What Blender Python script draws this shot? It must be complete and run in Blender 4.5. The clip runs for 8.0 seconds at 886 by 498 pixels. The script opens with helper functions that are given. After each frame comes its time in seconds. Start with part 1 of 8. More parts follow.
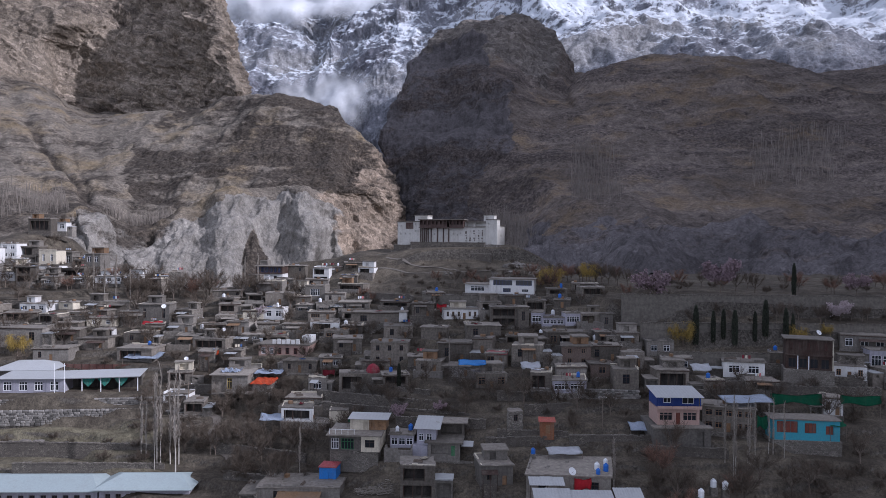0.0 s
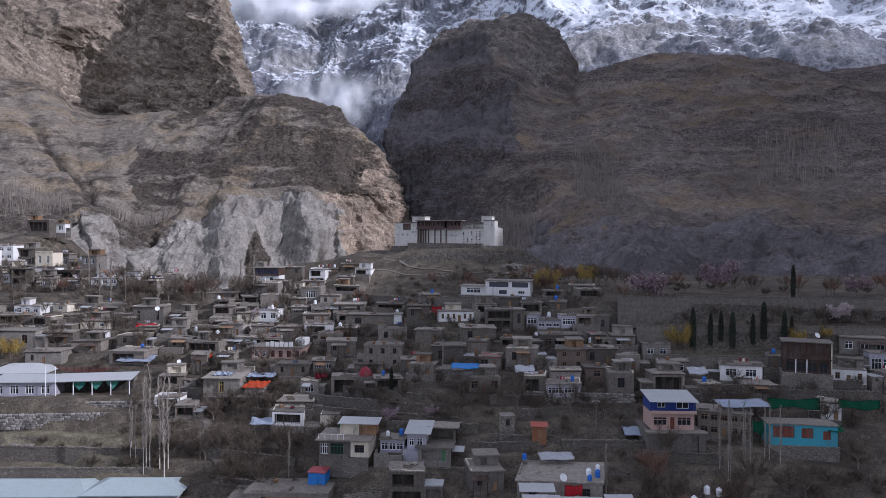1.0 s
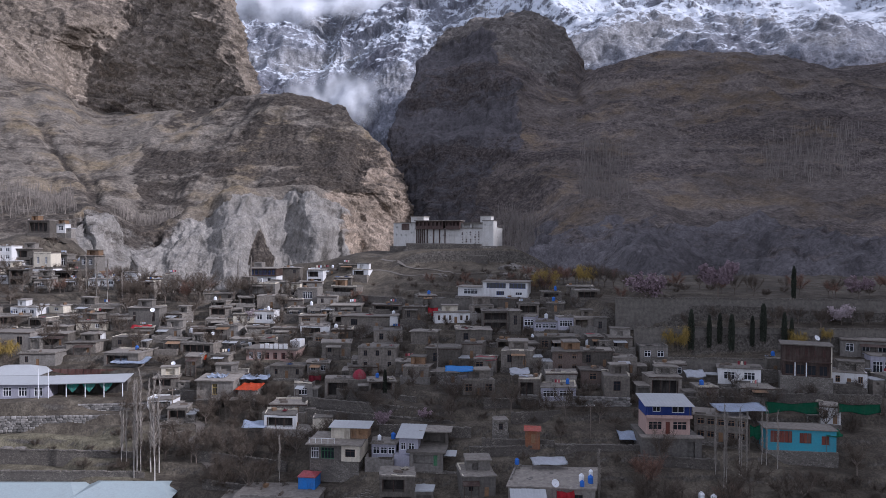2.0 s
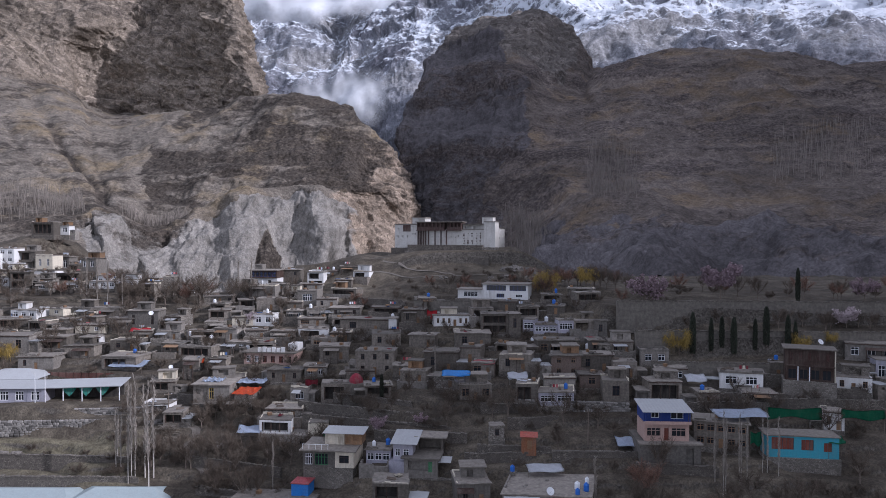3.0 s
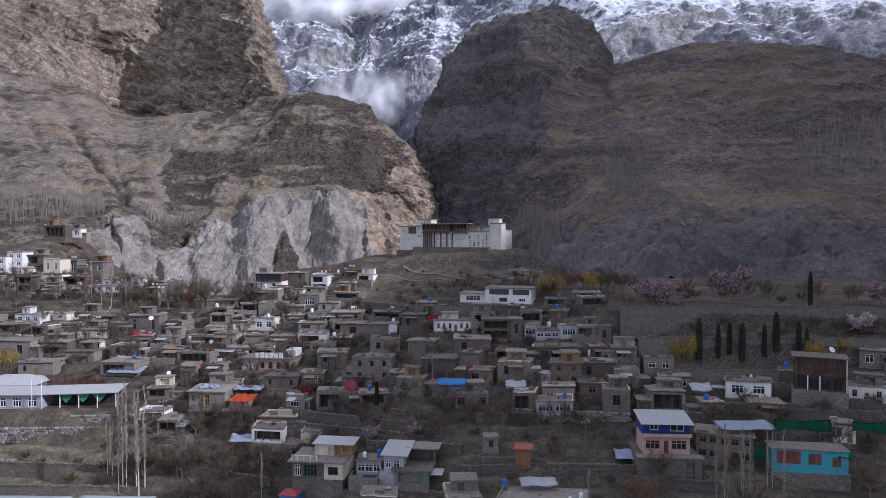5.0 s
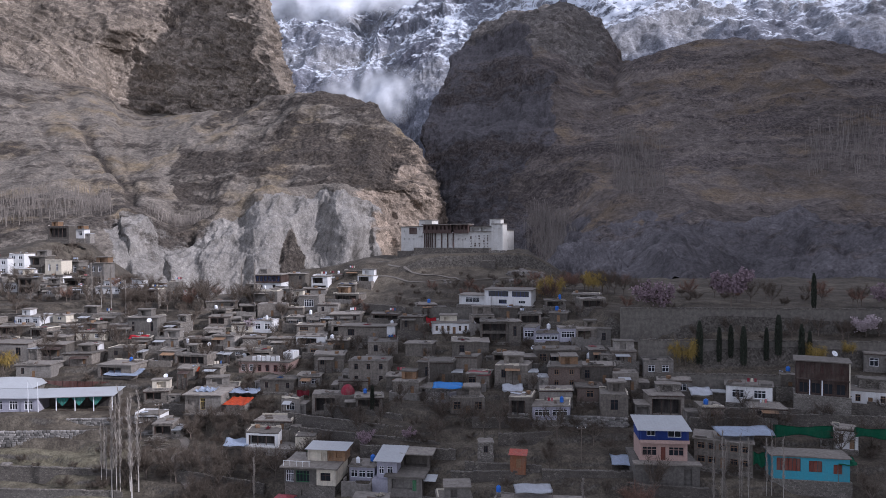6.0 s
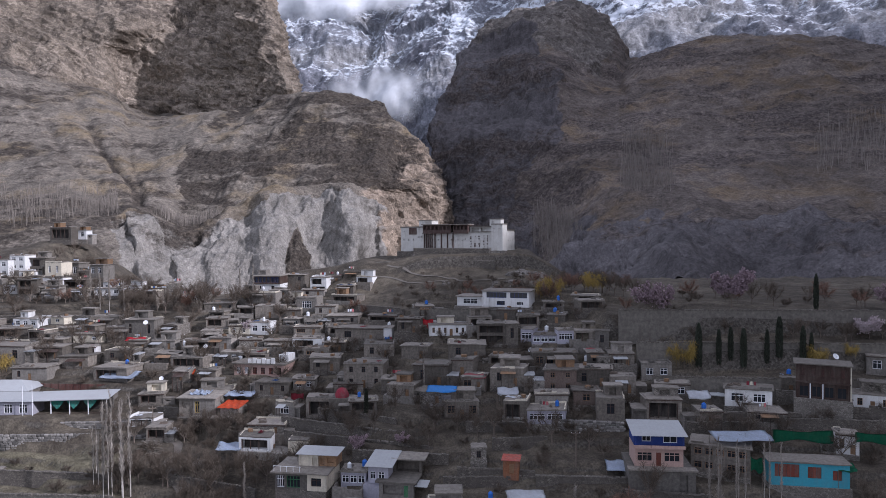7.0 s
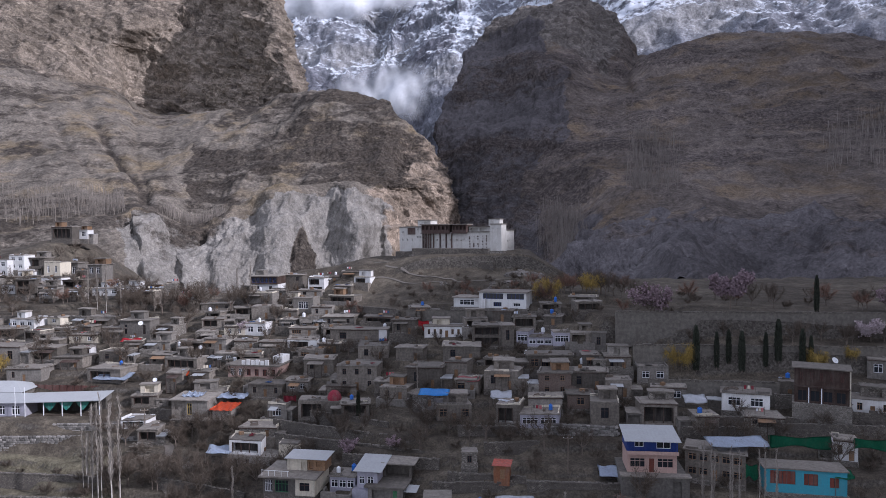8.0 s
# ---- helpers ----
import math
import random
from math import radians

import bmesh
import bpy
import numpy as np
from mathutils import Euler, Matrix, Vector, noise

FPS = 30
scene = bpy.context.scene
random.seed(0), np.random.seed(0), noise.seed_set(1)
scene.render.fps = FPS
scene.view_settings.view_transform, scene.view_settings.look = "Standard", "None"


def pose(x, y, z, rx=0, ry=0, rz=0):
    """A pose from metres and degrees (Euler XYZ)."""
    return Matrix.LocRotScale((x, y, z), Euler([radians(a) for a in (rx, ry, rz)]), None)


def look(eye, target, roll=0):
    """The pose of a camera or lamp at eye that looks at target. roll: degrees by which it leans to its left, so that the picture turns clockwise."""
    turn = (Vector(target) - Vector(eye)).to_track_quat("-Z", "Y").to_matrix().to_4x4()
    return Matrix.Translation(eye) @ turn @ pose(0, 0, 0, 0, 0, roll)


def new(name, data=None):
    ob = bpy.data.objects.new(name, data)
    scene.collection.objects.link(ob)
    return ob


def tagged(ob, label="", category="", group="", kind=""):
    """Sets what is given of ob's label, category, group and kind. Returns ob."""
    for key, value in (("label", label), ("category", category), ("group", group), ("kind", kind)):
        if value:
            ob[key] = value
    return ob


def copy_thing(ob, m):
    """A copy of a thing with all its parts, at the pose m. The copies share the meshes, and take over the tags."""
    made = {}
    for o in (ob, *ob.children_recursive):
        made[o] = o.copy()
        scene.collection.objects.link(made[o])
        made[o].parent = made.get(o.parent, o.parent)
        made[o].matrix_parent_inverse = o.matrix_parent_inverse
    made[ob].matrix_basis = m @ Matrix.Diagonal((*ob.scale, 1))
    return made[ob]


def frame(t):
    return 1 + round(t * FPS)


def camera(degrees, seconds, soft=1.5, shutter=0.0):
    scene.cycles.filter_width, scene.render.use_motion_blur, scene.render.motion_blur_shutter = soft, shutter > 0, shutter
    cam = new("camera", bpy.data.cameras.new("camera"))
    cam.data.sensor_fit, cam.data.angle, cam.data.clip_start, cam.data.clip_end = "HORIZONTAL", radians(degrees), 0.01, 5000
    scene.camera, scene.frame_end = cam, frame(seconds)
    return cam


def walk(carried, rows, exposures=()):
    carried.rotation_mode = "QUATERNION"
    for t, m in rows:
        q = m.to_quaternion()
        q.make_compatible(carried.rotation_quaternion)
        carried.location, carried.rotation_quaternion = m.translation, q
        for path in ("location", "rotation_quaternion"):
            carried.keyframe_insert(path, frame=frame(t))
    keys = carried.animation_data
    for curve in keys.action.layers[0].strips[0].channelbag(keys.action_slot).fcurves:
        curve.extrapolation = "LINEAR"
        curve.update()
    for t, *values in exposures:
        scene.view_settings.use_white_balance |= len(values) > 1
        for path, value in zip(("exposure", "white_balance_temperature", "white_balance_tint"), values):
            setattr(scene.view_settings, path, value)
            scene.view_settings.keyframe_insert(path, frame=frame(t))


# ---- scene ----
cam = camera(65.6, 8.0, soft=0.65)
PATH = [
    (0, (4.629, -0.695, 60.397), (4.588, 1.305, 60.369), 0.4),
    (0.5, (6.158, 0.27, 60.657), (6.11, 2.269, 60.629), 0.4),
    (1, (7.72, 1.262, 60.974), (7.663, 3.261, 60.945), 0.3),
    (1.5, (9.235, 2.236, 61.271), (9.169, 4.234, 61.24), 0.3),
    (3, (13.612, 5.156, 62.655), (13.509, 7.153, 62.618), 0.1),
    (3.5, (15.127, 6.25, 63.044), (15.007, 8.246, 63.007), 0.1),
    (4, (16.582, 7.32, 63.41), (16.447, 9.315, 63.371), -0.0),
    (4.5, (18.116, 8.433, 63.782), (17.964, 10.426, 63.741), -0.1),
    (6, (22.524, 11.595, 65.234), (22.33, 13.585, 65.185), -0.3),
    (6.5, (24.062, 12.734, 65.614), (23.855, 14.723, 65.562), -0.4),
    (7, (25.649, 13.881, 65.979), (25.43, 15.868, 65.925), -0.5),
    (7.5, (27.234, 15.004, 66.337), (27.004, 16.99, 66.28), -0.5),
    (8, (28.853, 16.227, 66.607), (28.611, 18.211, 66.548), -0.5),
]
walk(cam, [(t, look(eye, target, roll)) for t, eye, target, roll in PATH],
     [(0.0, 0.16, 5540, 20), (8.0, 0.28, 5600, 20)])

# ---- light: morning sun from the right, partly blocked by an added unseen ridge ----
SUN_AZ, SUN_EL = 106.0, 30.0     # degrees clockwise from straight ahead (+y), and above the horizon
world = bpy.data.worlds.new("sky")
scene.world = world
world.use_nodes = True
wn = world.node_tree
sky = wn.nodes.new("ShaderNodeTexSky")
sky.sky_type, sky.sun_disc = "NISHITA", False
sky.sun_elevation, sky.sun_rotation = radians(SUN_EL), radians(SUN_AZ)
sky.dust_density, sky.air_density = 2.0, 1.0
haze = wn.nodes.new("ShaderNodeMix")     # thin high cloud over the blue
haze.data_type = "RGBA"
haze.inputs[0].default_value, haze.inputs[7].default_value = 0.76, (5.4, 5.36, 5.4, 1)
wn.links.new(sky.outputs[0], haze.inputs[6])
wn.links.new(haze.outputs[2], wn.nodes["Background"].inputs[0])
wn.nodes["Background"].inputs[1].default_value = 0.15
sun = new("sun", bpy.data.lights.new("sun", "SUN"))
sun.data.energy, sun.data.angle, sun.data.color = 3.5, radians(0.6), (1.0, 0.94, 0.88)
to_sun = Vector((math.sin(radians(SUN_AZ)) * math.cos(radians(SUN_EL)), math.cos(radians(SUN_AZ)) * math.cos(radians(SUN_EL)), math.sin(radians(SUN_EL))))
sun.matrix_world = look(to_sun * 100, (0, 0, 0))
scene.view_settings.exposure = 0.0

# ---- materials ----
MATS = {}


def nodes_of(name):
    m = bpy.data.materials.new(name)
    m.use_nodes = True
    t = m.node_tree
    return m, t, t.nodes["Principled BSDF"]


def noise_node(t, coords, scale, detail=6, rough=0.6, stretch=None):
    n = t.nodes.new("ShaderNodeTexNoise")
    n.inputs["Scale"].default_value, n.inputs["Detail"].default_value, n.inputs["Roughness"].default_value = scale, detail, rough
    if stretch:
        mp = t.nodes.new("ShaderNodeMapping")
        mp.inputs["Scale"].default_value = stretch
        t.links.new(coords, mp.inputs[0])
        coords = mp.outputs[0]
    t.links.new(coords, n.inputs["Vector"])
    return n.outputs["Fac"]


def ramp(t, fac, stops):
    r = t.nodes.new("ShaderNodeValToRGB")
    e = r.color_ramp.elements
    while len(e) < len(stops):
        e.new(0.5)
    for el, (p, c) in zip(e, stops):
        el.position, el.color = p, (*c, 1) if len(c) == 3 else c
    t.links.new(fac, r.inputs[0])
    return r.outputs[0]


def mix(t, fac, a, b, kind="MIX"):
    m = t.nodes.new("ShaderNodeMix")
    m.data_type, m.blend_type = "RGBA", kind
    for sock, v in ((m.inputs[0], fac), (m.inputs[6], a), (m.inputs[7], b)):
        if isinstance(v, (int, float)):
            sock.default_value = v
        elif isinstance(v, tuple):
            sock.default_value = (*v, 1)
        else:
            t.links.new(v, sock)
    return m.outputs[2]


def math_node(t, op, a, b=0.0, clamp=False):
    m = t.nodes.new("ShaderNodeMath")
    m.operation, m.use_clamp = op, clamp
    for sock, v in zip(m.inputs, (a, b)):
        if isinstance(v, (int, float)):
            sock.default_value = v
        else:
            t.links.new(v, sock)
    return m.outputs[0]


def relief(t, bsdf, height, strength, dist):
    b = t.nodes.new("ShaderNodeBump")
    b.inputs["Strength"].default_value, b.inputs["Distance"].default_value = strength, dist
    t.links.new(height, b.inputs["Height"])
    t.links.new(b.outputs[0], bsdf.inputs["Normal"])


def surface(name, colour, rough=0.85, grain=3.0, stain=0.35, spread=0.35, bump=0.4, metal=0.0, dirt=(0.16, 0.14, 0.12), per_object=0.25, dirt_amount=0.5):
    """A weathered plain surface: fine grain, large stains and a shade of its own for each object."""
    if name in MATS:
        return MATS[name]
    m, t, b = nodes_of(name)
    co = t.nodes.new("ShaderNodeTexCoord").outputs["Object"]
    info = t.nodes.new("ShaderNodeObjectInfo").outputs["Random"]
    fine = noise_node(t, co, grain, 5, 0.65)
    big = noise_node(t, co, stain, 4, 0.6)
    drips = noise_node(t, co, 1.0, 4, 0.6, (1.6, 1.6, 0.25))
    lo, hi = tuple(c * (1 - spread) for c in colour), tuple(min(1, c * (1 + spread)) for c in colour)
    col = ramp(t, fine, ((0.3, lo), (0.7, hi)))
    blot = math_node(t, "MULTIPLY", ramp(t, math_node(t, "MULTIPLY", big, drips), ((0.2, (0, 0, 0)), (0.42, (1, 1, 1)))), dirt_amount)
    col = mix(t, blot, col, dirt)
    own = math_node(t, "ADD", math_node(t, "MULTIPLY", info, per_object * 2), 1 - per_object)
    vm = t.nodes.new("ShaderNodeVectorMath")
    vm.operation = "SCALE"
    t.links.new(col, vm.inputs[0]), t.links.new(own, vm.inputs["Scale"])
    t.links.new(vm.outputs[0], b.inputs["Base Color"])
    b.inputs["Roughness"].default_value, b.inputs["Metallic"].default_value = rough, metal
    b.inputs["Specular IOR Level"].default_value = 0.3
    if bump:
        relief(t, b, fine, bump, 0.05)
    MATS[name] = m
    return m


def masonry(name, light, dark, size=0.45, bump=0.9):
    """Dry-stone or mud-mortared rubble walling."""
    if name in MATS:
        return MATS[name]
    m, t, b = nodes_of(name)
    co = t.nodes.new("ShaderNodeTexCoord").outputs["Object"]
    mp = t.nodes.new("ShaderNodeMapping")
    mp.inputs["Scale"].default_value = (1, 1, 1.7)
    t.links.new(co, mp.inputs[0])
    v = t.nodes.new("ShaderNodeTexVoronoi")
    v.inputs["Scale"].default_value = 1 / size
    t.links.new(mp.outputs[0], v.inputs["Vector"])
    e = t.nodes.new("ShaderNodeTexVoronoi")
    e.feature = "DISTANCE_TO_EDGE"
    e.inputs["Scale"].default_value = 1 / size
    t.links.new(mp.outputs[0], e.inputs["Vector"])
    stone = ramp(t, v.outputs["Color"], ((0.1, dark), (0.9, light)))
    gap = ramp(t, e.outputs[0], ((0.0, (0, 0, 0)), (0.09, (1, 1, 1))))
    big = noise_node(t, co, 0.25, 5)
    col = mix(t, gap, tuple(c * 0.45 for c in dark), stone)
    col = mix(t, ramp(t, big, ((0.4, (0, 0, 0)), (0.65, (0.7, 0.7, 0.7)))), col, dark)
    t.links.new(col, b.inputs["Base Color"])
    b.inputs["Roughness"].default_value = 0.95
    relief(t, b, gap, bump, 0.08)
    MATS[name] = m
    return m


def glassy(name="window_glass"):
    if name not in MATS:
        m, t, b = nodes_of(name)
        b.inputs["Base Color"].default_value = (0.02, 0.024, 0.03, 1)
        b.inputs["Roughness"].default_value = 0.12
        MATS[name] = m
    return MATS[name]


MUD = surface("mud_plaster", (0.15, 0.133, 0.112), grain=1.6, spread=0.45, per_object=0.42, dirt_amount=0.6, dirt=(0.09, 0.078, 0.068))
GREY = surface("grey_cement", (0.19, 0.175, 0.155), grain=1.8, spread=0.35, per_object=0.38, dirt_amount=0.6, dirt=(0.1, 0.09, 0.08))
WHITE = surface("whitewash", (0.62, 0.62, 0.61), grain=5, spread=0.1, per_object=0.08, dirt=(0.33, 0.3, 0.27), dirt_amount=0.5)
CREAM = surface("cream_plaster", (0.55, 0.5, 0.4), spread=0.15, per_object=0.1)
PINK = surface("pink_paint", (0.4, 0.28, 0.24), spread=0.12, per_object=0.05, dirt_amount=0.3)
TEAL = surface("teal_paint", (0.05, 0.28, 0.36), spread=0.12, per_object=0.05, dirt_amount=0.25)
LILAC = surface("lilac_paint", (0.33, 0.325, 0.375), spread=0.12, per_object=0.1)
BLUE = surface("blue_paint", (0.022, 0.045, 0.19), spread=0.15, per_object=0.05, dirt_amount=0.2)
HUTBLUE = surface("bright_blue_paint", (0.03, 0.17, 0.5), spread=0.15, per_object=0.05, dirt_amount=0.2)
DARKWOOD = surface("dark_wood", (0.045, 0.026, 0.02), spread=0.3, per_object=0.15, rough=0.7)
TANWOOD = surface("tan_wood", (0.2, 0.12, 0.065), spread=0.3, per_object=0.2, rough=0.7)
REDWOOD = surface("red_brown_wood", (0.16, 0.045, 0.03), spread=0.25, per_object=0.2, rough=0.65)
ROOFMUD = surface("mud_roof", (0.175, 0.157, 0.134), grain=1.2, spread=0.4, per_object=0.35, stain=0.6, dirt=(0.1, 0.09, 0.08), dirt_amount=0.7)
TIN = surface("painted_tin", (0.33, 0.34, 0.345), rough=0.5, spread=0.08, per_object=0.06, dirt_amount=0.2, bump=0.1)
TINGREEN = surface("pale_green_tin", (0.27, 0.32, 0.325), rough=0.5, spread=0.08, per_object=0.05, dirt_amount=0.2, bump=0.1)
STONE = masonry("rubble_stone", (0.34, 0.312, 0.27), (0.125, 0.112, 0.096))
STONEDARK = masonry("retaining_stone", (0.215, 0.192, 0.16), (0.088, 0.077, 0.066), 0.5)
GLASS = glassy()
WFRAME = surface("white_frame", (0.75, 0.76, 0.78), spread=0.05, per_object=0.05, bump=0, dirt_amount=0.15)
# near-black colour for sheets that paint the shade inside porches
PAINTEDSHADE = surface("painted_shade", (0.03, 0.027, 0.025), bump=0, per_object=0.1)


TARPBLUE = surface("blue_tarpaulin", (0.06, 0.3, 0.72), rough=0.45, spread=0.12, per_object=0.0, dirt_amount=0.1, bump=0)
TARPWHITE = surface("white_plastic", (0.62, 0.64, 0.68), rough=0.5, spread=0.1, per_object=0.1, dirt_amount=0.25, bump=0)
TARPPALE = surface("pale_blue_plastic", (0.42, 0.48, 0.58), rough=0.5, spread=0.15, per_object=0.15, dirt_amount=0.25, bump=0)
TARPORANGE = surface("orange_tarpaulin", (0.65, 0.1, 0.03), rough=0.5, spread=0.12, per_object=0.05, dirt_amount=0.1, bump=0)
CLOTHRED = surface("red_cloth", (0.5, 0.03, 0.045), rough=0.8, spread=0.15, per_object=0.1, dirt_amount=0.1, bump=0)
CLOTHDARKRED = surface("dark_red_cloth", (0.2, 0.02, 0.035), rough=0.9, spread=0.2, bump=0)
CLOTHPINK = surface("pink_cloth", (0.5, 0.16, 0.17), rough=0.9, spread=0.15, bump=0)
CLOTHBLUE = surface("blue_cloth", (0.03, 0.09, 0.24), rough=0.9, spread=0.15, bump=0)
CLOTHGREEN = surface("bottle_green_cloth", (0.02, 0.13, 0.07), rough=0.9, spread=0.15, bump=0)
NETGREEN = surface("green_net", (0.012, 0.135, 0.07), rough=0.8, spread=0.2, per_object=0.05, dirt_amount=0.15, bump=0)
TANKWHITE = surface("white_polythene", (0.72, 0.74, 0.76), rough=0.4, spread=0.05, per_object=0.05, dirt_amount=0.2, bump=0)
TANKBLUE = surface("blue_polythene", (0.02, 0.12, 0.45), rough=0.4, spread=0.08, per_object=0.05, dirt_amount=0.15, bump=0)


def terrain(name, stops, steep, snow, scale=1.0, bump=1.0, mottle=0.5):
    """High rock with snow where it can lie; snow: lowest height, height of full cover, threshold."""
    m, t, b = nodes_of(name)
    co = t.nodes.new("ShaderNodeTexCoord").outputs["Object"]
    geo = t.nodes.new("ShaderNodeNewGeometry")
    big = noise_node(t, co, 0.006 * scale, 6, 0.62)
    mid = noise_node(t, co, 0.035 * scale, 10, 0.72)
    fine = noise_node(t, co, 0.14 * scale, 8, 0.75)
    streak = noise_node(t, co, 0.035 * scale, 10, 0.72, (1, 1, 0.25))
    body = math_node(t, "ADD", math_node(t, "MULTIPLY", mid, 0.6), math_node(t, "MULTIPLY", big, 0.4))
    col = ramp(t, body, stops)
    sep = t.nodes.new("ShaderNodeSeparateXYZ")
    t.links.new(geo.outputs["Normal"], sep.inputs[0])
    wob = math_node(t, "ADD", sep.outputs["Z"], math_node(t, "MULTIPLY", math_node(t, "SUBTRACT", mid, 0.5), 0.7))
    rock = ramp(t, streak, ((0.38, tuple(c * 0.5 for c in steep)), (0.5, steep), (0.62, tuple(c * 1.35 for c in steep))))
    col = mix(t, ramp(t, wob, ((0.45, (1, 1, 1)), (0.68, (0, 0, 0)))), col, rock)
    speck = noise_node(t, co, 0.4 * scale, 3, 0.6)
    col = mix(t, ramp(t, speck, ((0.58, (0, 0, 0)), (0.66, (0.55, 0.55, 0.55)))), col, tuple(c * 0.4 for c in stops[1][1]))
    broad = noise_node(t, co, 0.0045 * scale, 5, 0.6, (1, 1, 1.6))
    col = mix(t, 1.0, col, ramp(t, broad, ((0.36, (0.62, 0.6, 0.62)), (0.5, (0.95, 0.95, 0.95)), (0.62, (1.3, 1.24, 1.12)))), "MULTIPLY")
    dots = ramp(t, fine, ((0.38, (1 - mottle,) * 3), (0.58, (1, 1, 1))))
    col = mix(t, 1.0, col, dots, "MULTIPLY")
    grit = noise_node(t, co, 0.3 * scale, 4, 0.7)
    col = mix(t, 1.0, col, ramp(t, grit, ((0.36, (1 - mottle * 0.9,) * 3), (0.5, (1, 1, 1)), (0.64, (1 + mottle * 1.0,) * 3))), "MULTIPLY")
    sp = t.nodes.new("ShaderNodeSeparateXYZ")
    t.links.new(geo.outputs["Position"], sp.inputs[0])
    up = math_node(t, "DIVIDE", math_node(t, "SUBTRACT", sp.outputs["Z"], snow[0]), snow[1] - snow[0], True)
    lies = math_node(t, "ADD", math_node(t, "MULTIPLY", sep.outputs["Z"], 0.6), math_node(t, "MULTIPLY", math_node(t, "SUBTRACT", mid, 0.5), 1.7))
    lies = math_node(t, "ADD", lies, math_node(t, "MULTIPLY", math_node(t, "SUBTRACT", fine, 0.5), 0.8))
    lies = math_node(t, "ADD", lies, math_node(t, "MULTIPLY", math_node(t, "SUBTRACT", up, 1.0), 0.8))
    more = t.nodes.new("ShaderNodeAttribute")
    more.attribute_name = "scar"
    lies = math_node(t, "ADD", lies, math_node(t, "MULTIPLY", more.outputs["Fac"], 0.3))
    lies = math_node(t, "ADD", lies, math_node(t, "MULTIPLY", math_node(t, "SUBTRACT", big, 0.5), 1.2))
    mask = ramp(t, lies, ((snow[2], (0, 0, 0)), (snow[2] + 0.2, (1, 1, 1))))
    # snow dulled and tinted blue: distance haze put into its colour
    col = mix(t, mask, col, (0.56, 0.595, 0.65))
    t.links.new(col, b.inputs["Base Color"])
    b.inputs["Roughness"].default_value = 0.95
    b.inputs["Specular IOR Level"].default_value = 0.15
    crack = t.nodes.new("ShaderNodeTexVoronoi")
    crack.inputs["Scale"].default_value = 0.045 * scale
    warp = t.nodes.new("ShaderNodeVectorMath")
    warp.operation = "MULTIPLY_ADD"
    warp.inputs[1].default_value = (14 / scale,) * 3
    nz = t.nodes.new("ShaderNodeTexNoise")
    nz.inputs["Scale"].default_value, nz.inputs["Detail"].default_value = 0.05 * scale, 5
    t.links.new(co, nz.inputs["Vector"]), t.links.new(nz.outputs["Color"], warp.inputs[0]), t.links.new(co, warp.inputs[2])
    t.links.new(warp.outputs[0], crack.inputs["Vector"])
    h = math_node(t, "ADD", math_node(t, "MULTIPLY", mid, 1.0), math_node(t, "MULTIPLY", fine, 0.22))
    h = math_node(t, "ADD", h, math_node(t, "MULTIPLY", crack.outputs["Distance"], 0.35))
    relief(t, b, h, bump, 12.0 / scale)
    return m


def village_earth():
    """Trodden earth, dry grass and, on the steep terrace edges, dry-stone walling."""
    m, t, b = nodes_of("village_earth")
    co = t.nodes.new("ShaderNodeTexCoord").outputs["Object"]
    geo = t.nodes.new("ShaderNodeNewGeometry")
    sep = t.nodes.new("ShaderNodeSeparateXYZ")
    t.links.new(geo.outputs["Normal"], sep.inputs[0])
    big, mid, fine = noise_node(t, co, 0.035, 5), noise_node(t, co, 0.3, 6, 0.65), noise_node(t, co, 2.2, 5, 0.65)
    body = math_node(t, "ADD", math_node(t, "MULTIPLY", mid, 0.55), math_node(t, "MULTIPLY", big, 0.45))
    col = ramp(t, body, ((0.34, (0.045, 0.037, 0.029)), (0.5, (0.095, 0.081, 0.063)), (0.62, (0.165, 0.142, 0.108))))
    grass = mix(t, ramp(t, mid, ((0.4, (0, 0, 0)), (0.6, (1, 1, 1)))), (0.13, 0.115, 0.078), (0.2, 0.18, 0.125))
    at = t.nodes.new("ShaderNodeAttribute")
    at.attribute_name = "field"
    col = mix(t, at.outputs["Fac"], col, grass)
    v = t.nodes.new("ShaderNodeTexVoronoi")
    v.inputs["Scale"].default_value = 1.9
    t.links.new(co, v.inputs["Vector"])
    stone = ramp(t, v.outputs["Color"], ((0.1, (0.066, 0.058, 0.049)), (0.5, (0.1, 0.09, 0.077)), (0.95, (0.145, 0.133, 0.115))))
    wob = math_node(t, "ADD", sep.outputs["Z"], math_node(t, "MULTIPLY", math_node(t, "SUBTRACT", mid, 0.5), 0.35))
    col = mix(t, ramp(t, wob, ((0.5, (1, 1, 1)), (0.7, (0, 0, 0)))), col, stone)
    col = mix(t, 1.0, col, ramp(t, fine, ((0.35, (0.5, 0.5, 0.5)), (0.62, (1.0, 1.0, 1.0)))), "MULTIPLY")
    t.links.new(col, b.inputs["Base Color"])
    b.inputs["Roughness"].default_value = 0.95
    b.inputs["Specular IOR Level"].default_value = 0.15
    relief(t, b, math_node(t, "ADD", mid, math_node(t, "MULTIPLY", fine, 0.25)), 0.6, 0.6)
    return m


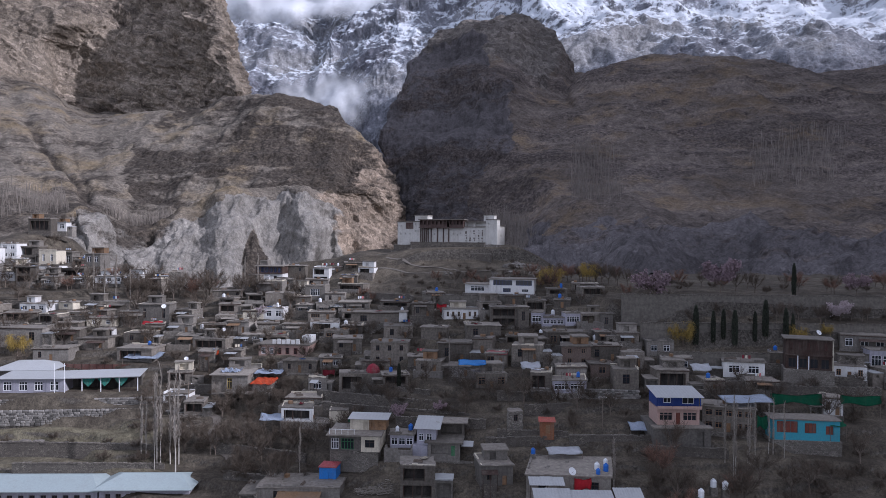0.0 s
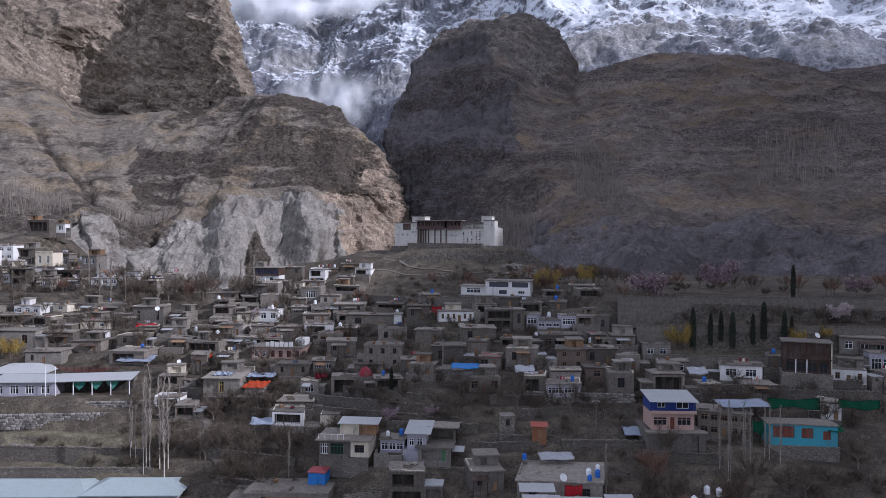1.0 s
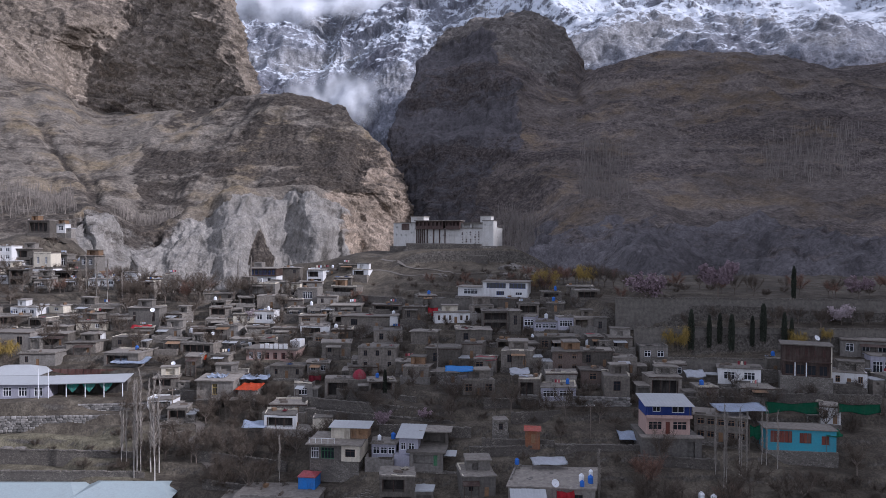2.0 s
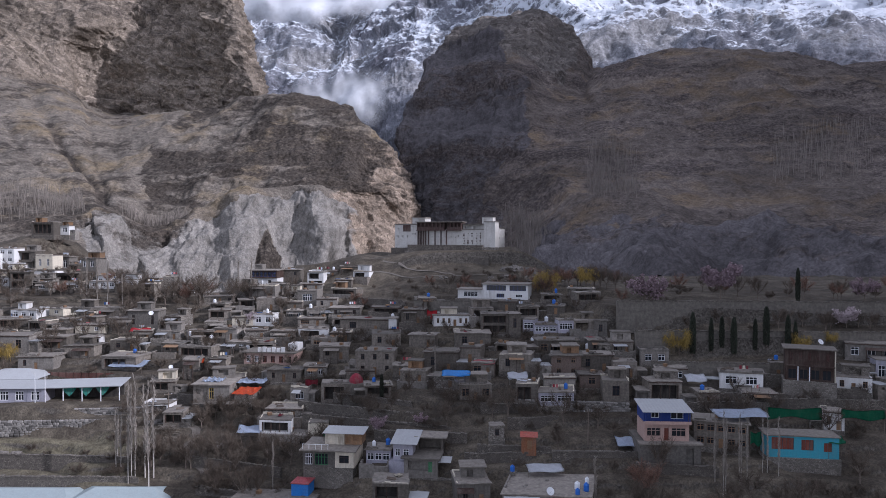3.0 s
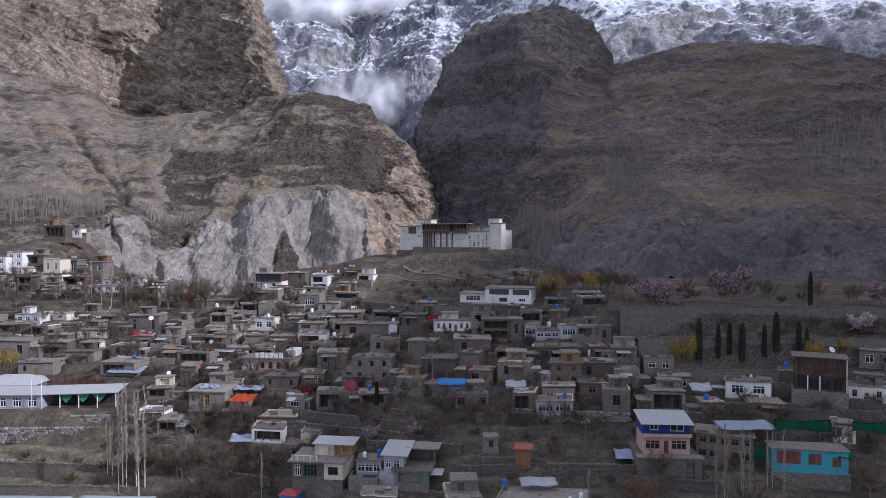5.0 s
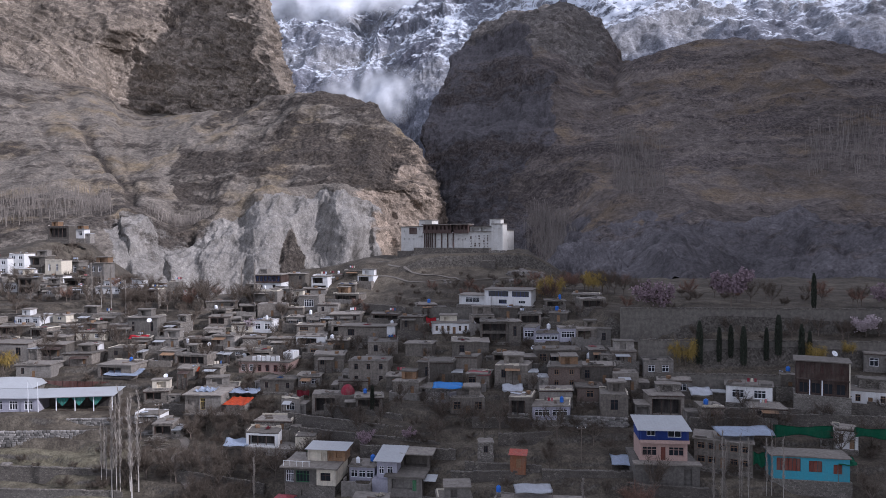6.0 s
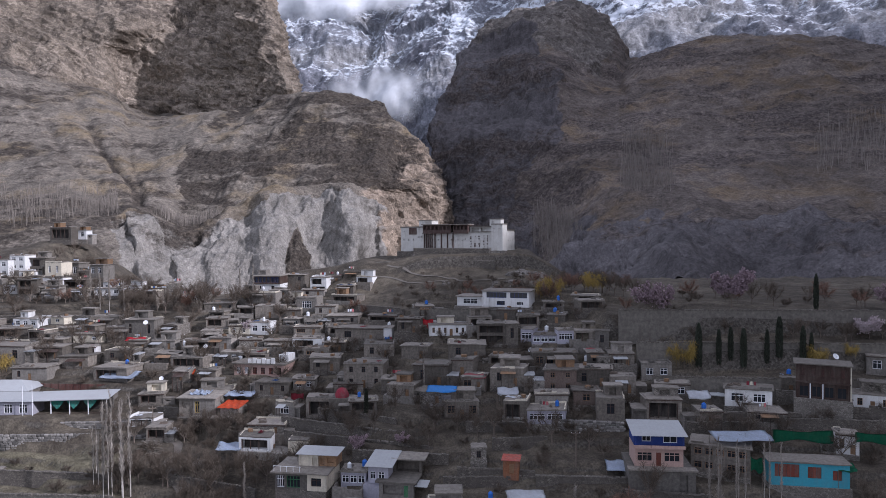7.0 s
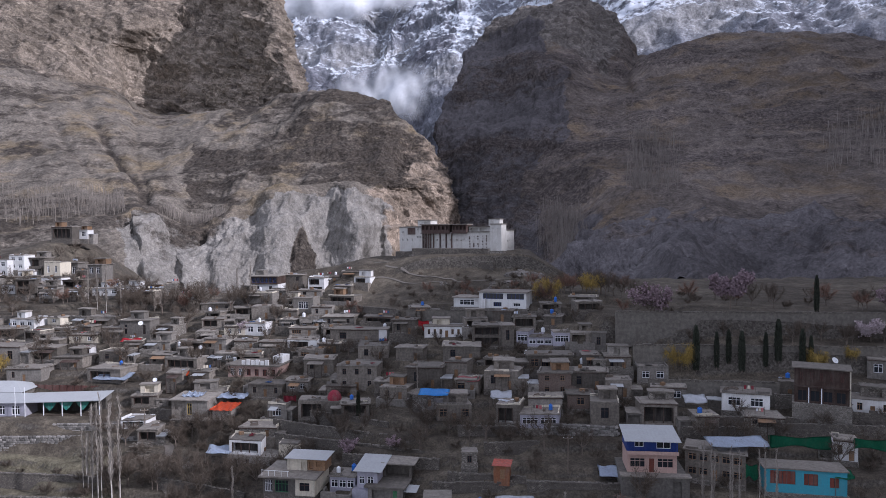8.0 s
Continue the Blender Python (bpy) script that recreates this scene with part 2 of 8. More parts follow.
def twiggy(name, colour, spread=0.35):
    m, t, b = nodes_of(name)
    geo = t.nodes.new("ShaderNodeNewGeometry")
    info = t.nodes.new("ShaderNodeObjectInfo").outputs["Random"]
    lo, hi = tuple(c * (1 - spread) for c in colour), tuple(min(1, c * (1 + spread)) for c in colour)
    col = ramp(t, geo.outputs["Random Per Island"], ((0.0, lo), (1.0, hi)))
    own = ramp(t, info, ((0.0, (0.75,) * 3), (1.0, (1.0,) * 3)))
    col = mix(t, 1.0, col, own, "MULTIPLY")
    t.links.new(col, b.inputs["Base Color"])
    b.inputs["Roughness"].default_value = 0.85
    b.inputs["Specular IOR Level"].default_value = 0.2
    MATS[name] = m
    return m


BARK = surface("grey_brown_bark", (0.13, 0.105, 0.085), grain=6, per_object=0.2)
PALEBARK = surface("pale_bark", (0.42, 0.39, 0.35), grain=6, per_object=0.15)
TWIGS = twiggy("bare_twigs", (0.105, 0.084, 0.065))
REDTWIGS = twiggy("reddish_twigs", (0.19, 0.115, 0.085))
PALETWIGS = twiggy("pale_poplar_twigs", (0.34, 0.305, 0.265))
GROVETWIGS = twiggy("far_poplar_twigs", (0.26, 0.23, 0.2))
# copy of the far twigs, colour lifted for groves standing in shade
SHADEGROVE = twiggy("shade_poplar_twigs", (0.27, 0.24, 0.215), 0.3)
WILLOW = twiggy("yellow_willow", (0.3, 0.215, 0.06))
BLOSSOM = twiggy("pink_blossom", (0.35, 0.262, 0.288), 0.25)
PALEBLOSSOM = twiggy("pale_blossom", (0.46, 0.39, 0.4), 0.2)
CYPRESS = twiggy("dark_evergreen", (0.045, 0.052, 0.038))

# ---- lie of the land: slope profiles (distance ahead: height) at stations across the village ----
LAND = {
    -400: ((-300, -150), (60, -30), (120, 4), (142, 10), (165, 19), (180, 24), (205, 33), (230, 42), (260, 52), (300, 50), (420, 25), (700, 0)),
    -235: ((-300, -150), (60, -25), (120, 3), (142, 8), (165, 16), (180, 24), (205, 32), (230, 41), (260, 49), (300, 52), (328, 58), (350, 56), (420, 25), (700, 0)),
    -202: ((-300, -150), (60, -25), (120, 3), (142, 8), (165, 16), (180, 24), (205, 32), (230, 41), (260, 49), (300, 54), (328, 62), (350, 62), (420, 25), (700, 0)),
    -160: ((-300, -150), (60, -25), (120, 3), (142, 8), (165, 16), (180, 24), (205, 32), (230, 41), (260, 48), (276, 50), (300, 40), (350, 28), (420, 20), (700, 0)),
    -128: ((-300, -150), (60, -25), (120, 3), (142, 7), (158, 13), (168, 20), (180, 23), (205, 31.5), (230, 40), (255, 45), (275, 42), (300, 32), (350, 24), (420, 18), (700, 0)),
    -100: ((-300, -150), (60, -25), (120, 2), (142, 6), (150, 9.5), (158, 11.5), (165, 14.5), (168, 20.5), (180, 22), (205, 31), (230, 38.5), (250, 42), (270, 38), (300, 28), (420, 18), (700, 0)),
    -55: ((-300, -150), (60, -25), (120, 1), (138, 6), (150, 10.5), (165, 16), (180, 20), (192, 27.5), (204, 30), (225, 37), (250, 43), (266, 45), (275, 51), (290, 51), (320, 40), (420, 22), (700, 0)),
    -28: ((-300, -150), (60, -25), (120, 3), (138, 10), (159, 16.5), (180, 23), (192, 29), (204, 32), (225, 38.5), (250, 45), (265, 54), (282, 56), (300, 52), (320, 42), (420, 22), (700, 0)),
    0: ((-300, -150), (60, -25), (120, 5), (138, 12), (143, 16), (157, 22), (164, 25), (175, 26.5), (206, 37.5), (216, 42.5), (235, 46.5), (250, 50.5), (256.5, 52.5), (258.5, 57.5), (290, 58), (330, 45), (420, 25), (700, 0)),
    25: ((-300, -150), (60, -25), (120, 8), (144, 18), (168, 27), (181, 31), (194, 34.5), (213, 43.3), (222, 44), (240, 48.5), (250, 50.5), (256.5, 52.5), (258.5, 58), (292, 58.3), (330, 45), (420, 25), (700, 0)),
    52: ((-300, -150), (60, -22), (120, 9), (144, 18), (168, 27), (185, 33), (194, 36), (197, 43.5), (225, 46), (250, 47), (300, 45), (400, 30), (700, 0)),
    75: ((-300, -150), (60, -20), (120, 9.5), (144, 17.5), (155, 21.5), (166, 27), (175, 27.6), (176.3, 31.8), (183, 32.2), (185, 38.3), (192, 39), (193.5, 45), (235, 47), (300, 46), (400, 30), (700, 0)),
    400: ((-300, -150), (60, -20), (120, 9.5), (144, 18), (155, 22), (166, 27.5), (175, 28), (176.3, 31.8), (183, 32.2), (185, 38.3), (192, 39), (193.5, 45.3), (240, 47.5), (300, 46), (400, 30), (700, 0)),
}


def smooth(a, b, v):
    f = np.clip((v - a) / (b - a), 0, 1)
    return f * f * (3 - 2 * f)


def waves(x, y, size, seed):
    """Cheap rolling noise of that size in metres, between -1 and 1."""
    total = 0.0
    for k in range(4):
        a = seed * 1.7 + k * 2.4
        total = total + np.sin((x * math.cos(a) + y * math.sin(a)) * (1 + 0.37 * k) * 6.28 / size + seed * (k + 1.3))
    return total / 4


def plain_land(x, y):
    x, y = np.asarray(x, float), np.asarray(y, float)
    stations = sorted(LAND)
    heights = [np.interp(y, *zip(*LAND[s])) for s in stations]
    out = np.zeros(np.broadcast(x, y).shape) + heights[0]
    for i in range(len(stations) - 1):
        a, b = stations[i], stations[i + 1]
        f = smooth(a, b, x)
        inside = (x >= a)
        out = np.where(inside, heights[i] * (1 - f) + heights[i + 1] * f, out)
    return out


def land(x, y):
    """Height of the ground: the slope cut into walled terraces."""
    x, y = np.asarray(x, float), np.asarray(y, float)
    z = plain_land(x, y)
    z = z + 0.5 * waves(x, y, 46, 1) + 0.25 * waves(x, y, 17, 2)
    step = 2.3
    k = z / step + 0.35 * waves(x, y, 60, 5)
    f = k - np.floor(k)
    stepped = z + step * (smooth(0.74, 0.92, f) - f)
    w = 0.92 * smooth(112, 125, y) * (1 - smooth(236, 262, y)) * smooth(-260, -200, x) * (1 - smooth(66, 80, x) * smooth(170, 182, y))
    hill = smooth(-70, -40, x) * (1 - smooth(45, 70, x)) * smooth(225, 235, y)
    w = w * (1 - 0.6 * hill)
    return z * (1 - w) + stepped * w
# ---- ground and mountains ----
def hash_noise(p, seed=0):
    """Gradient-free lattice noise in 3D, -1 to 1; p: n x 3 array."""
    i = np.floor(p).astype(np.int64)
    f = p - i
    f = f * f * f * (f * (f * 6 - 15) + 10)
    out = 0.0
    for dx in (0, 1):
        for dy in (0, 1):
            for dz in (0, 1):
                h = ((i[:, 0] + dx) * 374761393 + (i[:, 1] + dy) * 668265263 + (i[:, 2] + dz) * 2147483647 + seed * 1274126177) & 0xFFFFFFFF
                h = ((h ^ (h >> 13)) * 1274126177) & 0xFFFFFFFF
                h = (h ^ (h >> 16)) & 0xFFFF
                w = (f[:, 0] if dx else 1 - f[:, 0]) * (f[:, 1] if dy else 1 - f[:, 1]) * (f[:, 2] if dz else 1 - f[:, 2])
                out = out + w * (h / 32767.5 - 1)
    return out


def fractal(p, size, octaves=6, gain=0.5, ridged=False, seed=0, stretch=(1, 1, 1)):
    q = np.asarray(p, float) / size * np.array(stretch)
    total, amp, norm = np.zeros(len(q)), 1.0, 0.0
    for k in range(octaves):
        n = hash_noise(q + 17.3 * k, seed + k)
        total += amp * ((1 - 2 * np.abs(n)) if ridged else n)
        norm += amp
        q, amp = q * 2.03, amp * gain
    return total / norm


def blocks(p, size, octaves=3, seed=0, stretch=(1, 1, 1)):
    """Fractured rock: a height of its own for each irregular cell, -1 to 1."""
    total, amp, norm = np.zeros(len(p)), 1.0, 0.0
    q = np.asarray(p, float) / size * np.array(stretch)
    for k in range(octaves):
        w = q + 0.35 * np.stack([hash_noise(q * 1.7 + 5.1 * a, seed + a) for a in range(3)], 1)
        i = np.floor(w).astype(np.int64)
        best, value = np.full(len(w), 9.0), np.zeros(len(w))
        for dx in (-1, 0, 1):
            for dy in (-1, 0, 1):
                for dz in (-1, 0, 1):
                    c = i + np.array((dx, dy, dz))
                    h = (c[:, 0] * 73856093 ^ c[:, 1] * 19349663 ^ c[:, 2] * 83492791 ^ (seed + k) * 2654435) & 0x7FFFFFFF
                    h = (h * 1103515245 + 12345) & 0x7FFFFFFF
                    o = np.stack([(h >> s & 255) / 255.0 for s in (3, 11, 19)], 1)
                    d = ((c + o - w) ** 2).sum(1)
                    near = d < best
                    best, value = np.where(near, d, best), np.where(near, (h >> 7 & 1023) / 511.5 - 1, value)
        total += amp * value
        norm += amp
        q, amp = q * 2.3, amp * 0.5
    return total / norm


def sheet(name, pts, material, flip=False):
    """A grid of points (rows x columns x 3) as one smooth mesh."""
    nv, nu = pts.shape[:2]
    a = (np.arange(nv - 1)[:, None] * nu + np.arange(nu - 1)[None]).ravel()
    q = np.stack([a, a + 1, a + nu + 1, a + nu], 1)
    me = bpy.data.meshes.new(name)
    me.vertices.add(nv * nu)
    me.vertices.foreach_set("co", pts.reshape(-1))
    me.loops.add(q.size)
    me.loops.foreach_set("vertex_index", q.ravel().astype(np.int32))
    me.polygons.add(len(q))
    me.polygons.foreach_set("loop_start", (np.arange(len(q)) * 4).astype(np.int32))
    me.polygons.foreach_set("use_smooth", np.ones(len(q), bool))
    me.update(calc_edges=True)
    me.validate()
    me.materials.append(material)
    return new(name, me)


def spline(pts, n):
    """n points along a Catmull-Rom curve through the first axis of pts."""
    k = len(pts)
    s = np.linspace(0, k - 1 - 1e-6, n)
    i = s.astype(int)
    f = (s - i).reshape((-1,) + (1,) * (pts.ndim - 1))
    p0, p1, p2, p3 = pts[np.maximum(i - 1, 0)], pts[i], pts[i + 1], pts[np.minimum(i + 2, k - 1)]
    return 0.5 * (2 * p1 + (p2 - p0) * f + (2 * p0 - 5 * p1 + 4 * p2 - p3) * f ** 2 + (3 * p1 - p0 - 3 * p2 + p3) * f ** 3)


def massif(name, lines, nu, nv, layers, material, scar=None):
    """A mountain: its form hung over a few contour lines from foot to crest, broken up by layers of noise
    (height, size, ridged, stretch)."""
    form = np.array(lines, float)
    g = spline(form, nv)
    g = spline(g.transpose(1, 0, 2), nu).transpose(1, 0, 2)
    du, dv = np.gradient(g, axis=1), np.gradient(g, axis=0)
    n = np.cross(du, dv)
    n /= np.linalg.norm(n, axis=2, keepdims=True) + 1e-9
    flat = g.reshape(-1, 3)
    d = np.zeros(len(flat))
    for k, (height, size, ridged, stretch) in enumerate(layers):
        if ridged == "blocks":
            d += height * blocks(flat, size, 3, 11 * k + len(name), stretch)
        else:
            d += height * fractal(flat, size, 6, 0.55, ridged, 11 * k + len(name), stretch)
    v = np.repeat(np.linspace(0, 1, nv), nu)
    out = flat + n.reshape(-1, 3) * d[:, None]
    ob = sheet(name, out.reshape(nv, nu, 3), material)
    if scar:
        u = np.tile(np.linspace(0, 1, nu), nv)
        at = ob.data.attributes.new("scar", "FLOAT", "POINT")
        at.data.foreach_set("value", np.clip(scar(u, v, out), 0, 1).astype(np.float32))
    return ob


def spaced(lo, hi, dense_lo, dense_hi, step, grow=1.16):
    """Grid lines: even inside, wider and wider outside."""
    mid = list(np.arange(dense_lo, dense_hi + 0.01, step))
    s, p = step, mid[-1]
    while p < hi:
        s *= grow
        p += s
        mid.append(min(p, hi))
    s, p = step, mid[0]
    while p > lo:
        s *= grow
        p -= s
        mid.insert(0, max(p, lo))
    return np.array(mid)


GROUND = village_earth()
gx, gy = spaced(-4800, 4800, -190, 170, 1.0), spaced(-1500, 4700, 108, 268, 0.55)
X, Y = np.meshgrid(gx, gy)
Z = land(X, Y)
P = np.stack([X, Y, Z], 2)
rough = fractal(P.reshape(-1, 3), 7, 5, 0.55).reshape(X.shape)
P[:, :, 2] += 0.22 * rough + smooth(262, 330, Y) * 3 * rough
field = ((smooth(-125, -115, X) * (1 - smooth(-68, -62, X)) * smooth(158, 159.5, Y) * (1 - smooth(164, 165.5, Y)))
         + 0.6 * smooth(-130, -100, X) * (1 - smooth(-62, -56, X)) * smooth(146, 148, Y) * (1 - smooth(156, 158, Y)))
ground = sheet("ground", P, GROUND)
ground.data.attributes.new("field", "FLOAT", "POINT").data.foreach_set("value", field.ravel().astype(np.float32))
tagged(ground, "terraced brown earth hillside with stone edges", "ground", kind="structure")

# hills: contour lines from foot to crest
left_foot = ((-535, 560, -6), (-440, 570, -6), (-392, 590, -6), (-357, 610, -5), (-333, 630, -7), (-296, 650, -12), (-264, 680, -12), (-234, 710, -12), (-200, 740, -15), (-173, 780, -16), (-142, 820, -13), (-108, 870, -7), (-78, 930, 15), (-70, 1010, 32))
left_scar = ((-613, 640, 60), (-503, 650, 62), (-447, 670, 67), (-406, 690, 75), (-389, 720, 86), (-356, 760, 62), (-317, 800, 83), (-283, 850, 114), (-241, 880, 117), (-202, 900, 121), (-163, 930, 99), (-122, 970, 89), (-82, 1010, 89), (-71, 1080, 78))
left_bench = ((-822, 850, 110), (-649, 830, 112), (-559, 830, 114), (-499, 840, 107), (-462, 860, 105), (-408, 880, 91), (-351, 900, 110), (-306, 915, 130), (-256, 930, 132), (-213, 945, 139), (-169, 965, 140), (-132, 985, 142), (-100, 1020, 136), (-86, 1090, 127))
left_slope = ((-1029, 1060, 237), (-826, 1050, 215), (-712, 1050, 205), (-634, 1060, 192), (-582, 1075, 182), (-490, 1050, 180), (-415, 1045, 192), (-352, 1045, 196), (-290, 1045, 199), (-237, 1045, 200), (-185, 1045, 194), (-153, 1060, 191), (-127, 1080, 189), (-110, 1120, 179))
left_brow = ((-1364, 1400, 500), (-1091, 1380, 429), (-935, 1370, 376), (-825, 1370, 342), (-746, 1390, 304), (-645, 1370, 307), (-537, 1340, 307), (-457, 1310, 320), (-375, 1260, 314), (-293, 1210, 307), (-213, 1190, 301), (-179, 1165, 273), (-152, 1155, 236), (-136, 1175, 212))
left_back = ((-1611, 1650, 635), (-1308, 1650, 543), (-1130, 1650, 469), (-998, 1650, 422), (-890, 1650, 358), (-781, 1650, 365), (-667, 1650, 369), (-563, 1600, 374), (-450, 1500, 344), (-361, 1450, 321), (-277, 1400, 294), (-239, 1350, 254), (-202, 1300, 209), (-175, 1260, 174))


def mountain_skin(name, base, shrub, silt, warm, scrub_size=1.0, bump=0.5, dots=0.6):
    """Weathered slope. Zones laid on the mesh: scrub (dark low growth), scar (bare silt or cliff), warm (broken reddish
    rock), tone (paler or darker ground, with some shade lifted in the colour).
    """
    m, t, b = nodes_of(name)
    co = t.nodes.new("ShaderNodeTexCoord").outputs["Object"]

    def zone(key):
        n = t.nodes.new("ShaderNodeAttribute")
        n.attribute_name = key
        return n.outputs["Fac"]

    def cells(scale, out, feature="F1", stretch=None):
        v = t.nodes.new("ShaderNodeTexVoronoi")
        v.feature = feature
        v.inputs["Scale"].default_value = scale
        src = warped
        if stretch:
            mp = t.nodes.new("ShaderNodeMapping")
            mp.inputs["Scale"].default_value = stretch
            t.links.new(warped, mp.inputs[0])
            src = mp.outputs[0]
        t.links.new(src, v.inputs["Vector"])
        return v.outputs[out]

    bend = t.nodes.new("ShaderNodeTexNoise")
    bend.inputs["Scale"].default_value, bend.inputs["Detail"].default_value = 0.09, 4
    push = t.nodes.new("ShaderNodeVectorMath")
    push.operation = "MULTIPLY_ADD"
    push.inputs[1].default_value = (26, 26, 26)
    t.links.new(co, bend.inputs["Vector"]), t.links.new(bend.outputs["Color"], push.inputs[0]), t.links.new(co, push.inputs[2])
    warped = push.outputs[0]

    big, mid = noise_node(t, co, 0.011, 5, 0.6), noise_node(t, co, 0.055, 7, 0.65)
    fine, grit = noise_node(t, co, 0.22, 5, 0.65), noise_node(t, co, 0.6, 3, 0.6)
    shade = lambda c, k: tuple(min(0.8, v * k) for v in c)
    col = ramp(t, mid, ((0.32, shade(base, 0.66)), (0.5, base), (0.68, shade(base, 1.32))))
    dry = tuple(v * f for v, f in zip(base, (1.3, 1.13, 0.8)))
    col = mix(t, ramp(t, big, ((0.5, (0, 0, 0)), (0.68, (0.8, 0.8, 0.8)))), col, dry)
    # broken reddish rock
    facets = ramp(t, cells(0.075, "Color", stretch=(1, 1, 1.5)), ((0.1, shade(warm, 0.6)), (0.5, warm), (0.95, shade(warm, 1.45))))
    seam = ramp(t, cells(0.075, "Distance", "DISTANCE_TO_EDGE", (1, 1, 1.5)), ((0.0, (0.62,) * 3), (0.12, (1, 1, 1))))
    facets = mix(t, 1.0, facets, seam, "MULTIPLY")
    edge = lambda z, soft=0.9: math_node(t, "ADD", z, math_node(t, "MULTIPLY", math_node(t, "SUBTRACT", mid, 0.5), soft))
    col = mix(t, ramp(t, edge(zone("warm"), 1.3), ((0.36, (0, 0, 0)), (0.62, (0.9, 0.9, 0.9)))), col, facets)
    # bare silt with fine runnels
    runs = noise_node(t, co, 0.09, 6, 0.6, (1, 0.6, 0.12))
    bare = ramp(t, runs, ((0.3, shade(silt, 0.6)), (0.48, silt), (0.7, shade(silt, 1.25))))
    scar_in = ramp(t, edge(zone("scar"), 0.5), ((0.44, (0, 0, 0)), (0.56, (1, 1, 1))))
    col = mix(t, scar_in, col, bare)
    # low growth: drifts with open gaps, and single shrubs on the open ground
    drift = noise_node(t, co, 0.045 * scrub_size, 9, 0.72, (0.6, 0.6, 1.4))
    f = math_node(t, "ADD", zone("scrub"), math_node(t, "MULTIPLY", math_node(t, "SUBTRACT", drift, 0.5), 2.4))
    tuft = ramp(t, fine, ((0.35, shade(shrub, 0.6)), (0.65, shade(shrub, 1.5))))
    col = mix(t, ramp(t, f, ((0.32, (0, 0, 0)), (0.66, (0.95, 0.95, 0.95)))), col, tuft)
    one = math_node(t, "MULTIPLY", ramp(t, cells(0.17, "Distance"), ((0.2, (1, 1, 1)), (0.3, (0, 0, 0)))), ramp(t, mid, ((0.46, (0, 0, 0)), (0.58, (dots,) * 3))))
    open_ground = math_node(t, "SUBTRACT", 1.0, scar_in, True)
    col = mix(t, math_node(t, "MULTIPLY", one, open_ground), col, shrub)
    col = mix(t, 1.0, col, ramp(t, grit, ((0.32, (0.72,) * 3), (0.5, (1, 1, 1)), (0.68, (1.28,) * 3))), "MULTIPLY")
    col = mix(t, 1.0, col, ramp(t, fine, ((0.32, (0.74,) * 3), (0.5, (1, 1, 1)), (0.68, (1.25,) * 3))), "MULTIPLY")
    tone = math_node(t, "ADD", zone("tone"), 0.5)
    vm = t.nodes.new("ShaderNodeVectorMath")
    vm.operation = "SCALE"
    t.links.new(col, vm.inputs[0]), t.links.new(tone, vm.inputs["Scale"])
    t.links.new(vm.outputs[0], b.inputs["Base Color"])
    b.inputs["Roughness"].default_value = 0.95
    b.inputs["Specular IOR Level"].default_value = 0.12
    relief(t, b, math_node(t, "ADD", mid, math_node(t, "MULTIPLY", fine, 0.3)), bump, 9.0)
    return m


def lay(ob, **zones):
    for key, value in zones.items():
        ob.data.attributes.new(key, "FLOAT", "POINT").data.foreach_set("value", np.clip(value, 0, 1).astype(np.float32).ravel())


def form(lines, nu, nv):
    """Smooth surface hung over the contour lines, its normals, and u, v in lines and columns."""
    g = spline(np.array(lines, float), nv)
    g = spline(g.transpose(1, 0, 2), nu).transpose(1, 0, 2)
    n = np.cross(np.gradient(g, axis=1), np.gradient(g, axis=0))
    n /= np.linalg.norm(n, axis=2, keepdims=True) + 1e-9
    cols, rows = len(lines[0]) - 1, len(lines) - 1
    u, v = np.meshgrid(np.linspace(0, cols, nu), np.linspace(0, rows, nv))
    return g.reshape(-1, 3), n.reshape(-1, 3), u.ravel(), v.ravel()


def dipped(p, dip, along=1.0, across=2.2):
    """Coordinates laid along tilted rock beds."""
    c, s = math.cos(radians(dip)), math.sin(radians(dip))
    return np.stack([(p[:, 0] * c + p[:, 2] * s) * along, p[:, 1] * along, (p[:, 2] * c - p[:, 0] * s) * across], 1)


def rolling(p, size, octaves, seed, stretch=(1, 1, 1), gain=0.6):
    """Even noise, mostly between -1 and 1."""
    return np.clip(3.0 * fractal(p, size, octaves, gain, False, seed, stretch), -1.3, 1.3)


def ridges(p, size, octaves, seed, stretch=(1, 1, 1), gain=0.55):
    """Sharp-crested noise, mostly between -1 and 1."""
    return np.clip(2.4 * (fractal(p, size, octaves, gain, True, seed, stretch) - 0.45), -1.5, 1.3)


def bump_at(u, centre, left, right):
    """A rib: steep on its left, leaning away to the right."""
    d = u - centre
    return np.where(d < 0, 1 - smooth(0, left, -d), 1 - smooth(0, right, d))


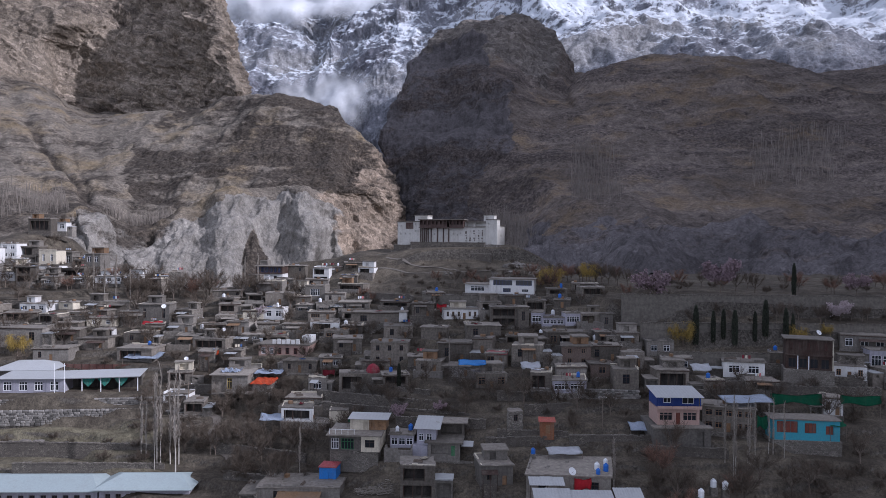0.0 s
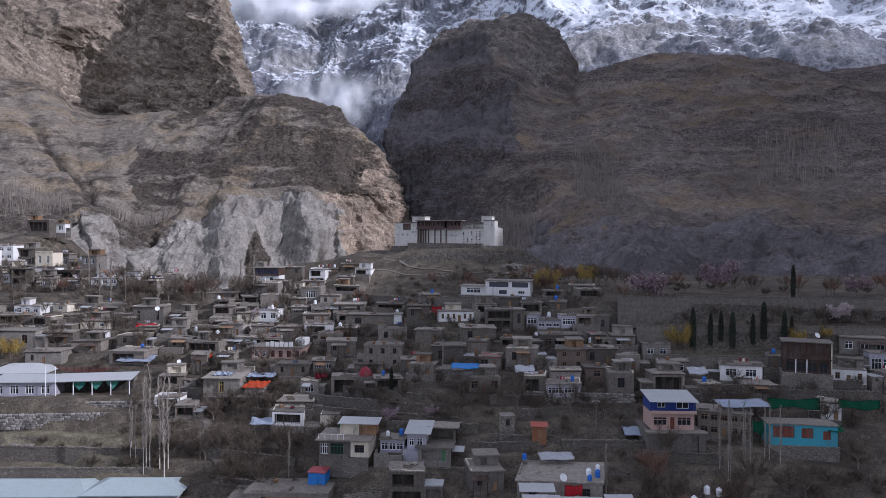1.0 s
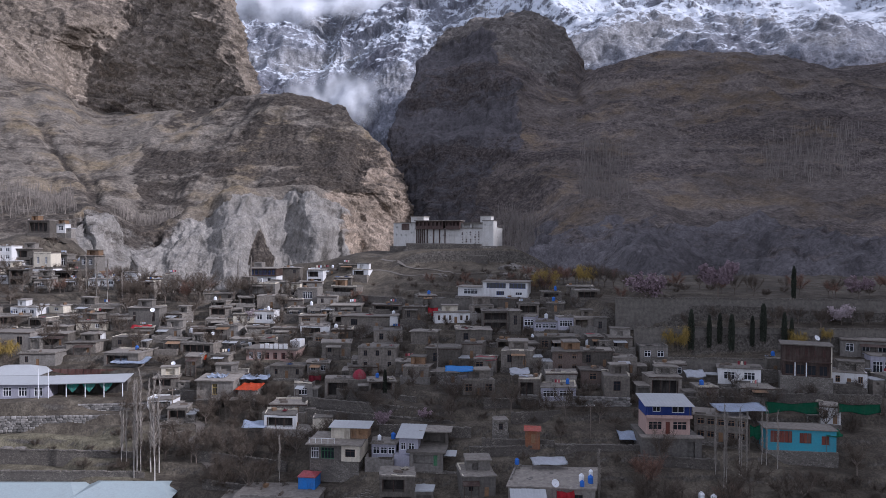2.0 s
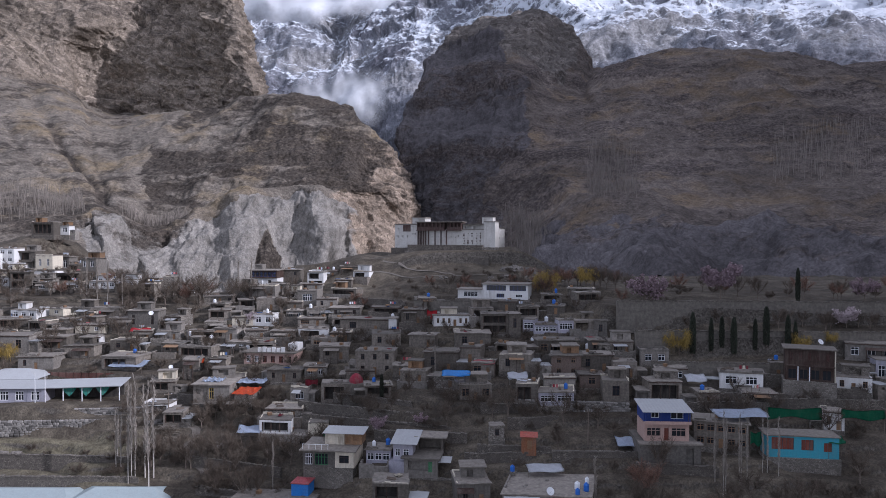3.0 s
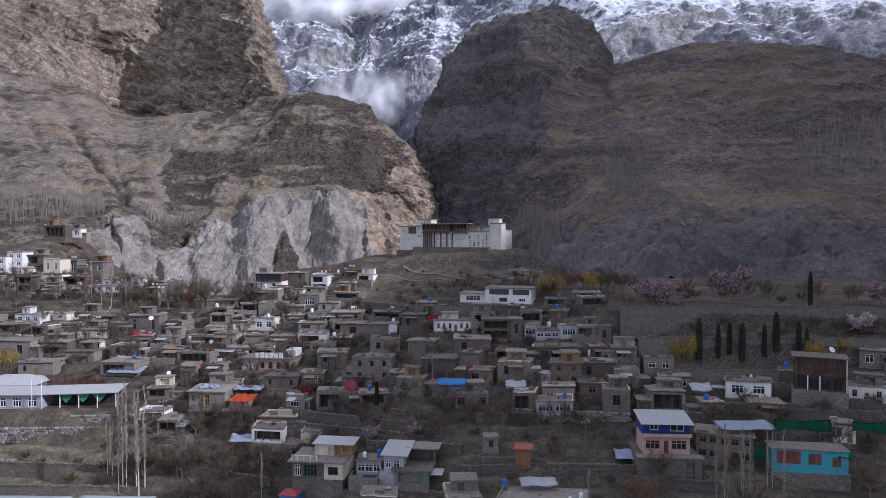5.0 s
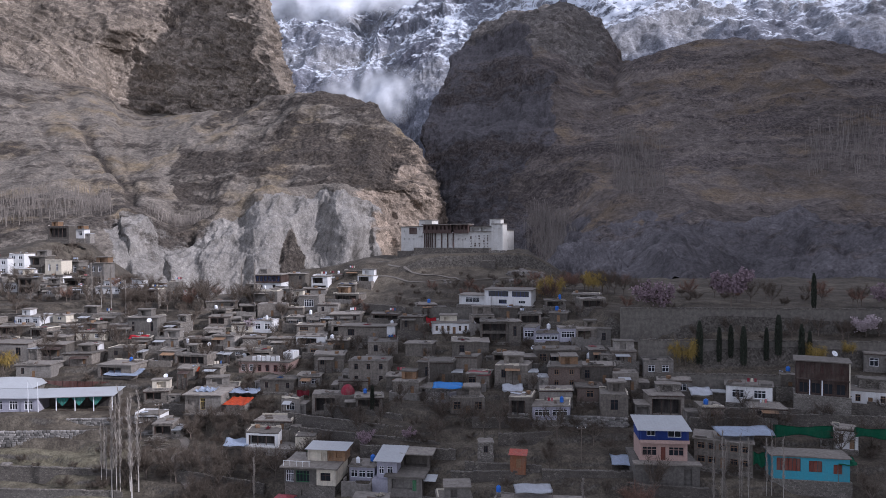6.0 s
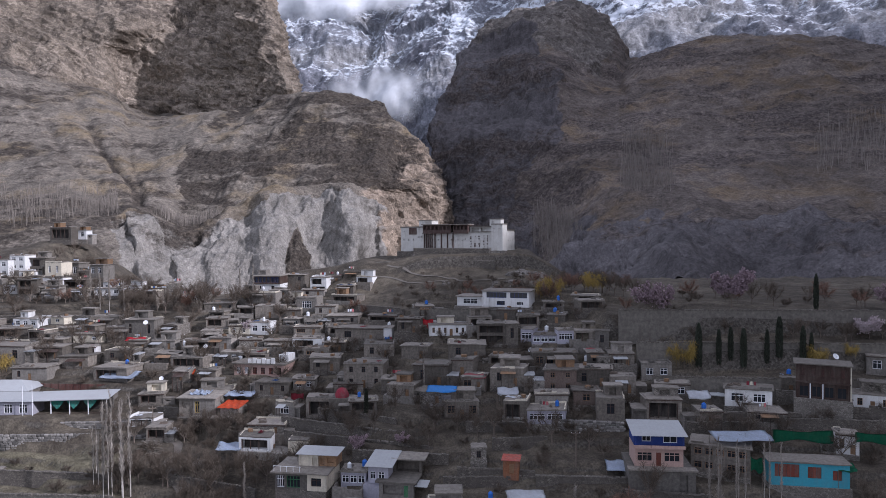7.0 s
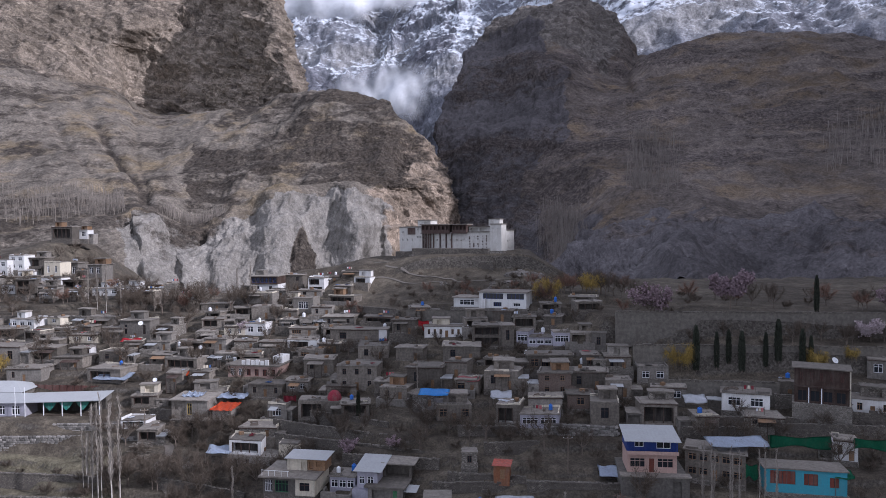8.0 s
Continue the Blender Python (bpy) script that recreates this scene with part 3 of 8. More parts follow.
def left_hill():
    nu, nv = 600, 350
    p, n, u, v = form((left_foot, left_scar, left_bench, left_slope, left_brow, left_back), nu, nv)
    wob, fine = rolling(p, 90, 5, 3), rolling(p, 26, 4, 4)
    flow = rolling(p, 60, 5, 5, (1, 1, 0.35))
    top = 1.0 + 0.07 * wob + 0.05 * fine + 0.1 * smooth(3.4, 4.2, u) * (1 - smooth(4.6, 5.2, u))
    silt = smooth(3.1, 3.5, u + 0.15 * wob) * (1 - smooth(top, top + 0.05, v)) * (1 - 0.9 * smooth(10.0, 10.8, u + 0.35 * wob))
    warm = np.maximum(smooth(9.2, 10.2, u + 0.45 * wob + 0.5 * (1.4 - v)) * smooth(0.1, 0.3, v) * (1 - smooth(2.7, 3.3, v + 0.35 * wob - 0.1 * (u - 10))), 0.45 * smooth(11.6, 12.6, u))
    # the grown-over shoulder; open scree to its left, with overgrown gullies
    limit = 4.72 + 0.16 * wob + 0.08 * fine + 0.3 * smooth(2.9, 4.0, v) + 0.9 * smooth(3.4, 4.0, v)
    contour = rolling(p, 46, 5, 8, (0.3, 0.3, 1.7))
    grown = smooth(limit, limit + 0.15, u) * smooth(1.4, 1.7, v + 0.12 * wob) * (1 - 0.5 * smooth(10.2, 11.2, u + 0.4 * wob)) * (0.6 + 0.42 * contour)
    gullies = [2.35 + 1.6 * smooth(3.9, 1.9, v) + 0.06 * wob, 1.2 + 1.7 * smooth(4.2, 1.9, v) + 0.08 * wob, 3.5 + 0.5 * smooth(3.9, 1.9, v) + 0.06 * wob]
    cut = sum(k * np.exp(-((u - g) / w) ** 2) for g, w, k in zip(gullies, (0.17, 0.12, 0.1), (1.0, 0.5, 0.45))) * smooth(1.7, 2.1, v)
    grown = np.maximum(grown, 0.85 * cut * (1 - smooth(3.0, 4.0, v)))
    grown = np.maximum(grown, 0.62 * (1 - smooth(5.6, 6.2, u)) * smooth(0.85, 1.0, v) * (1 - smooth(1.9, 2.1, v + 0.06 * wob)))
    grown = np.maximum(grown, (1 - smooth(4.4, 4.9, u)) * (0.3 + 0.24 * contour + 0.1 * flow))
    d = 9 * ridges(p, 190, 6, 11, (1, 0.6, 0.6)) * smooth(4.2, 5.5, u) * smooth(1.3, 2.0, v)
    d += 3.5 * ridges(p, 60, 5, 21, (0.45, 0.45, 1.4)) * smooth(4.4, 5.2, u) + 1.6 * fine * (1 - silt)
    d += 5 * rolling(p, 130, 5, 22, (1, 1, 0.3)) * (1 - smooth(4.4, 5.0, u)) * smooth(2, 2.5, v)
    d -= 8 * cut
    d += warm * (5 * blocks(dipped(p, -24), 44, 3, 5) + 6 * ridges(p, 75, 5, 31, (1, 0.6, 0.5)))
    ribs = sum(h * bump_at(u + 0.1 * wob + 0.07 * flow, c, a, b) for c, a, b, h in ((3.95, 0.3, 0.7, 14), (4.95, 0.28, 0.6, 20), (5.6, 0.25, 0.5, 10), (6.95, 0.6, 0.9, 26), (9.2, 0.95, 1.1, 50), (10.2, 0.2, 0.5, 16), (10.9, 0.2, 0.5, 12)))
    mound = bump_at(u + 0.05 * wob, 7.7, 0.45, 0.5) * (1 - smooth(0.45, 0.72, v + 0.4 * np.abs(u - 7.65)))
    fade = smooth(0.0, 0.25, v) * (1 - smooth(0.85, 1.4, v))
    out_by = fade * smooth(3.2, 3.8, u) * (ribs - 12) + 22 * mound
    d += silt * (6.5 * ridges(p, 50, 6, 71, (1, 0.6, 0.16), 0.55) + 2.4 * blocks(p, 14, 2, 9, (1, 1, 0.7)))
    out = p + n * d[:, None] + out_by[:, None] * np.array((0.2, -0.98, 0.0))
    ob = sheet("hill_left", out.reshape(nv, nu, 3), mountain_skin("sunlit_rock_and_scrub", (0.152, 0.133, 0.111), (0.05, 0.042, 0.035), (0.208, 0.195, 0.176), (0.25, 0.2, 0.155)))
    tone = 0.47 + 0.09 * wob + 0.08 * rolling(p, 30, 4, 14)
    lay(ob, scar=silt * (1 - smooth(0.1, 0.4, mound)), warm=warm, scrub=np.maximum(grown, 0.8 * smooth(0.1, 0.4, mound)), tone=tone)
    tagged(ob, "sunlit brown rocky hill with pale eroded silt cliffs at its foot", "hill", kind="structure")


left_hill()

crag_foot = ((-1295, 1330, 455), (-1099, 1330, 399), (-986, 1340, 354), (-911, 1370, 341), (-863, 1430, 328), (-877, 1540, 319), (-812, 1545, 308), (-655, 1470, 313), (-521, 1385, 305), (-457, 1340, 306), (-408, 1330, 314), (-429, 1440, 329))
crag_low = ((-1383, 1420, 555), (-1157, 1400, 483), (-1031, 1400, 432), (-951, 1430, 414), (-899, 1480, 400), (-897, 1565, 415), (-836, 1580, 407), (-686, 1510, 396), (-540, 1420, 380), (-479, 1370, 374), (-435, 1360, 376), (-461, 1480, 404))
crag_mid = ((-1460, 1500, 661), (-1215, 1470, 567), (-1075, 1460, 511), (-984, 1480, 489), (-937, 1520, 486), (-922, 1610, 499), (-853, 1625, 501), (-709, 1560, 485), (-572, 1470, 462), (-505, 1410, 447), (-466, 1400, 446), (-494, 1520, 479))
crag_high = ((-1557, 1600, 811), (-1289, 1560, 691), (-1134, 1540, 614), (-1016, 1550, 594), (-917, 1590, 591), (-851, 1665, 606), (-801, 1680, 610), (-731, 1640, 596), (-616, 1550, 564), (-543, 1480, 540), (-506, 1470, 539), (-535, 1590, 577))
crag_top = ((-1703, 1750, 1032), (-1422, 1720, 903), (-1252, 1700, 815), (-1100, 1700, 782), (-977, 1720, 771), (-908, 1790, 789), (-866, 1800, 784), (-776, 1740, 758), (-671, 1650, 720), (-605, 1590, 695), (-567, 1580, 690), (-597, 1700, 737))


def crag():
    nu, nv = 380, 270
    p, n, u, v = form((crag_foot, crag_low, crag_mid, crag_high, crag_top), nu, nv)
    beds, wob = dipped(p, -26, 0.7, 2.0), rolling(p, 110, 5, 7)
    face = smooth(4.7, 5.1, u + 0.12 * wob) * (1 - smooth(8.5, 9.1, u + 0.25 * wob))
    d = 15 * ridges(p, 170, 5, 3, (1, 1, 0.5), 0.45) + 8 * blocks(beds, 80, 3, 4) + 5 * ridges(beds, 70, 5, 5) + 1.5 * ridges(p, 20, 3, 6)
    d += face * (12 * ridges(p, 90, 5, 16, (1, 1, 0.6)) + 7 * blocks(p, 46, 3, 17))
    scree = (1 - smooth(0.5, 1.3, v + 0.3 * wob)) * (1 - smooth(4.2, 4.8, u))
    d *= (1 - 0.85 * scree) * (1 - 0.6 * np.exp(-((u - 4.6) / 0.5) ** 2))
    out = p + n * d[:, None]
    ob = sheet("crag", out.reshape(nv, nu, 3), mountain_skin("brown_crag_rock", (0.15, 0.13, 0.107), (0.06, 0.05, 0.042), (0.15, 0.13, 0.115), (0.185, 0.155, 0.124), bump=0.6, dots=0.4))
    # tone pales the unlit face to lift its shade; right rim paler too
    lay(ob, warm=0.95 * (1 - scree) * (1 - 0.2 * face), scrub=0.4 * scree + 0.24 + 0.18 * rolling(beds, 80, 4, 19), tone=0.46 + 0.14 * wob + 0.1 * rolling(beds, 40, 4, 9) + 0.34 * face + 0.16 * smooth(8.9, 9.4, u))
    tagged(ob, "steep brown rock crag above a scree slope", "cliff", kind="structure")


crag()

right_foot = ((-101, 1150, 65), (-96, 1060, 43), (-41, 940, 22), (1, 800, 16), (31, 680, 17), (49, 520, 20), (59, 420, 25), (67, 360, 31), (77, 320, 34), (103, 300, 36), (135, 290, 37), (168, 285, 38), (216, 285, 37), (276, 285, 36))
right_low = ((-110, 1220, 112), (-110, 1150, 93), (-57, 1060, 86), (-3, 980, 76), (39, 900, 72), (63, 760, 61), (83, 660, 59), (101, 600, 57), (122, 560, 56), (172, 540, 58), (230, 520, 60), (290, 510, 60), (376, 510, 62), (484, 510, 65))
right_bench = ((-135, 1290, 174), (-136, 1220, 155), (-73, 1150, 145), (-5, 1090, 136), (46, 1030, 131), (82, 960, 119), (114, 900, 111), (144, 860, 109), (179, 830, 104), (248, 800, 99), (337, 780, 100), (436, 780, 103), (568, 780, 108), (734, 780, 119))
right_mid = ((-140, 1420, 263), (-141, 1330, 256), (-77, 1280, 248), (-8, 1230, 235), (73, 1160, 219), (108, 1140, 211), (148, 1130, 210), (185, 1110, 207), (229, 1090, 201), (325, 1070, 194), (448, 1050, 192), (581, 1050, 198), (759, 1050, 212), (982, 1050, 233))
right_high = ((-117, 1560, 390), (-123, 1480, 385), (-71, 1430, 362), (-1, 1390, 353), (79, 1300, 332), (121, 1300, 316), (163, 1310, 312), (200, 1310, 311), (263, 1290, 317), (380, 1260, 314), (530, 1250, 309), (688, 1250, 306), (900, 1250, 327), (1166, 1250, 359))
right_rim = ((-68, 1720, 513), (-77, 1640, 502), (-42, 1590, 492), (10, 1550, 480), (70, 1500, 465), (124, 1490, 449), (176, 1480, 413), (213, 1450, 367), (282, 1420, 399), (420, 1400, 413), (587, 1390, 402), (763, 1390, 387), (999, 1390, 420), (1294, 1390, 455))
right_crest = ((-28, 1850, 617), (-23, 1770, 604), (-3, 1740, 611), (30, 1720, 619), (92, 1720, 623), (167, 1710, 600), (240, 1700, 541), (287, 1640, 460), (327, 1560, 450), (463, 1550, 476), (653, 1550, 462), (849, 1550, 438), (1112, 1550, 485), (1441, 1550, 546))
right_back = ((-6, 2000, 625), (4, 2000, 632), (23, 2000, 649), (56, 2000, 659), (112, 2000, 668), (200, 2000, 645), (285, 1980, 581), (342, 1900, 501), (381, 1800, 486), (536, 1800, 514), (756, 1800, 502), (984, 1800, 479), (1289, 1800, 525), (1718, 1850, 613))


def right_mountain():
    nu, nv = 540, 370
    p, n, u, v = form((right_foot, right_low, right_bench, right_mid, right_high, right_rim, right_crest, right_back), nu, nv)
    wob, fine = rolling(p, 130, 5, 3), rolling(p, 30, 4, 4)
    ridge = 4.1 + 0.3 * wob + 0.1 * fine - 0.5 * smooth(2.6, 1.0, v) + 0.25 * np.sin(v * 2.1)
    cliff = (1 - smooth(ridge, ridge + 0.3, u)) * (1 - smooth(4.9, 5.4, v + 0.15 * wob - 0.1 * (u - 2)))
    foot = (1 - smooth(1.15, 1.65, v + 0.28 * wob + 0.12 * fine)) * smooth(4.4, 5.4, u + 0.3 * wob)
    peak = smooth(4.7, 5.2, v - 0.1 * wob) * (1 - smooth(6.3, 7.1, u + 0.5 * (v - 5) + 0.15 * wob))
    beds = rolling(p, 60, 6, 8, (0.22, 0.22, 1.8))
    grass = smooth(2.0, 2.6, v) * (1 - cliff) * (1 - peak)
    d = 15 * ridges(p, 210, 5, 11, (1, 0.5, 0.6), 0.45) * (1 - 0.5 * grass) + 4 * beds + 2 * fine
    d += cliff * (11 * ridges(p, 100, 6, 41, (1, 0.6, 0.25), 0.5) + 5 * blocks(p, 46, 3, 6, (1, 1, 0.5)))
    d += peak * (8 * ridges(p, 90, 5, 51) + 4 * blocks(p, 45, 3, 8))
    d += foot * (10 * ridges(p, 75, 6, 61, (1, 0.6, 0.35)) + 3 * blocks(p, 24, 3, 9))
    crease = np.exp(-((u - 6.9 - 0.25 * (6 - v)) / 0.14) ** 2) * smooth(3.6, 4.6, v)
    runnel = np.clip(ridges(p, 150, 3, 91, (1, 0.15, 0.08)) - 0.35, 0, 1) * grass
    d -= 10 * crease + 7 * runnel
    out = p + n * d[:, None]
    skin = mountain_skin("brown_mountain", (0.134, 0.113, 0.099), (0.074, 0.062, 0.057), (0.108, 0.1, 0.103), (0.165, 0.149, 0.135), 1.6, 0.5, 0.3)
    ob = sheet("mountain_right", out.reshape(nv, nu, 3), skin)
    growth = 0.36 + 0.3 * beds + 0.15 * wob + 0.3 * np.exp(-((v - 2.75 + 0.1 * wob) / 0.14) ** 2) - 0.4 * np.exp(-((v - 3.15) / 0.25) ** 2) * (1 - smooth(5.2, 6.4, u))
    lay(ob, scar=np.maximum(0.8 * cliff, foot), warm=0.95 * peak, scrub=growth * (1 - 0.6 * foot) * (1 - 0.6 * peak), tone=0.4 + 0.1 * wob + 0.13 * rolling(p, 34, 4, 14, (0.4, 0.4, 1.6)) - 0.1 * cliff - 0.1 * crease + 0.25 * runnel)
    tagged(ob, "dark brown mountain flank in shade with dry grass", "mountain", kind="structure")
    return skin


SHADED = right_mountain()

snow_foot = ((-1340, 2900, 278), (-977, 2900, 352), (-664, 2800, 389), (-462, 2700, 300), (-345, 2500, 260), (-231, 2400, 150), (-93, 2400, 150), (160, 2100, 361), (367, 1850, 372), (649, 1800, 393), (1109, 1800, 409), (1868, 1800, 440))
snow_low = ((-1433, 3100, 627), (-1045, 3100, 653), (-713, 3000, 623), (-514, 3000, 648), (-364, 2800, 643), (-262, 2700, 623), (-60, 2600, 624), (172, 2300, 672), (405, 2050, 597), (701, 1950, 563), (1199, 1950, 572), (2020, 1950, 643))
snow_mid = ((-1572, 3400, 990), (-1148, 3400, 962), (-797, 3350, 922), (-576, 3350, 922), (-392, 3200, 936), (-227, 3100, 922), (-22, 3000, 931), (201, 2700, 888), (482, 2450, 801), (825, 2300, 747), (1413, 2300, 747), (2379, 2300, 876))
snow_high = ((-1711, 3700, 1316), (-1250, 3700, 1285), (-1004, 3700, 1279), (-749, 3650, 1194), (-502, 3600, 1269), (-258, 3500, 1261), (-28, 3400, 1296), (228, 3100, 1212), (549, 2800, 1066), (966, 2700, 1019), (1595, 2600, 908), (2686, 2600, 1086))
snow_crest = ((-1804, 3900, 1512), (-1318, 3900, 1434), (-1091, 3900, 1399), (-791, 3850, 1284), (-499, 3800, 1411), (-277, 3750, 1485), (-31, 3600, 1515), (256, 3500, 1531), (625, 3200, 1353), (1072, 3000, 1223), (1717, 2800, 1009), (2994, 2900, 1296))
snow_back = ((-1989, 4300, 490), (-1451, 4300, 493), (-1165, 4300, 494), (-880, 4300, 495), (-595, 4300, 496), (-312, 4300, 498), (-28, 4200, 489), (316, 4200, 490), (791, 4000, 472), (1369, 3800, 454), (2219, 3600, 437), (3739, 3600, 444))
# bluish low-contrast rock colours carry the haze of distance
SNOWY = terrain("hazed_snowy_rock", ((0.3, (0.17, 0.18, 0.205)), (0.5, (0.22, 0.23, 0.26)), (0.7, (0.28, 0.29, 0.32))), (0.23, 0.24, 0.27), (430, 820, 0.37), scale=0.5, bump=0.5, mottle=0.3)
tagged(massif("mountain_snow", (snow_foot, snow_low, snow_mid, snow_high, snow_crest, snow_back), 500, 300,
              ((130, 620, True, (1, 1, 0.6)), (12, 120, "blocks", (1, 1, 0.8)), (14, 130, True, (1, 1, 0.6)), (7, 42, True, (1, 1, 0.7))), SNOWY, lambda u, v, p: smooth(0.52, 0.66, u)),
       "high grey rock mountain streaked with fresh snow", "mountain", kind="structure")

# unseen ridge, added beyond the right-hand mountain to block the sun; its crest sets the shadow edge
east_foot = ((820, -1490, -60), (790, -590, 20), (790, -240, 40), (795, -160, 50), (800, -90, 55), (815, 60, 65), (830, 180, 75), (900, 500, 110), (960, 700, 140), (1020, 877, 170), (1080, 1060, 200), (1150, 1260, 250), (1280, 1510, 320))
east_mid = ((1020, -1490, 380), (1000, -590, 390), (990, -240, 390), (990, -160, 390), (990, -90, 395), (1000, 60, 410), (1010, 180, 420), (1060, 500, 460), (1100, 700, 500), (1150, 877, 570), (1190, 1060, 680), (1260, 1260, 780), (1380, 1510, 850))
east_crest = ((1230, -1490, 763), (1210, -590, 746), (1200, -240, 752), (1200, -160, 772), (1205, -90, 779), (1215, 60, 800), (1230, 180, 818), (1285, 600, 866), (1300, 700, 1010), (1320, 877, 1135), (1330, 1060, 1300), (1370, 1260, 1385), (1480, 1510, 1400))
east_back = ((1700, -1490, 500), (1700, -590, 500), (1700, -240, 500), (1700, -160, 500), (1700, -90, 500), (1710, 60, 500), (1720, 180, 510), (1750, 500, 560), (1780, 700, 600), (1800, 877, 650), (1820, 1060, 700), (1850, 1260, 800), (1900, 1510, 850))
tagged(massif("mountain_east", (east_foot, east_mid, east_crest, east_back), 220, 120, ((14, 200, True, (1, 1, 0.5)), (5, 50, True, (1, 1, 1))), SHADED),
       "unseen dark brown ridge added to shade the village", "mountain", kind="structure")

# ---- cloud lying on the far crest ----
def vapour():
    m, t, b = nodes_of("cloud_vapour")
    co = t.nodes.new("ShaderNodeTexCoord")
    n = noise_node(t, co.outputs["Object"], 0.0042, 6, 0.58)
    at = t.nodes.new("ShaderNodeAttribute")
    at.attribute_name = "dense"
    f = math_node(t, "ADD", at.outputs["Fac"], math_node(t, "MULTIPLY", math_node(t, "SUBTRACT", n, 0.5), 1.5))
    t.links.new(ramp(t, f, ((0.3, (0, 0, 0)), (0.95, (1, 1, 1)))), b.inputs["Alpha"])
    b.inputs["Base Color"].default_value = (0.78, 0.8, 0.83, 1)
    b.inputs["Roughness"].default_value = 1.0
    b.inputs["Specular IOR Level"].default_value = 0.0
    return m


def cloud(name, x0, x1, y, z0, z1, top, label):
    """A billowing sheet of vapour; top: it thickens upwards, else it thins towards all its edges."""
    n, k = 60, 24
    u, v = np.meshgrid(np.linspace(0, 1, n), np.linspace(0, 1, k))
    p = np.stack([x0 + (x1 - x0) * u, np.full(u.shape, float(y)), z0 + (z1 - z0) * v], 2)
    p[:, :, 1] += 60 * fractal(p.reshape(-1, 3), 160, 4).reshape(u.shape)
    ob = sheet(name, p, VAPOUR)
    side = smooth(0, 0.3, u) * (1 - smooth(0.7, 1, u))
    dense = side * (smooth(0.0, 0.7, v) * 1.5 if top else smooth(0, 0.4, v) * (1 - smooth(0.5, 1, v)) * 0.75)
    ob.data.attributes.new("dense", "FLOAT", "POINT").data.foreach_set("value", dense.ravel().astype(np.float32))
    tagged(ob, label, "cloud", kind="structure")


VAPOUR = vapour()
cloud("cloud_bank", -1750, -100, 3420, 1010, 1540, True, "grey-white cloud lying on the far crest")
cloud("mist", -760, -190, 2380, 370, 740, False, "thin white mist in the ravine")

# ---- tools for building things ----
def box(bm, x0, x1, y0, y1, z0, z1, jitter=0.0):
    r = lambda: random.uniform(-jitter, jitter) if jitter else 0.0
    v = [bm.verts.new((x + r(), y + r(), z + r())) for z in (z0, z1) for y in (y0, y1) for x in (x0, x1)]
    for f in ((0, 2, 3, 1), (4, 5, 7, 6), (0, 1, 5, 4), (2, 6, 7, 3), (0, 4, 6, 2), (1, 3, 7, 5)):
        bm.faces.new([v[i] for i in f])
    return v


def quad(bm, *pts):
    bm.faces.new([bm.verts.new(p) for p in pts])


def tube(bm, pts, radii, sides=6, cap=True):
    """A tapering round bar through the points."""
    rings = []
    for i, (p, r) in enumerate(zip(pts, radii)):
        p = Vector(p)
        d = (Vector(pts[min(i + 1, len(pts) - 1)]) - Vector(pts[max(i - 1, 0)])).normalized()
        a = d.orthogonal().normalized() if i == 0 else (a - d * a.dot(d)).normalized()
        b = d.cross(a)
        rings.append([bm.verts.new(p + (a * math.cos(k * 6.2832 / sides) + b * math.sin(k * 6.2832 / sides)) * r) for k in range(sides)])
    for r0, r1 in zip(rings, rings[1:]):
        for k in range(sides):
            bm.faces.new((r0[k], r0[(k + 1) % sides], r1[(k + 1) % sides], r1[k]))
    if cap:
        bm.faces.new(rings[0][::-1]), bm.faces.new(rings[-1])


def lathe(bm, profile, sides=14, centre=(0, 0, 0)):
    """A turned form: profile of (radius, height)."""
    rings = [[bm.verts.new((centre[0] + r * math.cos(k * 6.2832 / sides), centre[1] + r * math.sin(k * 6.2832 / sides), centre[2] + z)) for k in range(sides)] for r, z in profile]
    for r0, r1 in zip(rings, rings[1:]):
        for k in range(sides):
            bm.faces.new((r0[k], r0[(k + 1) % sides], r1[(k + 1) % sides], r1[k]))
    bm.faces.new(rings[0][::-1]), bm.faces.new(rings[-1])


def part(name, bm, material, parent, label="", at=None, shade=False):
    me = bpy.data.meshes.new(name)
    if shade:
        for f in bm.faces:
            f.smooth = True
    bm.to_mesh(me)
    bm.free()
    me.materials.append(material)
    ob = new(name, me)
    ob.parent = parent
    if at:
        ob.location = at
    if label:
        ob["label"] = label
    return ob


def thing(name, x, y, z, label, category, group="", yaw=0.0):
    ob = new(name)
    ob.empty_display_size = 0.2
    ob.matrix_basis = pose(x, y, z, 0, 0, yaw)
    return tagged(ob, label, category, group)


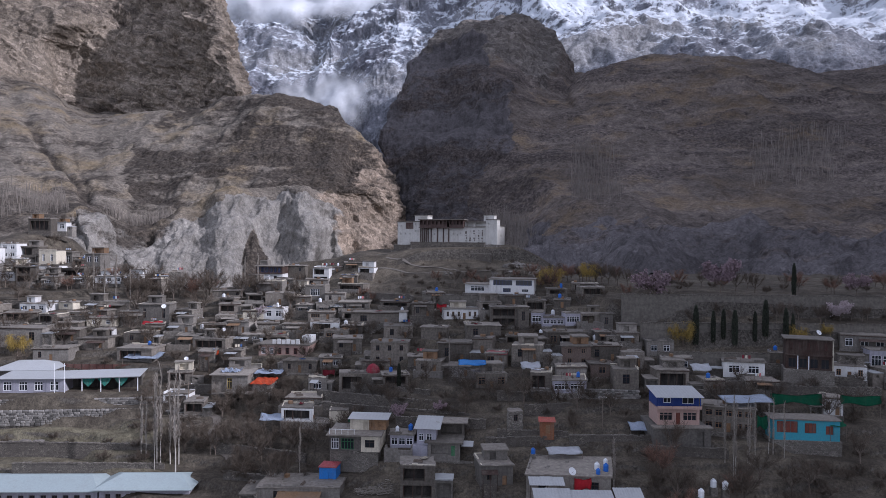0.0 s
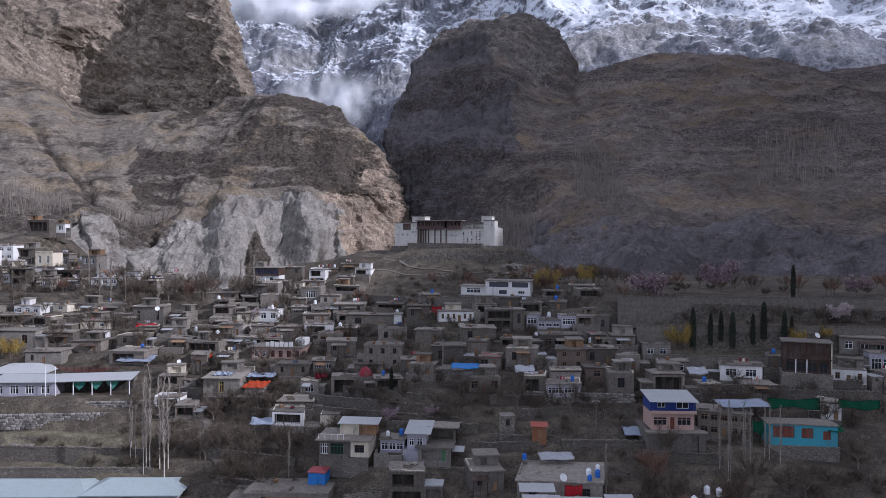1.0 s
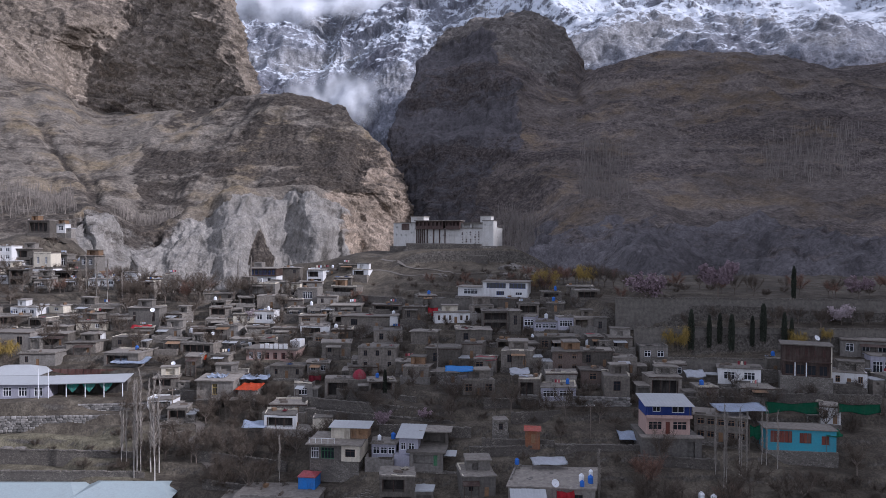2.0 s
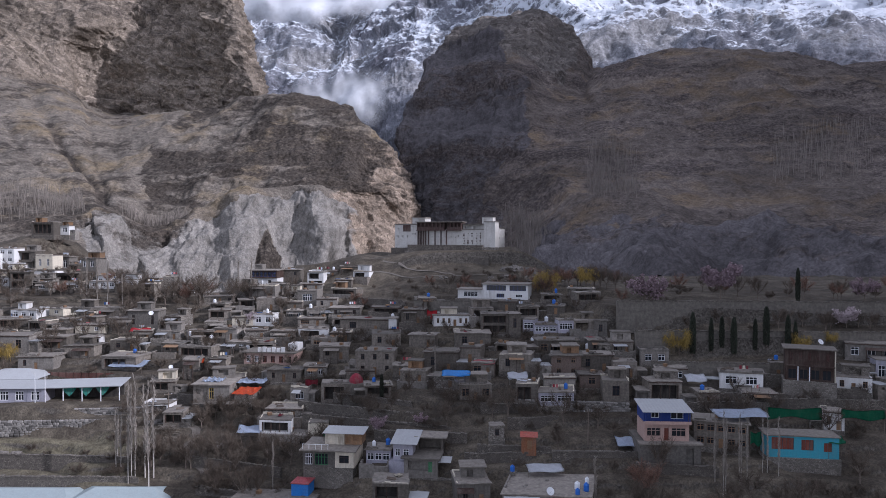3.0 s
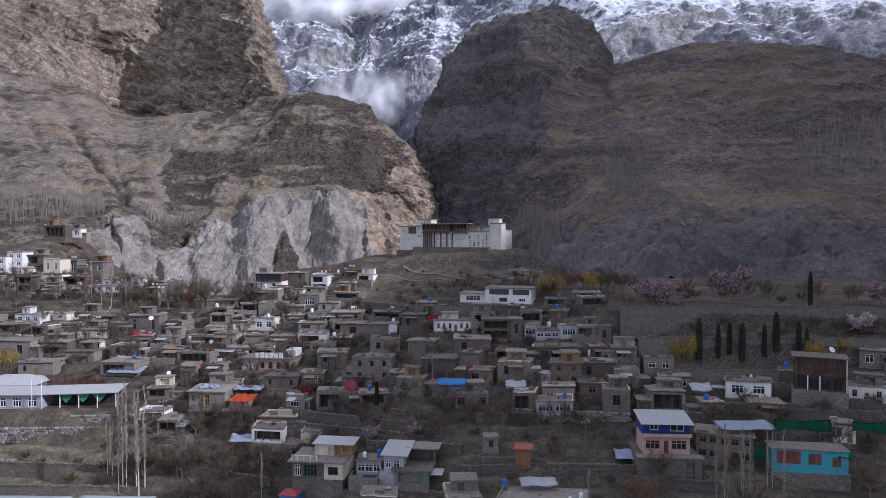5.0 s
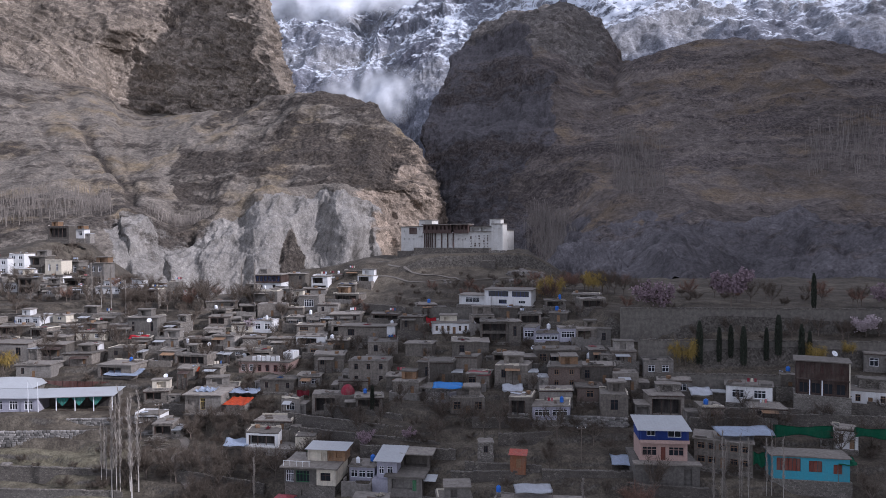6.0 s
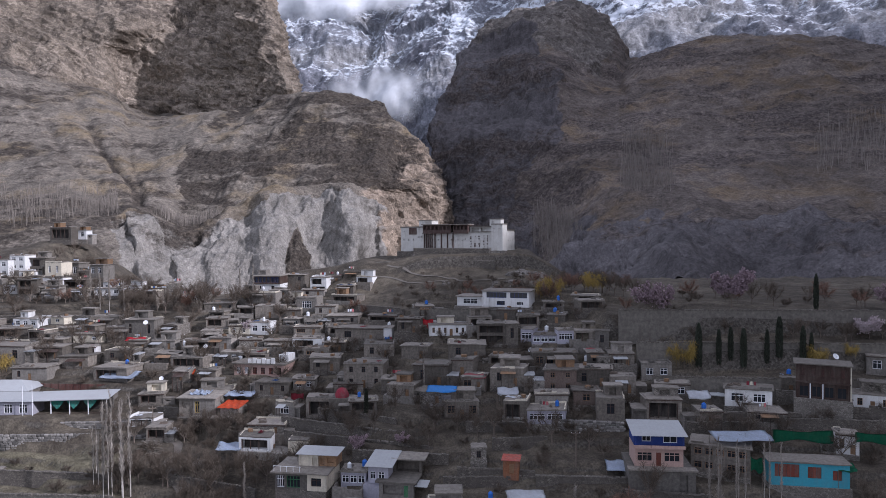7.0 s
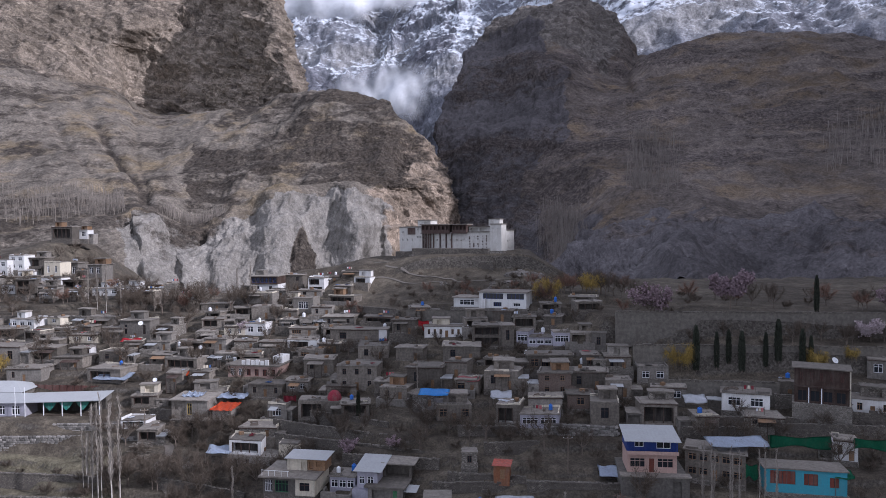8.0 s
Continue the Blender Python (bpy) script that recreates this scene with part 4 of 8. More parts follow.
def pierced(bm, w, z0, z1, holes, depth, y=0.0, back=True, x0=None):
    """A front wall in the plane y, from x0 (or -w/2) on, with openings (x0, x1, z0, z1) that have reveals of that depth."""
    lo = -w / 2 if x0 is None else x0
    xs = sorted({lo, lo + w, *(h[0] for h in holes), *(h[1] for h in holes)})
    zs = sorted({z0, z1, *(h[2] for h in holes), *(h[3] for h in holes)})
    for xa, xb in zip(xs, xs[1:]):
        for za, zb in zip(zs, zs[1:]):
            xm, zm = (xa + xb) / 2, (za + zb) / 2
            if not any(h[0] < xm < h[1] and h[2] < zm < h[3] for h in holes):
                quad(bm, (xa, y, za), (xb, y, za), (xb, y, zb), (xa, y, zb))
    for a, b, c, e in holes:
        d = y + depth
        quad(bm, (a, y, c), (a, y, e), (a, d, e), (a, d, c))
        quad(bm, (b, y, c), (b, d, c), (b, d, e), (b, y, e))
        quad(bm, (a, y, c), (a, d, c), (b, d, c), (b, y, c))
        quad(bm, (a, y, e), (b, y, e), (b, d, e), (a, d, e))
        if back:
            quad(bm, (a, d, c), (a, d, e), (b, d, e), (b, d, c))


def body(w, d, h, holes, depth=0.25, foot=0.0, lean=0.0):
    """House walls: pierced front, plain sides and back, closed top."""
    bm = bmesh.new()
    pierced(bm, w, -foot, h, holes, depth)
    a, b = -w / 2, w / 2
    quad(bm, (b, 0, -foot), (b, d, -foot), (b, d, h), (b, 0, h))
    quad(bm, (a, 0, -foot), (a, 0, h), (a, d, h), (a, d, -foot))
    quad(bm, (a, d, -foot), (a, d, h), (b, d, h), (b, d, -foot))
    quad(bm, (a, 0, h), (b, 0, h), (b, d, h), (a, d, h))
    bmesh.ops.remove_doubles(bm, verts=bm.verts, dist=0.001)
    return bm


def window(parent, x0, x1, z0, z1, y, frame_mat, lights=2, bar=0.09, transom=True, pane=None, label=""):
    """A framed window with mullions; the frame is the window, the pane its part."""
    bm = bmesh.new()
    p = (x1 - x0 - bar) / lights
    t = z0 + (z1 - z0) * 0.68
    rows = ((z0 + bar, t - bar / 2), (t + bar / 2, z1 - bar)) if transom else ((z0 + bar, z1 - bar),)
    gaps = [(x0 + bar + p * k, x0 + p * (k + 1), a, b) for k in range(lights) for a, b in rows]
    pierced(bm, x1 - x0, z0, z1, gaps, 0.07, y, False, x0)
    bmesh.ops.remove_doubles(bm, verts=bm.verts, dist=0.001)
    f = part("window", bm, frame_mat, parent, label)
    bm = bmesh.new()
    quad(bm, (x0, y + 0.075, z0), (x1, y + 0.075, z0), (x1, y + 0.075, z1), (x0, y + 0.075, z1))
    part("pane", bm, pane or GLASS, f)
    return f


def slab(x0, x1, y0, y1, z0, z1, wob=0.08, n=5):
    """A flat mud roof with worn, slightly uneven edges."""
    bm = bmesh.new()
    xs = [x0 + (x1 - x0) * k / n for k in range(n + 1)]
    top, bot = [], []
    ring = [(x, y0) for x in xs] + [(x1, y0 + (y1 - y0) * k / 3) for k in (1, 2)] + [(x, y1) for x in xs[::-1]] + [(x0, y1 - (y1 - y0) * k / 3) for k in (1, 2)]
    tilt = (random.uniform(-0.012, 0.012), random.uniform(-0.01, 0.02)) if wob > 0.05 else (0, 0)
    for x, y in ring:
        lift = tilt[0] * (x - x0) + tilt[1] * (y - y0)
        dx, dy = random.uniform(-wob, wob), random.uniform(-wob, wob)
        bot.append(bm.verts.new((x + dx, y + dy, z0)))
        top.append(bm.verts.new((x + dx, y + dy, z1 + lift + random.uniform(-wob, wob) * 0.9)))
    bm.faces.new(top)
    bm.faces.new(bot[::-1])
    for k in range(len(ring)):
        j = (k + 1) % len(ring)
        bm.faces.new((bot[k], bot[j], top[j], top[k]))
    return bm


def span(w, n, z0, z1, fill=0.6, x0=None, x1=None):
    """n openings set evenly across a front of width w."""
    a, b = (-w / 2 if x0 is None else x0), (w / 2 if x1 is None else x1)
    p = (b - a) / n
    return [(a + p * (k + 0.5 - fill / 2), a + p * (k + 0.5 + fill / 2), z0, z1) for k in range(n)]


# ---- village houses ----
STYLES = {
    # wall, roof, window frame, label
    "mud": (MUD, ROOFMUD, DARKWOOD, "low mud-plastered house with a flat earth roof", "house"),
    "stone": (STONE, ROOFMUD, DARKWOOD, "rough stone house with a flat earth roof", "house"),
    "block": (GREY, ROOFMUD, DARKWOOD, "plain grey cement house with a flat roof", "house"),
    "grey": (GREY, ROOFMUD, WFRAME, "grey cement house with white-framed windows", "house"),
    "white": (WHITE, ROOFMUD, WFRAME, "whitewashed house with white-framed windows", "house"),
    "whitewood": (WHITE, ROOFMUD, TANWOOD, "whitewashed house with wooden doors and windows", "house"),
    "cream": (CREAM, ROOFMUD, WFRAME, "cream-plastered house with a flat roof", "house"),
    "lilac": (LILAC, ROOFMUD, WFRAME, "pale lilac house with a row of white-framed windows", "house"),
    "tan": (MUD, ROOFMUD, TANWOOD, "mud house with carved tan wooden windows", "house"),
    "porch": (MUD, ROOFMUD, DARKWOOD, "mud house with a deep open porch on wooden posts", "house"),
    "whiteporch": (WHITE, ROOFMUD, DARKWOOD, "white house with a deep dark porch", "house"),
    "brown": (surface("brown_plaster", (0.12, 0.09, 0.075), per_object=0.15), ROOFMUD, TANWOOD, "brown two-storey house with shuttered openings", "house"),
}


ROOFS = []


def house(style, x, y, z, w, d, h, yaw=0.0, wins=None, storeys=1, foot=3.0, roof="mud", over=None, fill=None, label=""):
    wall, roof_mat, frame_mat, text, cat = STYLES[style]
    d *= 0.76
    ob = thing("house", x, y, z, label or text, cat, "village houses", yaw)
    rng = random.Random(int(x * 13 + y * 7))
    over = rng.choice((0.04, 0.08, 0.2, 0.35)) if over is None else over
    thick = rng.uniform(0.14, 0.26)
    lean = rng.uniform(-0.22, 0.22) if abs(yaw) < 12 else 0.0
    sh = h / storeys
    holes, kinds = [], []
    for s in range(storeys):
        b = s * sh
        if style in ("porch", "whiteporch"):
            lo, hi = -w / 2 + 0.08 * w, w / 2 - (0.1 if rng.random() < 0.5 else 0.3) * w
            holes.append((lo, hi, b + 0.12 * sh, b + 0.84 * sh))
            kinds.append("porch")
            continue
        n = wins if wins is not None else max(1, round(w / 3.6))
        if not n:
            continue
        f = fill or {"lilac": 0.86, "grey": 0.5, "white": 0.55, "whitewood": 0.42, "tan": 0.7}.get(style, 0.3)
        for k, o in enumerate(span(w * 0.94, n, b + 0.3 * sh, b + 0.78 * sh, f)):
            kind = "window"
            if s == 0 and style in ("mud", "stone", "block", "whitewood", "tan") and k == n // 2 and (wins is None or n > 1):
                o, kind = ((o[0] + o[1]) / 2 - 0.45, (o[0] + o[1]) / 2 + 0.45, 0.02, min(2.0, 0.78 * sh)), "door"
            elif style in ("mud", "stone", "block") and rng.random() < 0.35 and wins is None:
                continue
            holes.append(o)
            kinds.append(kind)
    deep = 1.6 if "porch" in kinds else 0.22
    part("wall", skew(body(w, d, h, holes, deep, foot=0.2), lean), wall, ob)
    if foot > 0.3:
        bm = bmesh.new()
        box(bm, -w / 2 - 0.12, w / 2 + 0.12, -0.12, d + 0.1, -foot, 0.0, 0.05)
        part("plinth", skew(bm, lean), STONE if rng.random() < 0.6 else STONEDARK, ob, "rubble stone footing")
    for o, kind in zip(holes, kinds):
        if kind == "window":
            window(ob, *o, 0.1, frame_mat, max(2, round((o[1] - o[0]) / 0.75)))
        elif kind == "door":
            bm = bmesh.new()
            box(bm, o[0] + 0.04, o[1] - 0.04, 0.12, 0.18, o[2], o[3] - 0.04)
            for k in range(3):
                box(bm, o[0] + 0.12, o[1] - 0.12, 0.1, 0.12, o[2] + 0.15 + k * 0.6, o[2] + 0.6 + k * 0.6)
            part("door", bm, TANWOOD if frame_mat is not WFRAME else WFRAME, ob)
        else:
            # near-black sheet before the recess wall, painting the porch's shade
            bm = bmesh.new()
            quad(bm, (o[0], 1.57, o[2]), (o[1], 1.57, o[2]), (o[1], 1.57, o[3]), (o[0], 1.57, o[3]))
            part("back_wall", bm, PAINTEDSHADE, ob, "near-black sheet standing in for porch shade")
            n = max(2, round((o[1] - o[0]) / 2.2))
            for k in range(n + 1):
                px = o[0] + 0.1 + (o[1] - o[0] - 0.2) * k / n
                bm = bmesh.new()
                box(bm, px - 0.09, px + 0.09, 0.1, 0.28, o[2], o[3])
                part("post", bm, frame_mat, ob)
    if style not in ("lilac", "white") and w > 3 and rng.random() < 0.4:
        plate_bm = bmesh.new()
        box(plate_bm, -w / 2 - 0.1, w / 2 + 0.1, -0.16, 0.0, h - 0.22, h + 0.0, 0.02)
        part("eave_beam", plate_bm, DARKWOOD, ob)
    top = h + (thick if roof == "mud" else 0.06)
    if roof == "mud" and w > 5.5 and rng.random() < 0.24:
        a = rng.uniform(-w / 2 + 0.3, 0.0)
        b = min(a + rng.uniform(2.8, 6.0), w / 2 - 0.2)
        y0, rh = rng.uniform(0.3, 0.55) * d, rng.uniform(1.6, 2.2)
        bm = bmesh.new()
        pierced(bm, b - a, top - 0.1, top + rh, [(a + 0.25 * (b - a), a + (0.5 + 0.3 * rng.random()) * (b - a), top + 0.1, top + rh * 0.8)], 0.8, y0, True, a)
        quad(bm, (b, y0, top - 0.1), (b, d - 0.2, top - 0.1), (b, d - 0.2, top + rh), (b, y0, top + rh))
        quad(bm, (a, y0, top - 0.1), (a, y0, top + rh), (a, d - 0.2, top + rh), (a, d - 0.2, top - 0.1))
        quad(bm, (a, d - 0.2, top - 0.1), (a, d - 0.2, top + rh), (b, d - 0.2, top + rh), (b, d - 0.2, top - 0.1))
        bmesh.ops.remove_doubles(bm, verts=bm.verts, dist=0.001)
        part("upper_room", bm, rng.choice((wall, MUD, GREY, STONE, CREAM, TANWOOD)), ob)
        part("upper_roof", slab(a - 0.25, b + 0.25, y0 - 0.3, d, top + rh + 0.004, top + rh + 0.26), roof_mat, ob)
    else:
        ROOFS.append((x, y + d / 2, z + top, w, d, yaw))
    if roof == "mud" and storeys == 1 and style in ("mud", "stone", "block", "tan", "grey") and rng.random() < 0.5:
        lean_to(ob, rng, w, h)
    if roof == "mud":
        part("roof", skew(slab(-w / 2 - over, w / 2 + over, -over, d + over, h + 0.004, h + thick, 0.14, 8), lean), roof_mat, ob)
        if w > 4:
            part("roof_edge", skew(worn_edge(rng, w, d, h + thick), lean), rng.choice((wall, wall, GREY, STONE, CREAM)), ob)
            if rng.random() < 0.5:
                annex(ob, rng, w, d, h, wall, roof_mat)
            if rng.random() < 0.35 and x > -98:
                part("yard_wall", yard_wall(rng, w), rng.choice((STONE, MUD, STONEDARK, GREY)), ob)
    elif roof == "parapet":
        part("roof", slab(-w / 2 + 0.2, w / 2 - 0.2, 0.2, d - 0.2, h + 0.004, h + 0.06, 0.02), roof_mat, ob)
        bm = bmesh.new()
        for a, b, c, e in ((-w / 2, w / 2, 0, 0.2), (-w / 2, w / 2, d - 0.2, d), (-w / 2, -w / 2 + 0.2, 0.2, d - 0.2), (w / 2 - 0.2, w / 2, 0.2, d - 0.2)):
            box(bm, a, b, c, e, h + 0.004, h + 0.55 + rng.uniform(-0.15, 0.15))
        part("parapet", bm, wall, ob)
    elif roof == "tin":
        part("roof", tin_roof(-w / 2 - 0.5, w / 2 + 0.5, -0.6, d + 0.5, h + 0.02, h + 0.9), TIN, ob, "pale corrugated tin roof")
    return ob


def skew(bm, k):
    """Pulls a plan out of square."""
    for v in bm.verts:
        v.co.x += k * v.co.y
    return bm


def ragged(bm, line, z0, tops, thick):
    """A wall along the line with a stepped, uneven top."""
    rows = []
    for k, ((x, y), top) in enumerate(zip(line, tops)):
        (xa, ya), (xb, yb) = line[max(k - 1, 0)], line[min(k + 1, len(line) - 1)]
        L = math.hypot(xb - xa, yb - ya) or 1.0
        ox, oy = -(yb - ya) / L * thick, (xb - xa) / L * thick
        rows.append([bm.verts.new(q) for q in ((x, y, z0), (x, y, top), (x + ox, y + oy, top), (x + ox, y + oy, z0))])
    for r0, r1 in zip(rows, rows[1:]):
        for i in range(3):
            bm.faces.new((r0[i], r1[i], r1[i + 1], r0[i + 1]))
    bm.faces.new(rows[0]), bm.faces.new(rows[-1][::-1])


def stepped(rng, corners, heights, step=1.1):
    """Points along the corners and a height at each, changing in steps."""
    line, tops, top = [], [], rng.choice(heights)
    for (xa, ya), (xb, yb) in zip(corners, corners[1:]):
        n = max(2, int(math.hypot(xb - xa, yb - ya) / step))
        for k in range(n):
            for e in (0.02, 0.98):
                f = (k + e) / n
                line.append((xa + (xb - xa) * f, ya + (yb - ya) * f))
                tops.append(top + rng.uniform(-0.03, 0.03))
            if rng.random() < 0.5:
                top = rng.choice(heights)
    return line, tops


def worn_edge(rng, w, d, z):
    """A broken low upstand of mud and blocks along the roof edges."""
    bm = bmesh.new()
    a, b, e = -w / 2 + 0.05, w / 2 - 0.05, d - 0.05
    corners = rng.choice((((a, 0.05), (b, 0.05), (b, e)), ((b, 0.05), (b, e), (a, e)), ((b, e), (a, e), (a, 0.05)), ((a, 0.05), (b, 0.05))))
    line, tops = stepped(rng, corners, (0.03, 0.05, 0.1, 0.2, 0.35, 0.5))
    ragged(bm, line, z - 0.12, [z + t for t in tops], 0.22)
    return bm


def annex(ob, rng, w, d, h, wall, roof_mat):
    """A lower room or open store built against one side."""
    s = rng.choice((-1, 1))
    aw, ah, y0 = rng.uniform(1.6, 3.4), h * rng.uniform(0.45, 0.8), rng.uniform(-1.2, 1.5)
    a, b = (w / 2 - 0.05, w / 2 + aw) if s > 0 else (-w / 2 - aw, -w / 2 + 0.05)
    bm = bmesh.new()
    hole = [(a + 0.3, b - 0.3, 0.15, ah * 0.85)] if rng.random() < 0.6 else [(a + 0.25 * aw, a + 0.55 * aw, ah * 0.4, ah * 0.75)]
    pierced(bm, b - a, -2.6, ah, hole, rng.uniform(0.3, 1.2), y0, True, a)
    e = d * rng.uniform(0.6, 0.95)
    quad(bm, (b, y0, -2.6), (b, e, -2.6), (b, e, ah), (b, y0, ah))
    quad(bm, (a, y0, -2.6), (a, y0, ah), (a, e, ah), (a, e, -2.6))
    quad(bm, (a, e, -2.6), (a, e, ah), (b, e, ah), (b, e, -2.6))
    bmesh.ops.remove_doubles(bm, verts=bm.verts, dist=0.001)
    part("annex", bm, rng.choice((wall, MUD, GREY, STONE)), ob)
    part("annex_roof", slab(a - 0.1, b + 0.1, y0 - 0.15, e + 0.1, ah + 0.004, ah + 0.18, 0.12), rng.choice((roof_mat, roof_mat, roof_mat, TIN)), ob)


def yard_wall(rng, w):
    """A rough wall round a small yard before the front, with an uneven top."""
    bm = bmesh.new()
    out, h = rng.uniform(1.8, 3.2), rng.uniform(0.5, 1.3)
    a, b = -w / 2 - rng.uniform(0, 1.5), w / 2 + rng.uniform(-1.5, 1.0)
    line, tops = stepped(rng, ((a, -0.2), (a, -out), (b, -out), (b, -0.2)), (h - 0.3, h, h + 0.1, h + 0.25), 1.4)
    ragged(bm, line, -2.8, tops, 0.4)
    return bm


def lean_to(ob, rng, w, h):
    """An open shelter of poles along part of the front, under a sloping roof of boards, tin or sheeting."""
    a = rng.uniform(-w / 2, -0.1 * w)
    b = a + rng.uniform(0.35, 0.6) * w
    out, top = rng.uniform(1.3, 2.2), h * rng.uniform(0.72, 0.9)
    low = top - rng.uniform(0.2, 0.55)
    part("lean_to_roof", tin_roof(a - 0.2, b + 0.2, -out - 0.2, -0.14, low, top, 0.5), rng.choice((DARKWOOD, ROOFMUD, TANWOOD, TIN, ROOFMUD)), ob)
    for k in range(3):
        px = a + (b - a) * k / 2
        bm = bmesh.new()
        tube(bm, ((px, -out, -2.5), (px + rng.uniform(-0.06, 0.06), -out, low + 0.02)), (0.08, 0.06), 6)
        part("pole", bm, DARKWOOD, ob)
    bm = bmesh.new()
    box(bm, a, b, -out + 0.1, -out + 0.3, -2.5, low * rng.uniform(0.15, 0.45), 0.03)
    part("low_wall", bm, rng.choice((STONE, MUD, STONEDARK)), ob)


def tin_roof(x0, x1, y0, y1, z0, z1, pitch=0.35):
    """A sloping sheet of corrugated tin, low at the front."""
    bm = bmesh.new()
    n = max(6, round((x1 - x0) / pitch))
    rows = []
    for y, z in ((y0, z0), (y1, z1)):
        rows.append([[bm.verts.new((x0 + (x1 - x0) * k / n, y, z + dz + (0.03 if k % 2 else 0.0))) for k in range(n + 1)] for dz in (0.0, 0.06)])
    for k in range(n):
        for lv, flip in ((0, True), (1, False)):
            q = [rows[0][lv][k], rows[0][lv][k + 1], rows[1][lv][k + 1], rows[1][lv][k]]
            bm.faces.new(q[::-1] if flip else q)
        bm.faces.new((rows[0][0][k], rows[0][0][k + 1], rows[0][1][k + 1], rows[0][1][k]))
        bm.faces.new((rows[1][0][k + 1], rows[1][0][k], rows[1][1][k], rows[1][1][k + 1]))
    for k in (0, n):
        q = [rows[0][0][k], rows[0][1][k], rows[1][1][k], rows[1][0][k]]
        bm.faces.new(q if k == 0 else q[::-1])
    return bm


# rows: style, place (front foot), width, depth, height
house("mud", -57.7, 263.0, 43.7, 7.7, 7.0, 6.1, -3, storeys=2)
house("whiteporch", -46.0, 254.0, 43.9, 6.1, 7.0, 5.5, -5, storeys=2)
house("grey", -43.8, 233.2, 39.4, 6.8, 7.0, 4.8, -1, wins=1)
house("block", -61.3, 240.2, 40.7, 9.0, 7.0, 4.4, -4)
house("grey", -44.9, 221.2, 36.2, 5.5, 6.0, 2.6, -5)
house("tan", -46.8, 228.5, 38.1, 5.1, 4.0, 2.7, -1)
house("grey", -37.8, 220.5, 36.6, 5.9, 7.0, 2.7, 5)
house("block", -28.6, 220.8, 37.2, 9.5, 8.0, 2.6, 4)
house("cream", -60.2, 216.8, 34.2, 6.5, 6.0, 2.9, 3)
house("white", -53.8, 217.2, 34.4, 6.5, 7.0, 3.6, -3, wins=2)
house("tan", -38.0, 215.0, 34.8, 8.4, 7.0, 2.3, 0)
house("whiteporch", -35.3, 206.2, 32.3, 8.9, 8.0, 2.7, -3)
house("tan", -30.7, 199.8, 30.9, 7.3, 6.0, 2.3, -4)
house("mud", -20.3, 207.8, 34.1, 14.8, 9.0, 3.8, -5, wins=2)
house("white", -11.5, 205.5, 35.5, 2.4, 5.0, 2.9, -3, wins=0)
house("mud", -26.5, 203.5, 31.9, 5.8, 6.0, 2.5, 5)
house("grey", -56.4, 200.8, 29.3, 5.4, 6.0, 2.5, 4)
house("porch", -49.0, 200.0, 29.3, 8.4, 6.0, 2.3, 4)
house("mud", -13.2, 182.0, 26.7, 10.0, 9.0, 6.0, 4, storeys=2, wins=3)
house("grey", -29.5, 184.8, 25.2, 5.9, 7.0, 2.8, -4)
house("mud", -6.1, 178.8, 27.2, 3.9, 6.0, 2.4, -2)
house("mud", -5.6, 205.8, 36.9, 6.6, 7.0, 4.1, 2, wins=2)
house("whitewood", 6.9, 202.8, 36.7, 12.1, 7.0, 3.0, 3, wins=7)
house("porch", 18.3, 197.0, 35.5, 7.8, 8.0, 5.4, 4, storeys=2)
house("mud", 23.8, 196.5, 35.6, 3.2, 7.0, 5.5, 5, wins=1)
house("lilac", 27.6, 196.8, 35.9, 3.2, 7.0, 3.6, -5, wins=1)
house("lilac", 32.2, 195.5, 35.8, 6.4, 6.0, 2.4, 1, wins=3, over=.15)
house("lilac", 37.7, 194.8, 36.1, 4.3, 6.0, 3.5, 2, wins=1)
house("porch", 42.6, 194.5, 36.2, 5.6, 6.0, 3.4, 0)
house("block", 46.8, 193.2, 35.6, 3.5, 6.0, 4.1, -4, wins=1)
house("mud", 12.2, 190.2, 32.7, 9.6, 9.0, 3.8, -0, wins=2)
house("porch", 20.9, 186.2, 32.2, 5.8, 6.0, 2.0, -5)
house("tan", 34.4, 183.5, 31.9, 10.9, 8.0, 3.8, 5, wins=4)
house("brown", 35.0, 173.2, 28.6, 7.4, 8.0, 5.0, 4, storeys=2, wins=2)
house("mud", 4.1, 179.5, 28.2, 8.5, 8.0, 4.9, 1, wins=2)
house("tan", 14.7, 175.2, 28.2, 5.5, 6.0, 3.0, -2, wins=2)
house("tan", 13.1, 163.0, 24.7, 7.5, 7.0, 3.7, 5, wins=3)
house("porch", 24.7, 162.0, 24.7, 5.1, 7.0, 4.3, 1)
house("lilac", 31.3, 161.2, 24.4, 8.1, 7.0, 2.9, 5, wins=2)
house("block", 32.7, 166.8, 26.5, 7.4, 5.0, 3.0, 4, wins=0)
house("brown", 40.4, 168.0, 26.9, 5.7, 7.0, 3.2, 0, wins=1)
house("block", 44.1, 184.8, 32.7, 3.9, 7.0, 3.0, -1, wins=1)
house("mud", 45.0, 162.8, 25.0, 5.9, 7.0, 4.7, 1, wins=1)
house("grey", 57.6, 178.5, 30.8, 6.9, 7.0, 3.2, -1, wins=2, roof="parapet")
house("grey", 59.7, 171.8, 28.0, 7.6, 6.0, 3.1, -4, wins=2)
house("porch", 56.1, 163.0, 25.1, 7.3, 7.0, 4.6, -2)
house("white", 75.0, 168.5, 27.1, 9.5, 7.0, 3.7, -11, wins=2)
house("whitewood", 99.8, 167.2, 27.1, 7.4, 7.0, 3.2, -20, wins=3)
house("grey", 110.8, 180.0, 32.0, 11.3, 7.0, 4.1, -20, wins=3)
